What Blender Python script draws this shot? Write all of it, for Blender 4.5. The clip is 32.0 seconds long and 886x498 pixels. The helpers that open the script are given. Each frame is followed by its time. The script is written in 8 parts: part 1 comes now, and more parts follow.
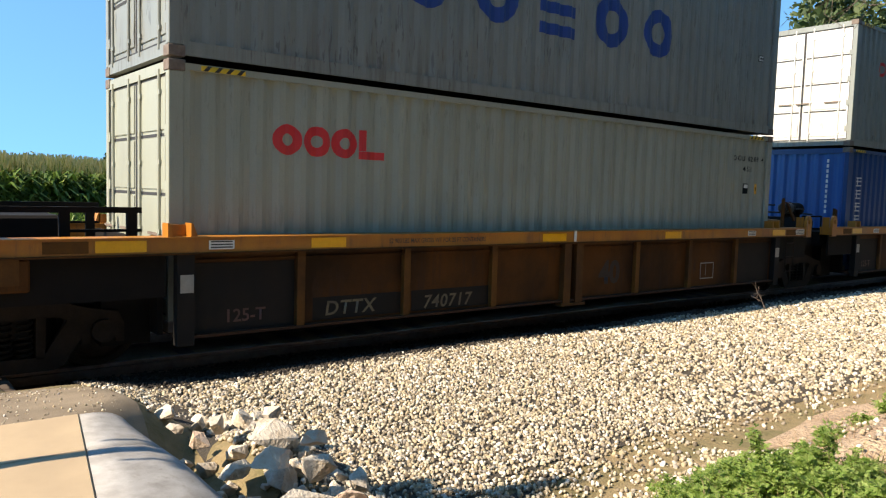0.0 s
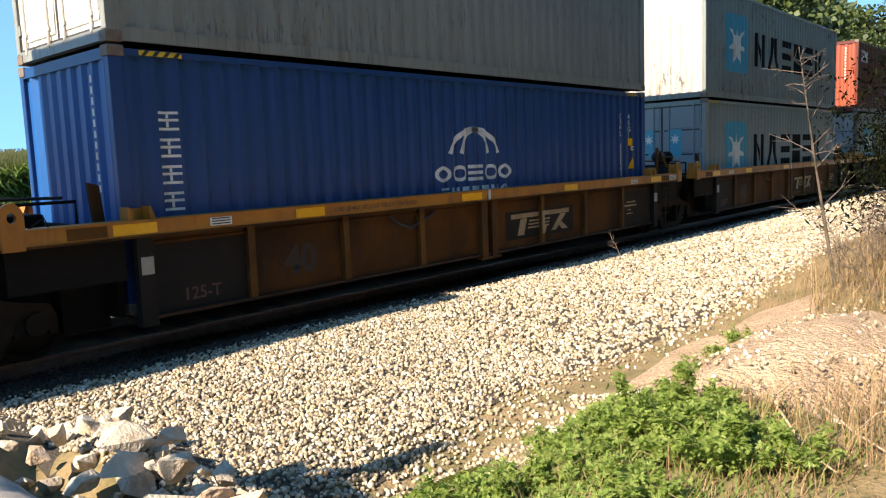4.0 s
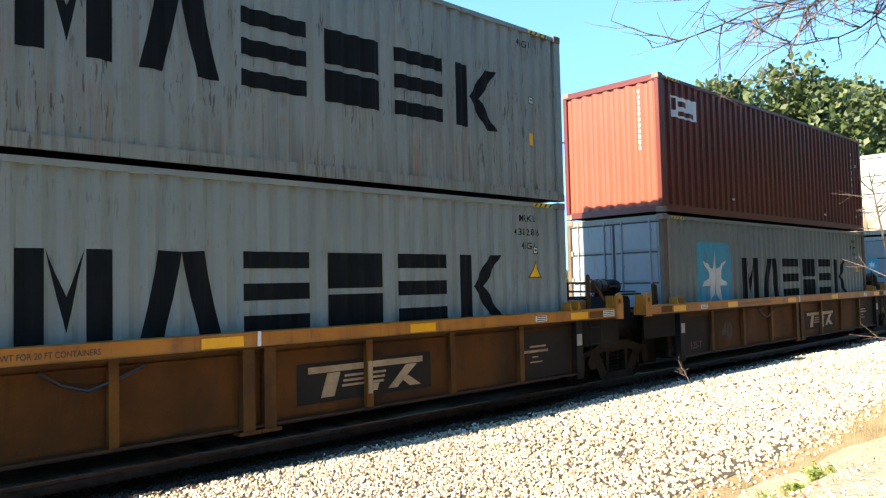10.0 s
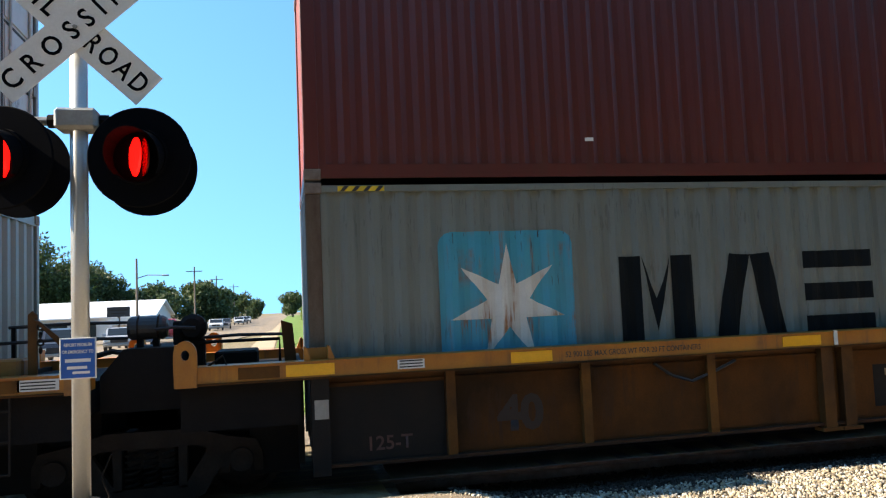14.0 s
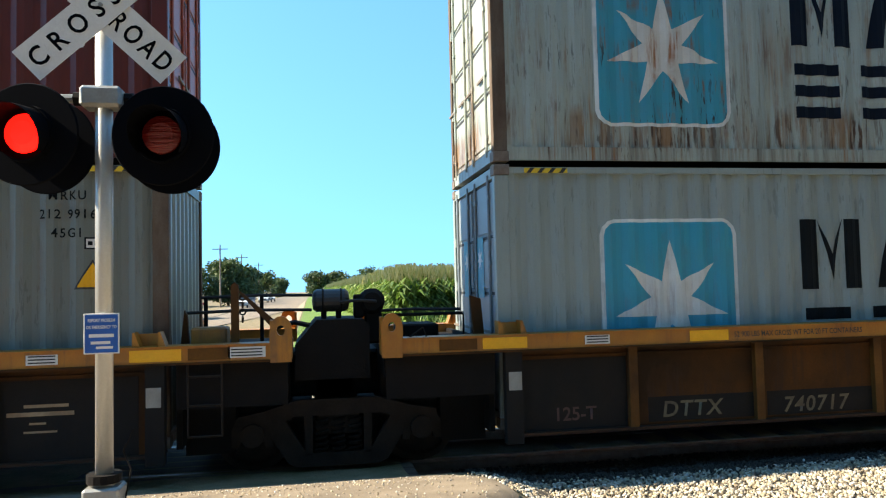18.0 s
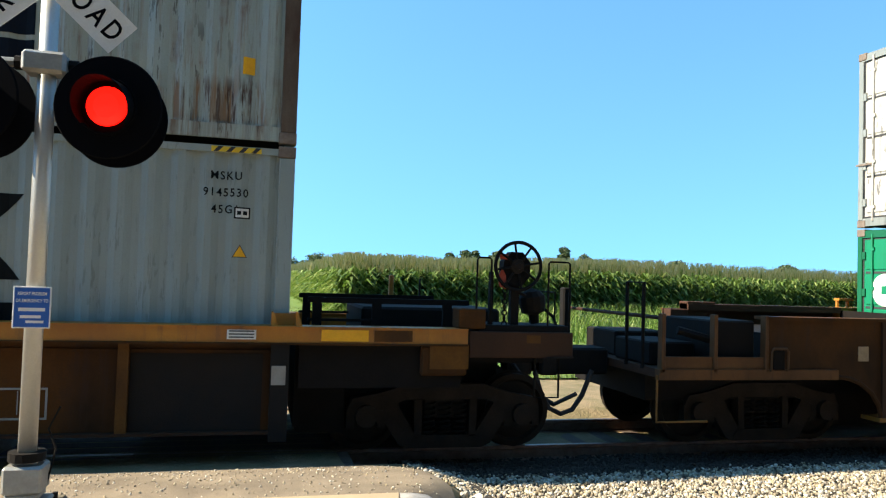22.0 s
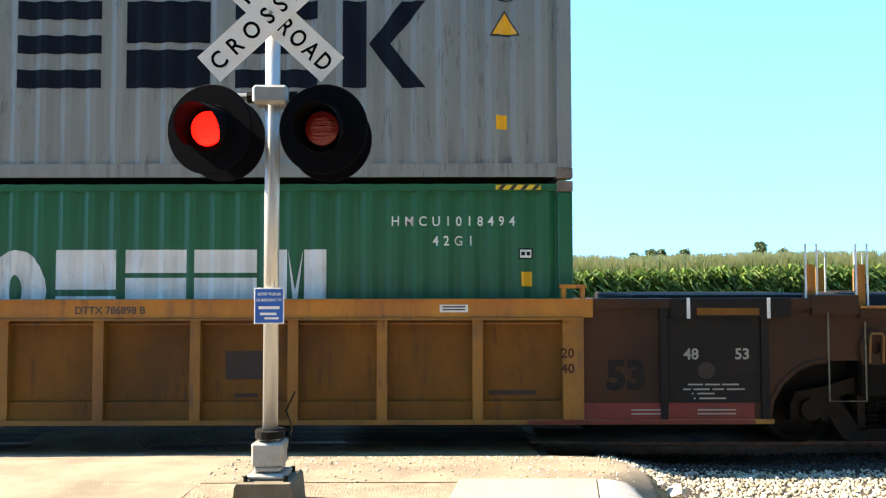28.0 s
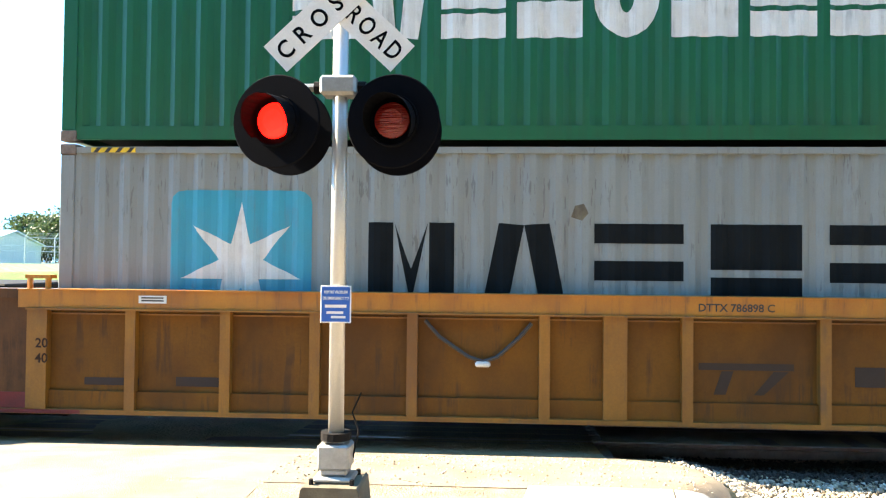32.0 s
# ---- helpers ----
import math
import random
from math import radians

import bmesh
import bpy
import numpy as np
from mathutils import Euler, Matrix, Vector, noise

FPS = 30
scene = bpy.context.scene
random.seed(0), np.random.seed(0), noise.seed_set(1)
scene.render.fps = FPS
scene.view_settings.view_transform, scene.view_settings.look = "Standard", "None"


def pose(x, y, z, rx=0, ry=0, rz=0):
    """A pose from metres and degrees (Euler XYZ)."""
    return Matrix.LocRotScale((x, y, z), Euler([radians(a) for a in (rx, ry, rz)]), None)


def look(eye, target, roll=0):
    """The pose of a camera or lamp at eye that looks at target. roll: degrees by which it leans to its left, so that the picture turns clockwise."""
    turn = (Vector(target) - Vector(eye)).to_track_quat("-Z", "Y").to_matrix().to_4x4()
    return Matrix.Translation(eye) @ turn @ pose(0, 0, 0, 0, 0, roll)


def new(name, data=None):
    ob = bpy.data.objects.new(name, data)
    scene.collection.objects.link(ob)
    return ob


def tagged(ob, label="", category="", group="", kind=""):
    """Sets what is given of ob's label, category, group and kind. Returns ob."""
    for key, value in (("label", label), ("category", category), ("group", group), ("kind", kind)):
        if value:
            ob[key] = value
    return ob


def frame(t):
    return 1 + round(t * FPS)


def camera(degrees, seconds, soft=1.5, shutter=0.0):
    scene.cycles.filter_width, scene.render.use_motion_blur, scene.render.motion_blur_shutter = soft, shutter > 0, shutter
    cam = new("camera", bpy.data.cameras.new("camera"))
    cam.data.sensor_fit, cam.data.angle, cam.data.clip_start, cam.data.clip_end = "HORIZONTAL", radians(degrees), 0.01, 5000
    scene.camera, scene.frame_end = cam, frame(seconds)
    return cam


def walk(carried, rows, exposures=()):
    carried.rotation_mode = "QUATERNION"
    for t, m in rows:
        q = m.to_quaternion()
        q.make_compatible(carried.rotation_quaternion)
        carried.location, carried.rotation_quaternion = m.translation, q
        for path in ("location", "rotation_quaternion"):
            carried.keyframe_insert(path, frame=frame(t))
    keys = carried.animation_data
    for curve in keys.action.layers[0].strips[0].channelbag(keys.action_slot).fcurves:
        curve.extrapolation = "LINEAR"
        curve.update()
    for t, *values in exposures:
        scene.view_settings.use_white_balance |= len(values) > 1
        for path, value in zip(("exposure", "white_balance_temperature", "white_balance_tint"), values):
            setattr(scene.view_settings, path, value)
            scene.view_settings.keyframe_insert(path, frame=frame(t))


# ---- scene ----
# Camera: hand-held, standing on the pavement beside a level crossing; x along the track, y across it.
cam = camera(60.9, 32.0, soft=1.2)
PATH = [
    (0.0, pose(-0.134, 0.012, 1.599, 85.59, -1.69, -38.18)),
    (0.5, pose(-0.147, 0.043, 1.590, 87.66, -1.82, -40.92)),
    (1.0, pose(-0.188, -0.008, 1.581, 90.70, -1.74, -37.44)),
    (1.5, pose(-0.161, -0.025, 1.571, 91.86, 0.24, -33.32)),
    (2.0, pose(-0.138, -0.035, 1.552, 88.80, -1.14, -34.61)),
    (2.5, pose(-0.081, -0.047, 1.529, 82.62, 0.06, -37.13)),
    (3.0, pose(-0.014, 0.009, 1.504, 78.42, 2.47, -40.77)),
    (3.5, pose(0.043, 0.064, 1.523, 80.60, 2.23, -43.87)),
    (4.0, pose(0.069, 0.122, 1.548, 83.31, 2.15, -48.64)),
    (4.5, pose(0.053, 0.062, 1.541, 83.94, -0.70, -55.59)),
    (6.5, pose(0.033, 0.102, 1.562, 81.50, 1.17, -61.25)),
    (7.0, pose(0.030, 0.109, 1.563, 85.25, 1.34, -57.78)),
    (7.5, pose(0.040, 0.097, 1.556, 88.37, 2.74, -54.64)),
    (8.0, pose(-0.011, 0.115, 1.567, 93.94, 1.51, -51.50)),
    (8.5, pose(0.117, 0.103, 1.561, 95.65, 1.75, -49.36)),
    (9.0, pose(0.107, 0.108, 1.539, 95.76, 2.06, -45.47)),
    (9.5, pose(0.133, 0.111, 1.526, 95.54, 1.43, -43.84)),
    (10.0, pose(0.102, 0.106, 1.528, 92.75, 1.35, -43.73)),
    (10.5, pose(0.047, 0.078, 1.530, 92.57, 1.47, -43.24)),
    (11.0, pose(-0.042, 0.080, 1.510, 91.27, 2.67, -42.30)),
    (11.5, pose(-0.032, 0.055, 1.512, 90.51, 2.54, -42.40)),
    (12.0, pose(0.005, 0.066, 1.496, 92.29, 2.93, -42.26)),
    (12.5, pose(0.013, 0.032, 1.480, 90.84, 3.60, -31.41)),
    (13.0, pose(-0.019, 0.090, 1.484, 90.33, 3.00, -24.52)),
    (13.5, pose(-0.044, 0.069, 1.515, 92.42, 4.36, -16.01)),
    (15.5, pose(-0.070, -0.007, 1.616, 95.76, -0.63, -7.25)),
    (16.0, pose(-0.068, -0.006, 1.586, 91.88, 1.15, -12.14)),
    (16.5, pose(-0.095, 0.003, 1.574, 91.52, 0.54, -12.24)),
    (17.0, pose(-0.149, -0.002, 1.559, 94.10, -0.68, -9.60)),
    (17.5, pose(-0.045, 0.050, 1.550, 92.44, 0.94, -9.88)),
    (18.0, pose(-0.032, 0.046, 1.559, 92.88, 1.35, -10.03)),
    (18.5, pose(-0.088, -0.001, 1.547, 92.61, 0.87, -10.35)),
    (19.0, pose(-0.021, 0.022, 1.541, 96.19, -0.59, -9.83)),
    (19.5, pose(-0.099, 0.016, 1.542, 93.18, -1.88, -13.52)),
    (20.0, pose(-0.093, 0.008, 1.560, 92.04, -0.80, -15.23)),
    (20.5, pose(-0.036, 0.037, 1.559, 92.25, -0.07, -15.00)),
    (21.0, pose(-0.030, 0.034, 1.562, 91.53, 1.23, -12.59)),
    (21.5, pose(-0.017, 0.021, 1.573, 93.05, -0.60, -12.22)),
    (22.0, pose(-0.012, 0.048, 1.567, 92.27, -1.79, -13.95)),
    (22.5, pose(-0.010, 0.042, 1.545, 91.47, -1.48, -14.37)),
    (23.0, pose(-0.027, 0.080, 1.534, 88.90, -2.36, -14.14)),
    (23.5, pose(-0.047, 0.073, 1.540, 88.46, -2.63, -13.37)),
    (24.0, pose(-0.071, 0.065, 1.535, 89.60, -2.69, -7.70)),
    (24.5, pose(-0.099, 0.043, 1.540, 89.07, -1.10, -2.10)),
    (25.0, pose(-0.059, 0.016, 1.531, 88.81, 0.27, -6.63)),
    (25.5, pose(-0.045, -0.079, 1.504, 86.63, 0.34, -12.49)),
    (27.5, pose(-0.105, -0.231, 1.494, 90.84, 1.33, -3.97)),
    (28.0, pose(-0.104, -0.227, 1.499, 92.37, 0.11, -0.17)),
    (28.5, pose(-0.109, -0.278, 1.541, 92.87, 0.74, 1.03)),
    (29.0, pose(-0.083, -0.270, 1.552, 92.09, 1.09, -4.51)),
    (29.5, pose(-0.096, -0.294, 1.548, 91.52, 1.63, -5.61)),
    (30.0, pose(-0.103, -0.279, 1.552, 90.41, 2.83, -1.52)),
    (30.5, pose(-0.038, -0.214, 1.573, 88.71, 0.99, 1.96)),
    (31.0, pose(-0.097, -0.117, 1.576, 88.99, 0.79, 0.35)),
    (31.5, pose(-0.191, -0.062, 1.603, 90.77, 0.79, -2.05)),
    (32.0, pose(-0.281, -0.009, 1.585, 91.28, -0.55, 3.29)),
]
walk(cam, PATH, exposures=[
    (0.0, 1.45, 6900, 11), (1.0, 2.10, 6900, 11), (1.5, 2.30, 6900, 11), (2.0, 2.40, 6900, 11), (2.5, 1.80, 7100, 12), (3.0, 1.60, 7200, 13), (4.0, 1.70, 7200, 14), (4.5, 1.65, 7200, 14), (6.5, 1.65, 7300, 15), (7.0, 1.65, 7300, 15), (8.0, 1.75, 7100, 13), (9.0, 2.05, 6900, 12), (10.0, 2.40, 7000, 13), (11.0, 2.40, 7000, 14), (12.0, 2.10, 6950, 13), (13.0, 1.90, 6800, 12), (13.5, 1.70, 6700, 10),
    (15.5, 3.20, 6800, 10), (16.0, 4.00, 6900, 12), (17.0, 4.00, 6800, 9), (17.5, 2.70, 6700, 8), (18.0, 1.90, 6700, 6), (18.5, 2.00, 6700, 6), (19.0, 2.40, 6700, 5), (20.0, 3.40, 6800, 6), (21.0, 3.15, 6700, 6), (21.3, 2.55, 6700, 6), (21.6, 1.90, 6700, 6), (22.0, 1.70, 6700, 5), (23.0, 1.13, 6400, 0), (24.0, 1.15, 6400, 3), (24.5, 1.25, 6700, 6), (25.0, 1.70, 6700, 8), (25.5, 2.10, 6700, 8),
    (27.5, 2.80, 6700, 7), (28.0, 2.60, 6900, 9), (29.0, 1.60, 6700, 7), (30.0, 1.35, 6700, 8), (31.0, 1.90, 6800, 8), (32.0, 3.20, 6900, 9),
])
# train speed in m/s at every fourth second
SPEEDS = [3.665, 3.505, 3.486, 3.441, 3.445, 3.470, 3.381, 3.442, 3.325]


def travelled(t):
    """Metres that the train has rolled towards -x since the start."""
    s, n = 0.0, 160
    for i in range(n):
        u = t * (i + 0.5) / n
        k = min(int(u // 4), 7)
        s += (SPEEDS[k] + (SPEEDS[k + 1] - SPEEDS[k]) * (u - 4 * k) / 4) * t / n
    return s


# ---- light ----
SUN_EL, SUN_X, SUN_Y = 38.0, -1.0, 0.130      # the sun stands low over the track, to -x and slightly beyond it
world = bpy.data.worlds.new("sky")
scene.world = world
world.use_nodes = True
wn = world.node_tree.nodes
wl = world.node_tree.links
sky = wn.new("ShaderNodeTexSky")
sky.sky_type = 'NISHITA'
sky.sun_disc = False
sky.sun_elevation = radians(SUN_EL)
sky.sun_rotation = math.atan2(SUN_X, SUN_Y)
sky.altitude = 200
sky.air_density, sky.dust_density, sky.ozone_density = 1.0, 0.0, 1.0
wn["Background"].inputs["Strength"].default_value = 0.115
# a clear, even sky: the haze band at the horizon is lifted away and the blue leans to cyan
sky_dir = wn.new("ShaderNodeTexCoord")
sky_lift = wn.new("ShaderNodeMapping")
sky_lift.inputs["Scale"].default_value = (1, 1, 0.75)
sky_lift.inputs["Location"].default_value = (0, 0, 0.30)
wl.new(sky_dir.outputs["Generated"], sky_lift.inputs["Vector"])
wl.new(sky_lift.outputs["Vector"], sky.inputs["Vector"])
sky_tint = wn.new("ShaderNodeMix")
sky_tint.data_type, sky_tint.blend_type = 'RGBA', 'MULTIPLY'
sky_tint.inputs["Factor"].default_value = 1.0
sky_tint.inputs["B"].default_value = (0.61, 0.97, 1.08, 1)
wl.new(sky.outputs["Color"], sky_tint.inputs["A"])
wl.new(sky_tint.outputs["Result"], wn["Background"].inputs["Color"])
sun_data = bpy.data.lights.new("sun", 'SUN')
sun_data.energy, sun_data.angle, sun_data.color = 4.3, radians(0.5), (1.0, 0.88, 0.72)
sun = new("sun", sun_data)
sun_way = Vector((SUN_X, SUN_Y, 0)).normalized() * math.cos(radians(SUN_EL)) + Vector((0, 0, math.sin(radians(SUN_EL))))
sun.matrix_world = look(sun_way * 60, (0, 0, 0))


# ---- materials ----
def node_mat(name):
    m = bpy.data.materials.new(name)
    m.use_nodes = True
    return m, m.node_tree.nodes, m.node_tree.links, m.node_tree.nodes["Principled BSDF"]


def mix(nt, a, b, fac):
    n = nt.nodes.new("ShaderNodeMix")
    n.data_type = 'RGBA'
    for sock, val in ((n.inputs["Factor"], fac), (n.inputs["A"], a), (n.inputs["B"], b)):
        if hasattr(val, "is_linked"):
            nt.links.new(val, sock)
        elif isinstance(val, (int, float)):
            sock.default_value = val
        else:
            sock.default_value = (*val, 1)
    return n.outputs["Result"]


def coords(nt, scale=(1, 1, 1)):
    tc = nt.nodes.new("ShaderNodeTexCoord")
    mp = nt.nodes.new("ShaderNodeMapping")
    mp.inputs["Scale"].default_value = scale
    nt.links.new(tc.outputs["Object"], mp.inputs["Vector"])
    return mp.outputs["Vector"]


def noise_fac(nt, scale, stretch=(1, 1, 1), lo=0.4, hi=0.6, detail=4.0, rough=0.6, distort=0.0):
    n = nt.nodes.new("ShaderNodeTexNoise")
    n.inputs["Scale"].default_value = scale
    n.inputs["Detail"].default_value = detail
    n.inputs["Roughness"].default_value = rough
    n.inputs["Distortion"].default_value = distort
    nt.links.new(coords(nt, stretch), n.inputs["Vector"])
    r = nt.nodes.new("ShaderNodeMapRange")
    r.inputs["From Min"].default_value, r.inputs["From Max"].default_value = lo, hi
    nt.links.new(n.outputs["Fac"], r.inputs["Value"])
    return r.outputs["Result"]


def times(nt, a, b):
    n = nt.nodes.new("ShaderNodeMath")
    n.operation = 'MULTIPLY'
    for sock, val in zip(n.inputs, (a, b)):
        if hasattr(val, "is_linked"):
            nt.links.new(val, sock)
        else:
            sock.default_value = val
    return n.outputs[0]


def bump(nt, bsdf, height, strength, dist=0.01):
    b = nt.nodes.new("ShaderNodeBump")
    b.inputs["Strength"].default_value, b.inputs["Distance"].default_value = strength, dist
    nt.links.new(height, b.inputs["Height"])
    nt.links.new(b.outputs["Normal"], bsdf.inputs["Normal"])


def surface(name, col, rough=0.6, metal=0.0, second=None, amount=0.5, scale=6.0, stretch=(1, 1, 1), fine=60.0, relief=0.2, dist=0.004, vary=0.0,
            streak=None, streak_amount=0.0, streak_scale=9.0, spots=None, spot_amount=0.0, spec=0.5):
    """A painted, worn or natural surface: base colour, a second tone in patches, optional runs of rust and chips, fine grain and relief."""
    m, nodes, links, bsdf = node_mat(name)
    nt = m.node_tree
    c = col
    second = second or tuple(x * 0.72 for x in col)
    c = mix(nt, c, second, times(nt, noise_fac(nt, scale, stretch, 0.38, 0.66), amount))
    grain = noise_fac(nt, fine, (1, 1, 1), 0.3, 0.7, 2.0)
    c = mix(nt, c, tuple(x * 0.8 for x in second), times(nt, grain, 0.22))
    if streak:
        runs = times(nt, noise_fac(nt, streak_scale, (1, 1, 0.09), 0.52, 0.62, 5.0, 0.7), noise_fac(nt, 1.1, (1, 1, 1.8), 0.42, 0.58, 4.0))
        c = mix(nt, c, streak, times(nt, runs, streak_amount))
    if spots:
        chips = times(nt, noise_fac(nt, 13.0, (1.9, 1, 0.24), 0.60, 0.63, 3.0, 0.6), noise_fac(nt, 0.8, (1, 1, 1.3), 0.42, 0.58, 2.0))
        c = mix(nt, c, spots, times(nt, chips, spot_amount))
    if vary:
        info = nodes.new("ShaderNodeObjectInfo")
        hsv = nodes.new("ShaderNodeHueSaturation")
        mr = nodes.new("ShaderNodeMapRange")
        mr.inputs["To Min"].default_value, mr.inputs["To Max"].default_value = 1 - vary, 1 + vary
        links.new(info.outputs["Random"], mr.inputs["Value"])
        links.new(mr.outputs["Result"], hsv.inputs["Value"])
        links.new(c, hsv.inputs["Color"])
        c = hsv.outputs["Color"]
    links.new(c, bsdf.inputs["Base Color"])
    bsdf.inputs["Roughness"].default_value = rough
    bsdf.inputs["Specular IOR Level"].default_value = spec
    bsdf.inputs["Metallic"].default_value = metal
    if relief:
        bump(nt, bsdf, grain, relief, dist)
    return m


def island(name, cols, rough=0.8, relief=0.0, trans=0.0):
    """Many small pieces in one mesh, each of its own tone."""
    m, nodes, links, bsdf = node_mat(name)
    g = nodes.new("ShaderNodeNewGeometry")
    r = nodes.new("ShaderNodeValToRGB")
    el = r.color_ramp.elements
    while len(el) < len(cols):
        el.new(0.5)
    for i, c in enumerate(cols):
        el[i].position, el[i].color = i / max(1, len(cols) - 1), (*c, 1)
    links.new(g.outputs["Random Per Island"], r.inputs["Fac"])
    c = r.outputs["Color"]
    nt = m.node_tree
    gr = noise_fac(nt, 45.0, (1, 1, 1), 0.3, 0.7, 3.0)
    c = mix(nt, c, tuple(0.6 * x for x in cols[0]), times(nt, gr, 0.3))
    links.new(c, bsdf.inputs["Base Color"])
    bsdf.inputs["Roughness"].default_value = rough
    if relief:
        bump(nt, bsdf, gr, relief, 0.006)
    if trans:
        t = nodes.new("ShaderNodeBsdfTranslucent")
        links.new(c, t.inputs["Color"])
        ms = nodes.new("ShaderNodeMixShader")
        ms.inputs[0].default_value = trans
        links.new(bsdf.outputs[0], ms.inputs[1])
        links.new(t.outputs[0], ms.inputs[2])
        links.new(ms.outputs[0], nodes["Material Output"].inputs["Surface"])
    return m


def glow(name, col, power):
    m, nodes, links, bsdf = node_mat(name)
    bsdf.inputs["Base Color"].default_value = (*col, 1)
    bsdf.inputs["Emission Color"].default_value = (*col, 1)
    bsdf.inputs["Emission Strength"].default_value = power
    return m


RUST = (0.16, 0.06, 0.025)
PAINTS = {}


def paint(key, col, rust=0.25, chips=0.3, dirt=None):
    """Container paint with dirt clouds, rust runs, chips, and rust drips where water stands along the foot rail."""
    if key not in PAINTS:
        m = surface(key, col, 0.42, 0.0, dirt or tuple(x * 0.76 + 0.003 for x in col), 0.55, 0.9, (1, 1, 0.5), 70, 0.06, 0.003,
                    streak=RUST, streak_amount=rust * 0.6, streak_scale=13.0, spots=(0.03, 0.02, 0.016), spot_amount=min(1.0, chips * 1.3), spec=0.5)
        nt = m.node_tree
        bsdf = nt.nodes["Principled BSDF"]
        base = bsdf.inputs["Base Color"].links[0].from_socket
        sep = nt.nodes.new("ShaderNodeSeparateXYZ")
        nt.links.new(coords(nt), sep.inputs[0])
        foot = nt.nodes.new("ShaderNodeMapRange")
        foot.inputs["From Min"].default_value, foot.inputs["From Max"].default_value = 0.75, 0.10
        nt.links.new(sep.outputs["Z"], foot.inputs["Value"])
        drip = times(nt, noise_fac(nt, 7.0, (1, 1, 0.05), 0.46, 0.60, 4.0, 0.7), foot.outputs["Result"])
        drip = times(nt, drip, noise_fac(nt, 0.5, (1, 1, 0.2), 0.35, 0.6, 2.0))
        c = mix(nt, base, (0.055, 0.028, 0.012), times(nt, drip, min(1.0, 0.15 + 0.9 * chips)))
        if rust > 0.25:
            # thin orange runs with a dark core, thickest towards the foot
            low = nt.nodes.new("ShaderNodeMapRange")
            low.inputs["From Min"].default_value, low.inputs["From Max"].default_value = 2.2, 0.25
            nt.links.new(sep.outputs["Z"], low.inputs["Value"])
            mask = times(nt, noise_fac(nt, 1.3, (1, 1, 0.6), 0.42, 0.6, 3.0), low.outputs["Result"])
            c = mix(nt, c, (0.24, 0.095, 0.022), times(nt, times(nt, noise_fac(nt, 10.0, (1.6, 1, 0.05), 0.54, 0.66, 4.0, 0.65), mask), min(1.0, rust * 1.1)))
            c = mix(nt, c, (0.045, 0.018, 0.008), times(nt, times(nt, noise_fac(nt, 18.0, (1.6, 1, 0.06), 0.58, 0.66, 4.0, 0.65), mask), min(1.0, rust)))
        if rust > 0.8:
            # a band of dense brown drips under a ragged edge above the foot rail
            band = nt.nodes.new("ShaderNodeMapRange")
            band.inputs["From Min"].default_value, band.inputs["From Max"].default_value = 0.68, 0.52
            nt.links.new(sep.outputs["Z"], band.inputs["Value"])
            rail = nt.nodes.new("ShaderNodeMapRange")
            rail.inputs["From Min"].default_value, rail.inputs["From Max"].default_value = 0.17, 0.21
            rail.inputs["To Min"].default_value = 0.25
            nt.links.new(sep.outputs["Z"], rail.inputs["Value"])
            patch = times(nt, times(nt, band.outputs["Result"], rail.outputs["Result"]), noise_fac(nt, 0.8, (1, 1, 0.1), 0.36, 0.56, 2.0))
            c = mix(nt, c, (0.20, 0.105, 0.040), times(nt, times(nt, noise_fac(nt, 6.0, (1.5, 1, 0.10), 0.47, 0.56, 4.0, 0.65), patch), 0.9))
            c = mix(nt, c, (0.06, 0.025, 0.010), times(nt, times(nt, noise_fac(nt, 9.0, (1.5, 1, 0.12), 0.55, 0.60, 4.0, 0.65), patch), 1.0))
        nt.links.new(c, bsdf.inputs["Base Color"])
        PAINTS[key] = m
    return PAINTS[key]


M_ORANGE = surface("orange_car_paint", (0.42, 0.165, 0.008), 0.5, 0.0, (0.24, 0.075, 0.010), 0.7, 1.6, (1, 1, 0.6), 50, 0.1, 0.003, streak=(0.10, 0.05, 0.025), streak_amount=0.6)
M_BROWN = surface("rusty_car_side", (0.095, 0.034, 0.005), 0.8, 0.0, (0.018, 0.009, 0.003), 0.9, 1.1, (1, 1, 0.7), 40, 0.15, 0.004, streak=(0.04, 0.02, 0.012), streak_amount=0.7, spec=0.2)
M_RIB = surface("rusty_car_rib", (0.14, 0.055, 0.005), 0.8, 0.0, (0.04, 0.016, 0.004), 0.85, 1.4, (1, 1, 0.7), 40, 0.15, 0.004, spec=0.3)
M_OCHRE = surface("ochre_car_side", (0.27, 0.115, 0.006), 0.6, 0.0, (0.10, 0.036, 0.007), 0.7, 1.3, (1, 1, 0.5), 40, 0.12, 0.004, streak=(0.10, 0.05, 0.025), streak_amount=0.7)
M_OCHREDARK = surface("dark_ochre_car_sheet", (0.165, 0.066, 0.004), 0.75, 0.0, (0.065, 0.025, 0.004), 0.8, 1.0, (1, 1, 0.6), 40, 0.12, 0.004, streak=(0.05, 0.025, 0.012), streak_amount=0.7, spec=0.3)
M_ENDBROWN = surface("dark_brown_car_end", (0.052, 0.019, 0.006), 0.75, 0.0, (0.016, 0.008, 0.004), 0.8, 1.2, (1, 1, 0.7), 40, 0.15, 0.004, spec=0.3)
M_ENDRUST = surface("rusty_brown_car_end", (0.135, 0.055, 0.014), 0.72, 0.0, (0.05, 0.022, 0.008), 0.8, 1.2, (1, 1, 0.7), 40, 0.15, 0.004, streak=(0.03, 0.015, 0.008), streak_amount=0.6, spec=0.3)
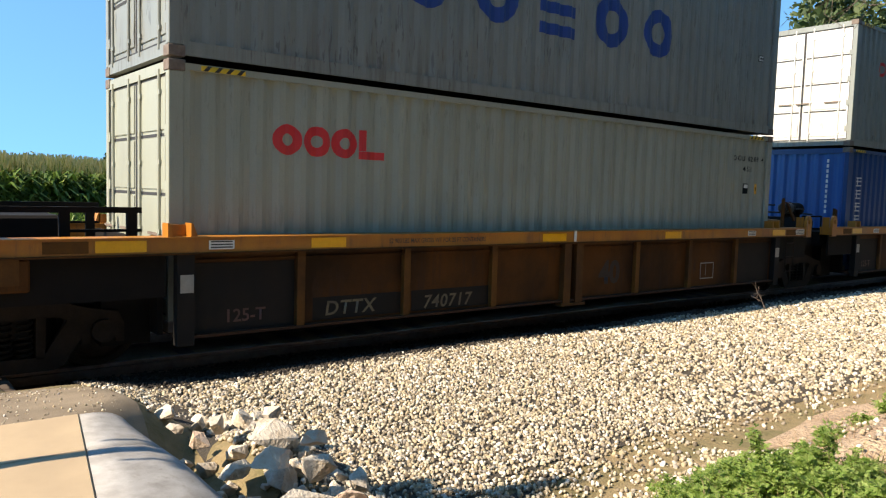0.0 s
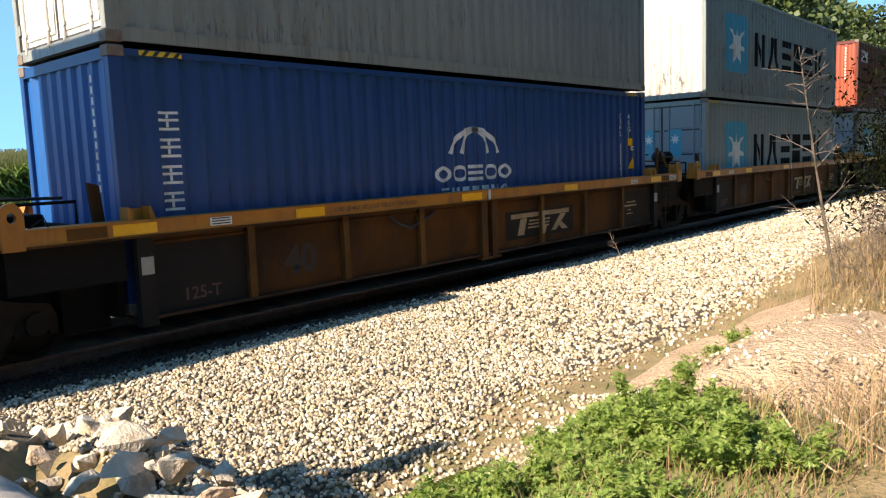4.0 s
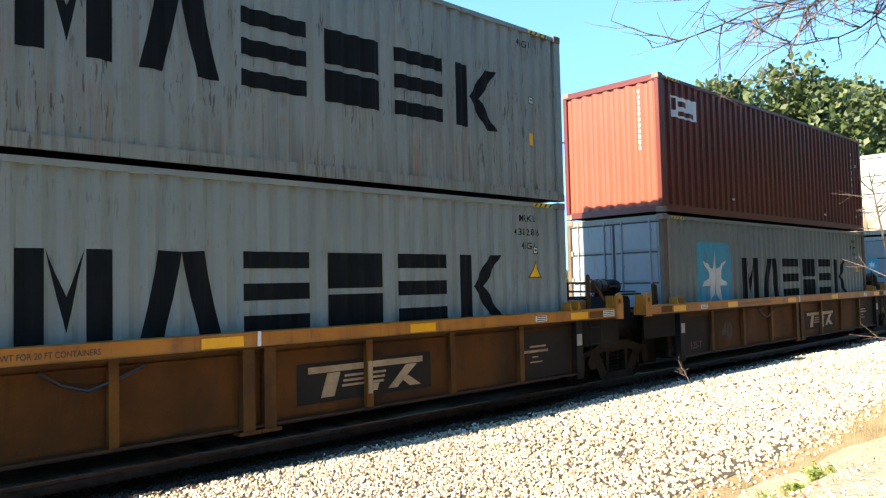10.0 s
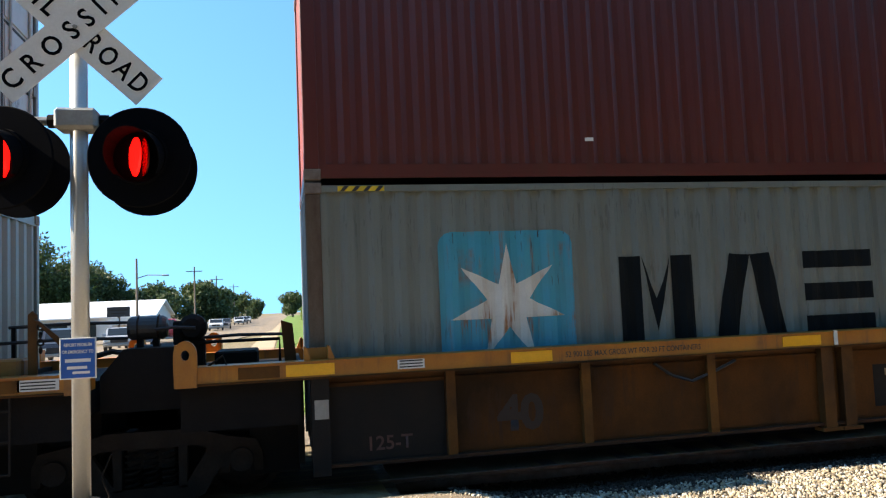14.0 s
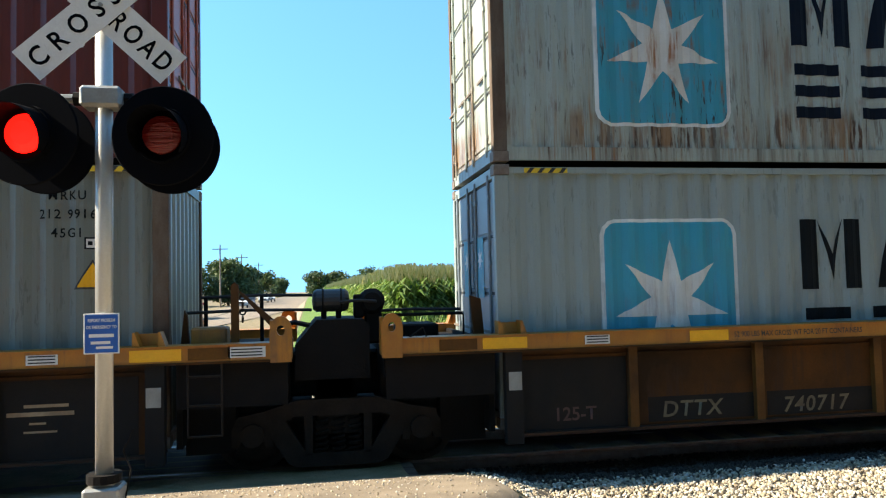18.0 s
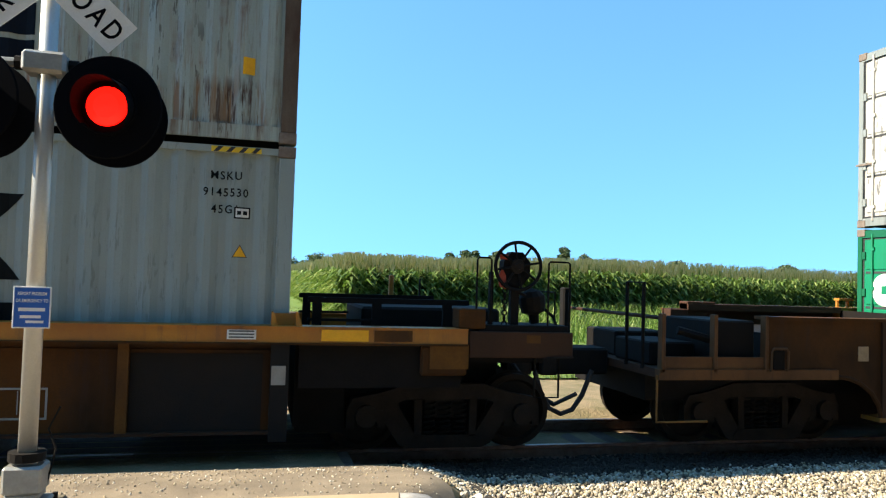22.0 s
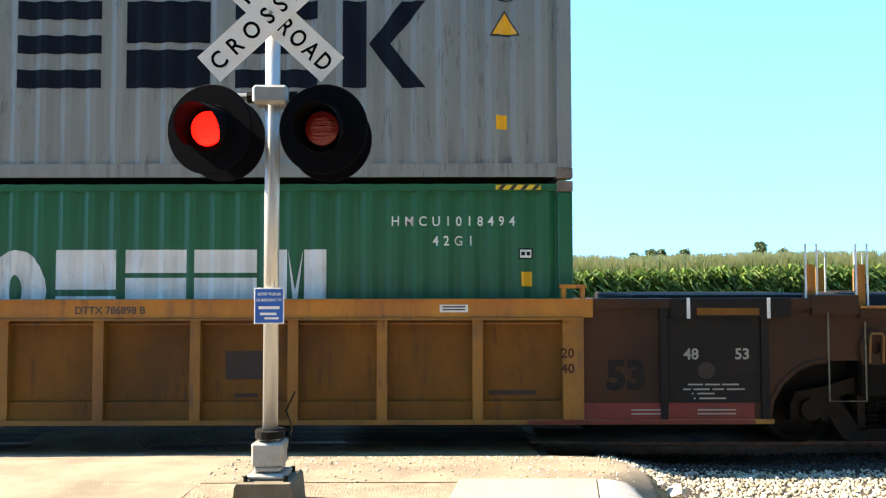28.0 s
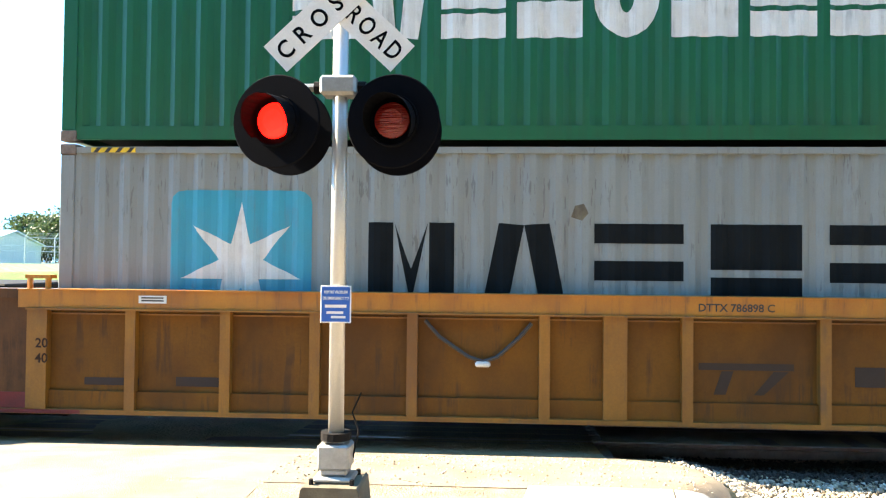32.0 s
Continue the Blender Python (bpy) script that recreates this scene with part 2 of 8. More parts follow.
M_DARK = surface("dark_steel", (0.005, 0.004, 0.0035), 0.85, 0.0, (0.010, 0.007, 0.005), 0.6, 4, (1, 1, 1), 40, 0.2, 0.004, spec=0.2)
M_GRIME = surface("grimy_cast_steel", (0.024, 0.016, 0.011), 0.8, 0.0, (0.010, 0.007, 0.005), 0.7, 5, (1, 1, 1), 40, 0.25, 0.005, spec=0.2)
M_RAIL = surface("rail_steel", (0.22, 0.15, 0.12), 0.4, 0.7, (0.12, 0.06, 0.04), 0.6, 8)
M_YELLOW = surface("yellow_reflector", (0.85, 0.42, 0.0), 0.35, 0, (0.7, 0.33, 0.0), 0.4, 12)
M_WHITE = surface("white_plate", (0.72, 0.72, 0.68), 0.5, 0, (0.5, 0.5, 0.47), 0.5, 10)
M_BLACK = surface("black_paint", (0.02, 0.02, 0.022), 0.45, 0, (0.035, 0.033, 0.03), 0.5, 6)
M_BLACKPANEL = surface("black_panel", (0.008, 0.0075, 0.007), 0.8, 0, (0.018, 0.012, 0.008), 0.6, 3, spec=0.25)
M_REDBAND = surface("red_band", (0.16, 0.014, 0.010), 0.7, 0, (0.07, 0.014, 0.010), 0.6, 3)
M_REDTAG = surface("red_tag_paint", (0.45, 0.06, 0.03), 0.6)
M_LETTER = surface("white_lettering", (0.30, 0.285, 0.25), 0.6, 0, (0.22, 0.20, 0.17), 0.6, 8)
M_DIM = surface("dim_yellowed_lettering", (0.15, 0.125, 0.07), 0.7, 0, (0.06, 0.045, 0.03), 0.8, 6)
M_FADED = surface("faded_lettering", (0.016, 0.009, 0.007), 0.7, 0, (0.03, 0.014, 0.009), 0.5, 4)
M_TAN = surface("tan_lettering", (0.36, 0.26, 0.15), 0.65, 0, (0.15, 0.09, 0.045), 0.6, 5)
M_STENCIL = surface("faded_red_stencil", (0.10, 0.045, 0.035), 0.7, 0, (0.05, 0.025, 0.02), 0.6, 5)
M_RUBBER = surface("rubber_hose", (0.015, 0.015, 0.016), 0.7)


# ---- mesh helpers ----
def part(name, bm, material, parent=None, label="", smooth=False):
    me = bpy.data.meshes.new(name)
    bm.to_mesh(me)
    bm.free()
    me.materials.append(material)
    if smooth:
        me.polygons.foreach_set("use_smooth", [True] * len(me.polygons))
    ob = new(name, me)
    if parent:
        ob.parent = parent
    if label:
        ob["label"] = label
    return ob


def share(ob, m, parent=None):
    """The same mesh again as another part, at the pose m."""
    o = new(ob.name.split(".")[0], ob.data)
    o.parent = parent or ob.parent
    o.matrix_basis = m
    if "label" in ob:
        o["label"] = ob["label"]
    return o


def box(bm, x0, x1, y0, y1, z0, z1, bev=0.0):
    vs = [bm.verts.new(p) for p in ((x0, y0, z0), (x1, y0, z0), (x1, y1, z0), (x0, y1, z0), (x0, y0, z1), (x1, y0, z1), (x1, y1, z1), (x0, y1, z1))]
    fs = [bm.faces.new([vs[i] for i in q]) for q in ((3, 2, 1, 0), (4, 5, 6, 7), (0, 1, 5, 4), (1, 2, 6, 5), (2, 3, 7, 6), (3, 0, 4, 7))]
    if bev:
        es = list({e for f in fs for e in f.edges})
        bmesh.ops.bevel(bm, geom=es, offset=bev, segments=1, affect='EDGES', profile=0.5)
    return bm


def boxes(*bs, bev=0.0):
    bm = bmesh.new()
    for b in bs:
        box(bm, *b, bev=bev)
    return bm


def prism(bm, pts, y0, y1):
    """An outline in x, z pushed from y0 to y1."""
    a = [bm.verts.new((x, y0, z)) for x, z in pts]
    b = [bm.verts.new((x, y1, z)) for x, z in pts]
    n = len(pts)
    fs = [bm.faces.new(a), bm.faces.new(b[::-1])]
    for i in range(n):
        fs.append(bm.faces.new((a[i], b[i], b[(i + 1) % n], a[(i + 1) % n])))
    bmesh.ops.recalc_face_normals(bm, faces=fs)
    return bm


def tube(bm, pts, r, n=8, r2=None, cap=True):
    """A round bar along pts, tapering from r to r2."""
    pts = [Vector(p) for p in pts]
    r2 = r if r2 is None else r2
    rings = []
    side = None
    for i, p in enumerate(pts):
        d = (pts[min(i + 1, len(pts) - 1)] - pts[max(i - 1, 0)]).normalized()
        if side is None:
            side = d.orthogonal().normalized()
        side = (side - d * side.dot(d)).normalized()
        up = d.cross(side)
        rr = r + (r2 - r) * i / max(1, len(pts) - 1)
        rings.append([bm.verts.new(p + (side * math.cos(a) + up * math.sin(a)) * rr) for a in (2 * math.pi * k / n for k in range(n))])
    for a, b in zip(rings, rings[1:]):
        for k in range(n):
            bm.faces.new((a[k], a[(k + 1) % n], b[(k + 1) % n], b[k]))
    if cap:
        bm.faces.new(rings[0][::-1])
        bm.faces.new(rings[-1])
    return bm


def tubes(paths, r, n=6):
    bm = bmesh.new()
    for p in paths:
        tube(bm, p, r, n)
    return bm


def ring(bm, c, axis, R, r, n=24, k=6):
    c, axis = Vector(c), Vector(axis).normalized()
    s = axis.orthogonal().normalized()
    u = axis.cross(s)
    rows = []
    for i in range(n):
        a = 2 * math.pi * i / n
        d = s * math.cos(a) + u * math.sin(a)
        rows.append([bm.verts.new(c + d * (R + r * math.cos(b)) + axis * r * math.sin(b)) for b in (2 * math.pi * j / k for j in range(k))])
    for i in range(n):
        for j in range(k):
            bm.faces.new((rows[i][j], rows[(i + 1) % n][j], rows[(i + 1) % n][(j + 1) % k], rows[i][(j + 1) % k]))
    return bm


def lathe(bm, profile, c, axis, n=24):
    """profile: (radius, along) pairs, turned round axis at c."""
    c, axis = Vector(c), Vector(axis).normalized()
    s = axis.orthogonal().normalized()
    u = axis.cross(s)
    rows = []
    for rad, al in profile:
        rows.append([bm.verts.new(c + axis * al + (s * math.cos(a) + u * math.sin(a)) * max(rad, 1e-4)) for a in (2 * math.pi * k / n for k in range(n))])
    for a, b in zip(rows, rows[1:]):
        for k in range(n):
            bm.faces.new((a[k], a[(k + 1) % n], b[(k + 1) % n], b[k]))
    bmesh.ops.recalc_face_normals(bm, faces=bm.faces[:])
    return bm


def text_bm(body, size, bold=0.0, wide=1.0, spacing=1.0):
    """Letters as a flat mesh in x, z, from the built-in font; x centred, base line at z = 0."""
    cu = bpy.data.curves.new("letters", 'FONT')
    cu.body, cu.size, cu.offset, cu.space_character = body, size, bold, spacing
    cu.align_x = 'CENTER'
    cu.resolution_u = 3
    ob = bpy.data.objects.new("letters", cu)
    me = ob.to_mesh()
    bm = bmesh.new()
    bm.from_mesh(me)
    ob.to_mesh_clear()
    bpy.data.objects.remove(ob)
    bpy.data.curves.remove(cu)
    for v in bm.verts:
        v.co = Vector((v.co.x * wide, 0, v.co.y))
    return bm


def moved(bm, m):
    bm.transform(m)
    return bm


def thing(name, label, category, group="", kind="", at=None):
    ob = new(name)
    tagged(ob, label, category, group, kind)
    if at is not None:
        ob.matrix_basis = at
    return ob


ROLLING = []          # (thing, x at the start, y, z)
WHEELS = []           # (wheelset, its pose in the thing)


def rolls(ob, x, y, z):
    ob.matrix_basis = pose(x, y, z)
    ROLLING.append((ob, x, y, z))
    return ob


# ---- containers ----
PITCH, DEEP = 0.2785, 0.036
BREAKS = (0.0, 0.072, 0.140, 0.2105)


def wave(x):
    u = (x - 0.16) % PITCH
    if u < BREAKS[1]:
        return 0.0
    if u < BREAKS[2]:
        return DEEP * (u - BREAKS[1]) / (BREAKS[2] - BREAKS[1])
    if u < BREAKS[3]:
        return DEEP
    return DEEP * (PITCH - u) / (PITCH - BREAKS[3])


def wave_breaks(x0, x1):
    out = [x0]
    k = int((x0 - 0.16) // PITCH)
    while True:
        for b in BREAKS:
            x = 0.16 + k * PITCH + b
            if x0 + 1e-4 < x < x1 - 1e-4:
                out.append(x)
            elif x >= x1:
                return out + [x1]
        k += 1


def corrugated(length, z0, z1, x0=0.12):
    bm = bmesh.new()
    cols = []
    for x in wave_breaks(x0, length - x0):
        y = 0.022 + wave(x)
        cols.append((bm.verts.new((x, y, z0)), bm.verts.new((x, y, z1))))
    for a, b in zip(cols, cols[1:]):
        bm.faces.new((a[0], b[0], b[1], a[1]))
    return bm


def on_waves(bm, lift=0.005):
    """Lay flat shapes (x, z) on the corrugated side."""
    xs = [v.co.x for v in bm.verts]
    for x in wave_breaks(min(xs), max(xs))[1:-1]:
        bmesh.ops.bisect_plane(bm, geom=bm.verts[:] + bm.edges[:] + bm.faces[:], plane_co=(x, 0, 0), plane_no=(1, 0, 0))
    for v in bm.verts:
        v.co.y = 0.022 + wave(v.co.x) - lift
    bmesh.ops.recalc_face_normals(bm, faces=bm.faces[:])
    for f in bm.faces:
        if f.normal.y > 0:
            f.normal_flip()
    return bm


def shapes(*polys):
    bm = bmesh.new()
    for p in polys:
        bm.faces.new([bm.verts.new((x, 0, z)) for x, z in p])
    return bm


def rect(x0, z0, x1, z1):
    return ((x0, z0), (x1, z0), (x1, z1), (x0, z1))


def rounded(x0, z0, x1, z1, r):
    pts = []
    for cx, cz, a0 in ((x1 - r, z0 + r, -90), (x1 - r, z1 - r, 0), (x0 + r, z1 - r, 90), (x0 + r, z0 + r, 180)):
        for k in range(4):
            a = radians(a0 + 30 * k)
            pts.append((cx + r * math.cos(a), cz + r * math.sin(a)))
    return tuple(pts)


def star(cx, cz, R, r, n=7):
    pts = []
    for k in range(2 * n):
        a = math.pi / 2 + math.pi * k / n
        q = R if k % 2 == 0 else r
        pts.append((cx + q * math.cos(a), cz + q * math.sin(a)))
    return tuple(pts)


# Big brand marks become plain blocks of the letters' size and weight.
def block_word(codes, x0, z0, w, h, gap, weight=0.22):
    """codes: one shape code a block. E three thick level bars, I two uprights, V two slanting bars meeting at the top, W the same upside down, H three level bars, K upright and wedge, O frame, N two uprights and a bar, L foot."""
    out = []
    n = len(codes)
    b = (w - gap * (n - 1)) / n
    s = h * 0.27
    for i, c in enumerate(codes):
        x = x0 + i * (b + gap)
        X, Z = x + b, z0 + h
        if c == 'I':
            out += [rect(x, z0, x + s, Z), rect(X - s, z0, X, Z), ((x + s * 1.05, Z), (x + b / 2, z0 + h * 0.12), (X - s * 1.05, Z), (x + b / 2, z0 + h * 0.5))]
        elif c == 'V':
            out += [((x, z0), (x + s, z0), (x + b / 2, Z - 0.02), (x + b / 2 - s, Z)), ((X - s, z0), (X, z0), (x + b / 2 + s, Z), (x + b / 2, Z - 0.02))]
        elif c == 'W':
            out += [((x + b / 2 - s * 0.9, z0), (x + b / 2 - 0.02, z0), (x + s, Z), (x, Z)), ((x + b / 2 + 0.02, z0), (x + b / 2 + s * 0.9, z0), (X, Z), (X - s, Z))]
        elif c == 'E':
            out += [rect(x, z0, X, z0 + h * 0.30), rect(x, z0 + h * 0.36, X, z0 + h * 0.66), rect(x, z0 + h * 0.72, X, Z)]
        elif c == 'H':
            t = h * 0.21
            out += [rect(x, z0, X, z0 + t), rect(x, z0 + (h - t) / 2, X, z0 + (h + t) / 2), rect(x, Z - t, X, Z)]
        elif c == 'K':
            out += [rect(x, z0, x + s, Z), ((x + s * 1.1, z0 + h * 0.5), (X - s, z0), (X, z0), (x + s * 2.0, z0 + h * 0.5), (X, Z), (X - s, Z))]
        elif c == 'O':
            out.append(('ring', (x + X) / 2, z0 + h / 2, b / 2, h / 2, h * weight))
        elif c == 'B':
            out += [rect(x, z0, X, z0 + h * 0.44), rect(x, z0 + h * 0.52, X, Z)]
        elif c == 'L':
            out += [rect(x, z0 + s * 1.05, x + s, Z), rect(x, z0, X, z0 + s)]
    return out


GREY_M, GREY_OO, GREY_CO = (0.20, 0.24, 0.225), (0.31, 0.325, 0.26), (0.23, 0.25, 0.23)
GREY_DULL = (0.22, 0.24, 0.23)
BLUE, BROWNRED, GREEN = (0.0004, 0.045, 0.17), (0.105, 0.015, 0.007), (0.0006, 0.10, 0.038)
M_NAVY = surface("navy_letter_paint", (0.003, 0.006, 0.013), 0.7, 0, (0.008, 0.012, 0.02), 0.5, 2, spec=0.12)
M_INK = surface("black_letter_paint", (0.004, 0.006, 0.007), 0.7, 0, (0.009, 0.011, 0.012), 0.5, 2, spec=0.12)
M_COBALT = surface("cobalt_letter_paint", (0.012, 0.05, 0.24), 0.5, 0, (0.02, 0.06, 0.2), 0.5, 2)
M_REDINK = surface("red_letter_paint", (0.6, 0.02, 0.025), 0.5, 0, (0.5, 0.04, 0.04), 0.5, 2)
M_SKYBLUE = surface("sky_blue_panel", (0.02, 0.29, 0.41), 0.5, 0, (0.05, 0.27, 0.34), 0.6, 2, streak=RUST, streak_amount=0.25)
M_SKYBLUEWORN = surface("rust_run_blue_panel", (0.03, 0.28, 0.38), 0.5, 0, (0.07, 0.25, 0.30), 0.6, 2, streak=(0.22, 0.08, 0.02), streak_amount=0.9, streak_scale=11.0, spots=(0.03, 0.02, 0.015), spot_amount=1.0)
M_STARWHITE = surface("white_star_paint", (0.68, 0.68, 0.64), 0.5, 0, (0.55, 0.54, 0.48), 0.6, 2, streak=RUST, streak_amount=0.35)
M_STARRUST = surface("rust_stained_star_paint", (0.66, 0.64, 0.58), 0.5, 0, (0.5, 0.45, 0.36), 0.6, 2, streak=(0.30, 0.10, 0.02), streak_amount=0.95, streak_scale=6)
M_FADEDSTAR = surface("faded_star_paint", (0.10, 0.15, 0.16), 0.6, 0, (0.05, 0.13, 0.22), 0.9, 3)
M_PALE = surface("pale_letter_paint", (0.70, 0.71, 0.68), 0.5, 0, (0.55, 0.55, 0.50), 0.6, 2, streak=(0.12, 0.10, 0.08), streak_amount=0.4)
M_CAST = surface("corner_casting_steel", (0.20, 0.16, 0.13), 0.7, 0.1, (0.10, 0.07, 0.05), 0.7, 12)
M_STRIPE = surface("yellow_stripe", (0.75, 0.5, 0.02), 0.5)
M_GASKET = surface("door_gasket", (0.03, 0.03, 0.032), 0.7)

M_RUSTPOST = surface("rusty_post_paint", (0.14, 0.11, 0.08), 0.75, 0, (0.07, 0.035, 0.02), 0.9, 3.5, (1, 1, 0.35), 50, 0.3, 0.004, spec=0.2)

L40, WID = 12.19, 2.44


def container(x, z, h, key, col, label, doors_left=True, rust=0.25, chips=0.3, post=None, group="double-stacked containers", door_or_sunlit_col=None, emblem=False, dirt=None, door_rust=None):
    c = thing("shipping_container", label, "container", group)
    rolls(c, x, 8.05, z)
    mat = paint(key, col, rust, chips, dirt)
    rail = mat
    corner = post or mat
    near = part("side_panel", corrugated(L40, 0.15, h - 0.09), mat, c)
    far = share(near, pose(L40, WID, 0, 0, 0, 180), c)
    bm = bmesh.new()
    for i in range(44):
        u = 0.2 + i * (L40 - 0.4) / 44
        box(bm, u, u + 0.14, 0.12, WID - 0.12, h - 0.034, h - 0.012)
    box(bm, 0.02, L40 - 0.02, 0.02, WID - 0.02, h - 0.06, h - 0.035)
    part("roof_panel", bm, mat, c)
    part("floor", boxes((0.05, L40 - 0.05, 0.05, WID - 0.05, 0.1, 0.15)), M_DARK, c)
    for y in (0.012, WID - 0.062):
        part("bottom_rail", boxes((0.16, L40 - 0.16, y, y + 0.05, 0.02, 0.17)), rail, c)
        part("top_rail", boxes((0.16, L40 - 0.16, y, y + 0.05, h - 0.10, h - 0.03)), rail, c)
    for xx in (0.003, L40 - 0.163):
        for y in (0.004, WID - 0.104):
            part("corner_post", boxes((xx, xx + 0.16, y, y + 0.10, 0.12, h - 0.12), bev=0.008), corner, c)
            for zz in (0.0, h - 0.118):
                yy = -0.002 if y < 1 else WID - 0.162
                xc = -0.002 if xx < 1 else L40 - 0.178
                bm = boxes((xc, xc + 0.18, yy, yy + 0.164, zz, zz + 0.118), bev=0.006)
                yo = yy - 0.002 if y < 1 else yy + 0.162
                box(bm, xc + 0.06, xc + 0.12, yo, yo + 0.004, zz + 0.03, zz + 0.085)
                part("corner_casting", bm, M_CAST, c)
    ends = ((0.0, doors_left), (L40, not doors_left))
    # own door colour, or side paint lightened to put sun on the end
    door_lit_mat = paint(key + "_doors", door_or_sunlit_col, door_rust or rust, door_rust or chips) if door_or_sunlit_col else mat
    for ex, is_door in ends:
        sgn = 1 if ex == 0 else -1

        def put(bm):
            return moved(bm, pose(0, 0, 0) if sgn == 1 else Matrix.Translation((L40, WID, 0)) @ pose(0, 0, 0, 0, 0, 180))
        part("end_header", put(boxes((0.01, 0.10, 0.1, WID - 0.1, h - 0.14, h - 0.02))), rail, c)
        part("end_sill", put(boxes((0.01, 0.10, 0.1, WID - 0.1, 0.02, 0.15))), rail, c)
        if not is_door:
            bm = bmesh.new()
            cols = []
            for y in wave_breaks(0.10, WID - 0.10):
                cols.append((bm.verts.new((0.025 + wave(y), y, 0.14)), bm.verts.new((0.025 + wave(y), y, h - 0.13))))
            for a, b in zip(cols, cols[1:]):
                bm.faces.new((a[0], a[1], b[1], b[0]))
            part("front_wall", put(bm), door_lit_mat if not doors_left else mat, c)
            continue
        for k, (y0, y1) in enumerate(((0.11, 1.212), (1.228, WID - 0.11))):
            door = part("door", put(boxes((0.035, 0.075, y0, y1, 0.16, h - 0.15))), door_lit_mat, c)
            hh = (h - 0.33) / 4
            for g0, g1, q0, q1 in ((y0 - 0.004, y0 + 0.018, 0.16, h - 0.15), (y1 - 0.018, y1 + 0.004, 0.16, h - 0.15), (y0 + 0.018, y1 - 0.018, 0.16, 0.18), (y0 + 0.018, y1 - 0.018, h - 0.17, h - 0.15)):
                part("door_seal", put(boxes((0.030, 0.034, g0, g1, q0, q1))), M_GASKET, door)
            for r in range(1, 4):
                part("panel_joint", put(boxes((0.031, 0.034, y0 + 0.05, y1 - 0.05, 0.185 + r * hh - 0.012, 0.185 + r * hh + 0.022))), M_GASKET, door)
            if col == GREEN and k == 1:
                part("round_emblem", put(lathe(bmesh.new(), [(0.0, 0.0), (0.26, 0.0), (0.26, 0.004), (0.0, 0.004)], (0.020, (y0 + y1) / 2 + 0.1, h * 0.62), (-1, 0, 0), 20)), M_PALE, door)
                part("emblem_core", put(lathe(bmesh.new(), [(0.0, 0.0), (0.09, 0.0), (0.09, 0.003), (0.0, 0.003)], (0.015, (y0 + y1) / 2 + 0.1, h * 0.62), (-1, 0, 0), 4)), door_lit_mat, door)
            if col == GREEN and k == 0:
                for zz, hgt in ((h * 0.80, 0.09), (h * 0.73, 0.07), (h * 0.24, 0.05), (h * 0.205, 0.05), (h * 0.17, 0.05), (h * 0.10, 0.06)):
                    part("data_bar", put(boxes((0.017, 0.021, y0 + 0.36, y1 - 0.3 - 0.15 * (hgt < 0.06), zz, zz + hgt))), M_PALE, door)
            for r in range(4):
                z0 = 0.19 + r * hh
                part("door_panel", put(boxes((0.022, 0.034, y0 + 0.06, y1 - 0.06, z0 + 0.05, z0 + hh - 0.03), bev=0.008)), door_lit_mat, door)
            if emblem:
                yc = (y0 + y1) / 2 + (0.18 if k == 0 else -0.18)
                q = Matrix.Translation((0.016, yc, 1.80)) @ pose(0, 0, 0, 0, 0, -90)
                part("blue_panel", put(moved(shapes(rect(-0.18, -0.38, 0.18, 0.34)), q)), M_SKYBLUE, door)
                q = Matrix.Translation((0.013, yc, 1.88)) @ pose(0, 0, 0, 0, 0, -90)
                part("star", put(moved(shapes(star(0, 0, 0.15, 0.06)), q)), M_STARWHITE, door)
            for y in (y0 + 0.22, y1 - 0.2):
                bm = bmesh.new()
                tube(bm, [(0.008, y, 0.1), (0.008, y, h - 0.08)], 0.018, 8)
                for zz in (0.3, h * 0.36, h * 0.62, h - 0.35):
                    box(bm, -0.004, 0.034, y - 0.045, y + 0.045, zz, zz + 0.05)
                part("lock_bar", put(bm), door_lit_mat, door, "galvanised lock bar")
                part("door_handle", put(boxes((-0.012, 0.006, y, y + 0.34, 1.02, 1.05))), M_CAST, door)
            for zz in (0.35, 0.95, 1.5, 2.1):
                yh = y0 - 0.03 if k == 0 else y1 - 0.05
                part("hinge", put(boxes((0.01, 0.04, yh, yh + 0.08, zz, zz + 0.12))), rail, door)
        part("door_gasket", put(boxes((0.04, 0.07, 1.212, 1.228, 0.16, h - 0.15))), M_GASKET, c)
        bm = shapes(rect(0.0, 0.0, 0.5, 0.035), rect(0.12, 0.06, 0.42, 0.09), rect(0.1, 0.12, 0.46, 0.15), rect(0.16, 0.2, 0.40, 0.22))
        bm.transform(Matrix.Translation((0.026, 1.95, h * 0.60)) @ pose(0, 0, 0, 0, 0, -90))
        part("data_line", put(bm), M_INK if sum(col) > 0.9 else M_PALE, c)
    # hazard stripes on the top rail ends
    for xx in (0.35, L40 - 0.85):
        bm = boxes((xx, xx + 0.5, 0.004, 0.010, h - 0.095, h - 0.04))
        part("height_stripe", bm, M_STRIPE, c)
        bm = bmesh.new()
        for k in range(4):
            u = xx + 0.02 + k * 0.125
            bm.faces.new([bm.verts.new(p) for p in ((u, 0.002, h - 0.095), (u + 0.05, 0.002, h - 0.095), (u + 0.10, 0.002, h - 0.04), (u + 0.05, 0.002, h - 0.04))])
        part("stripe_bar", bm, M_BLACK, c)
    return c


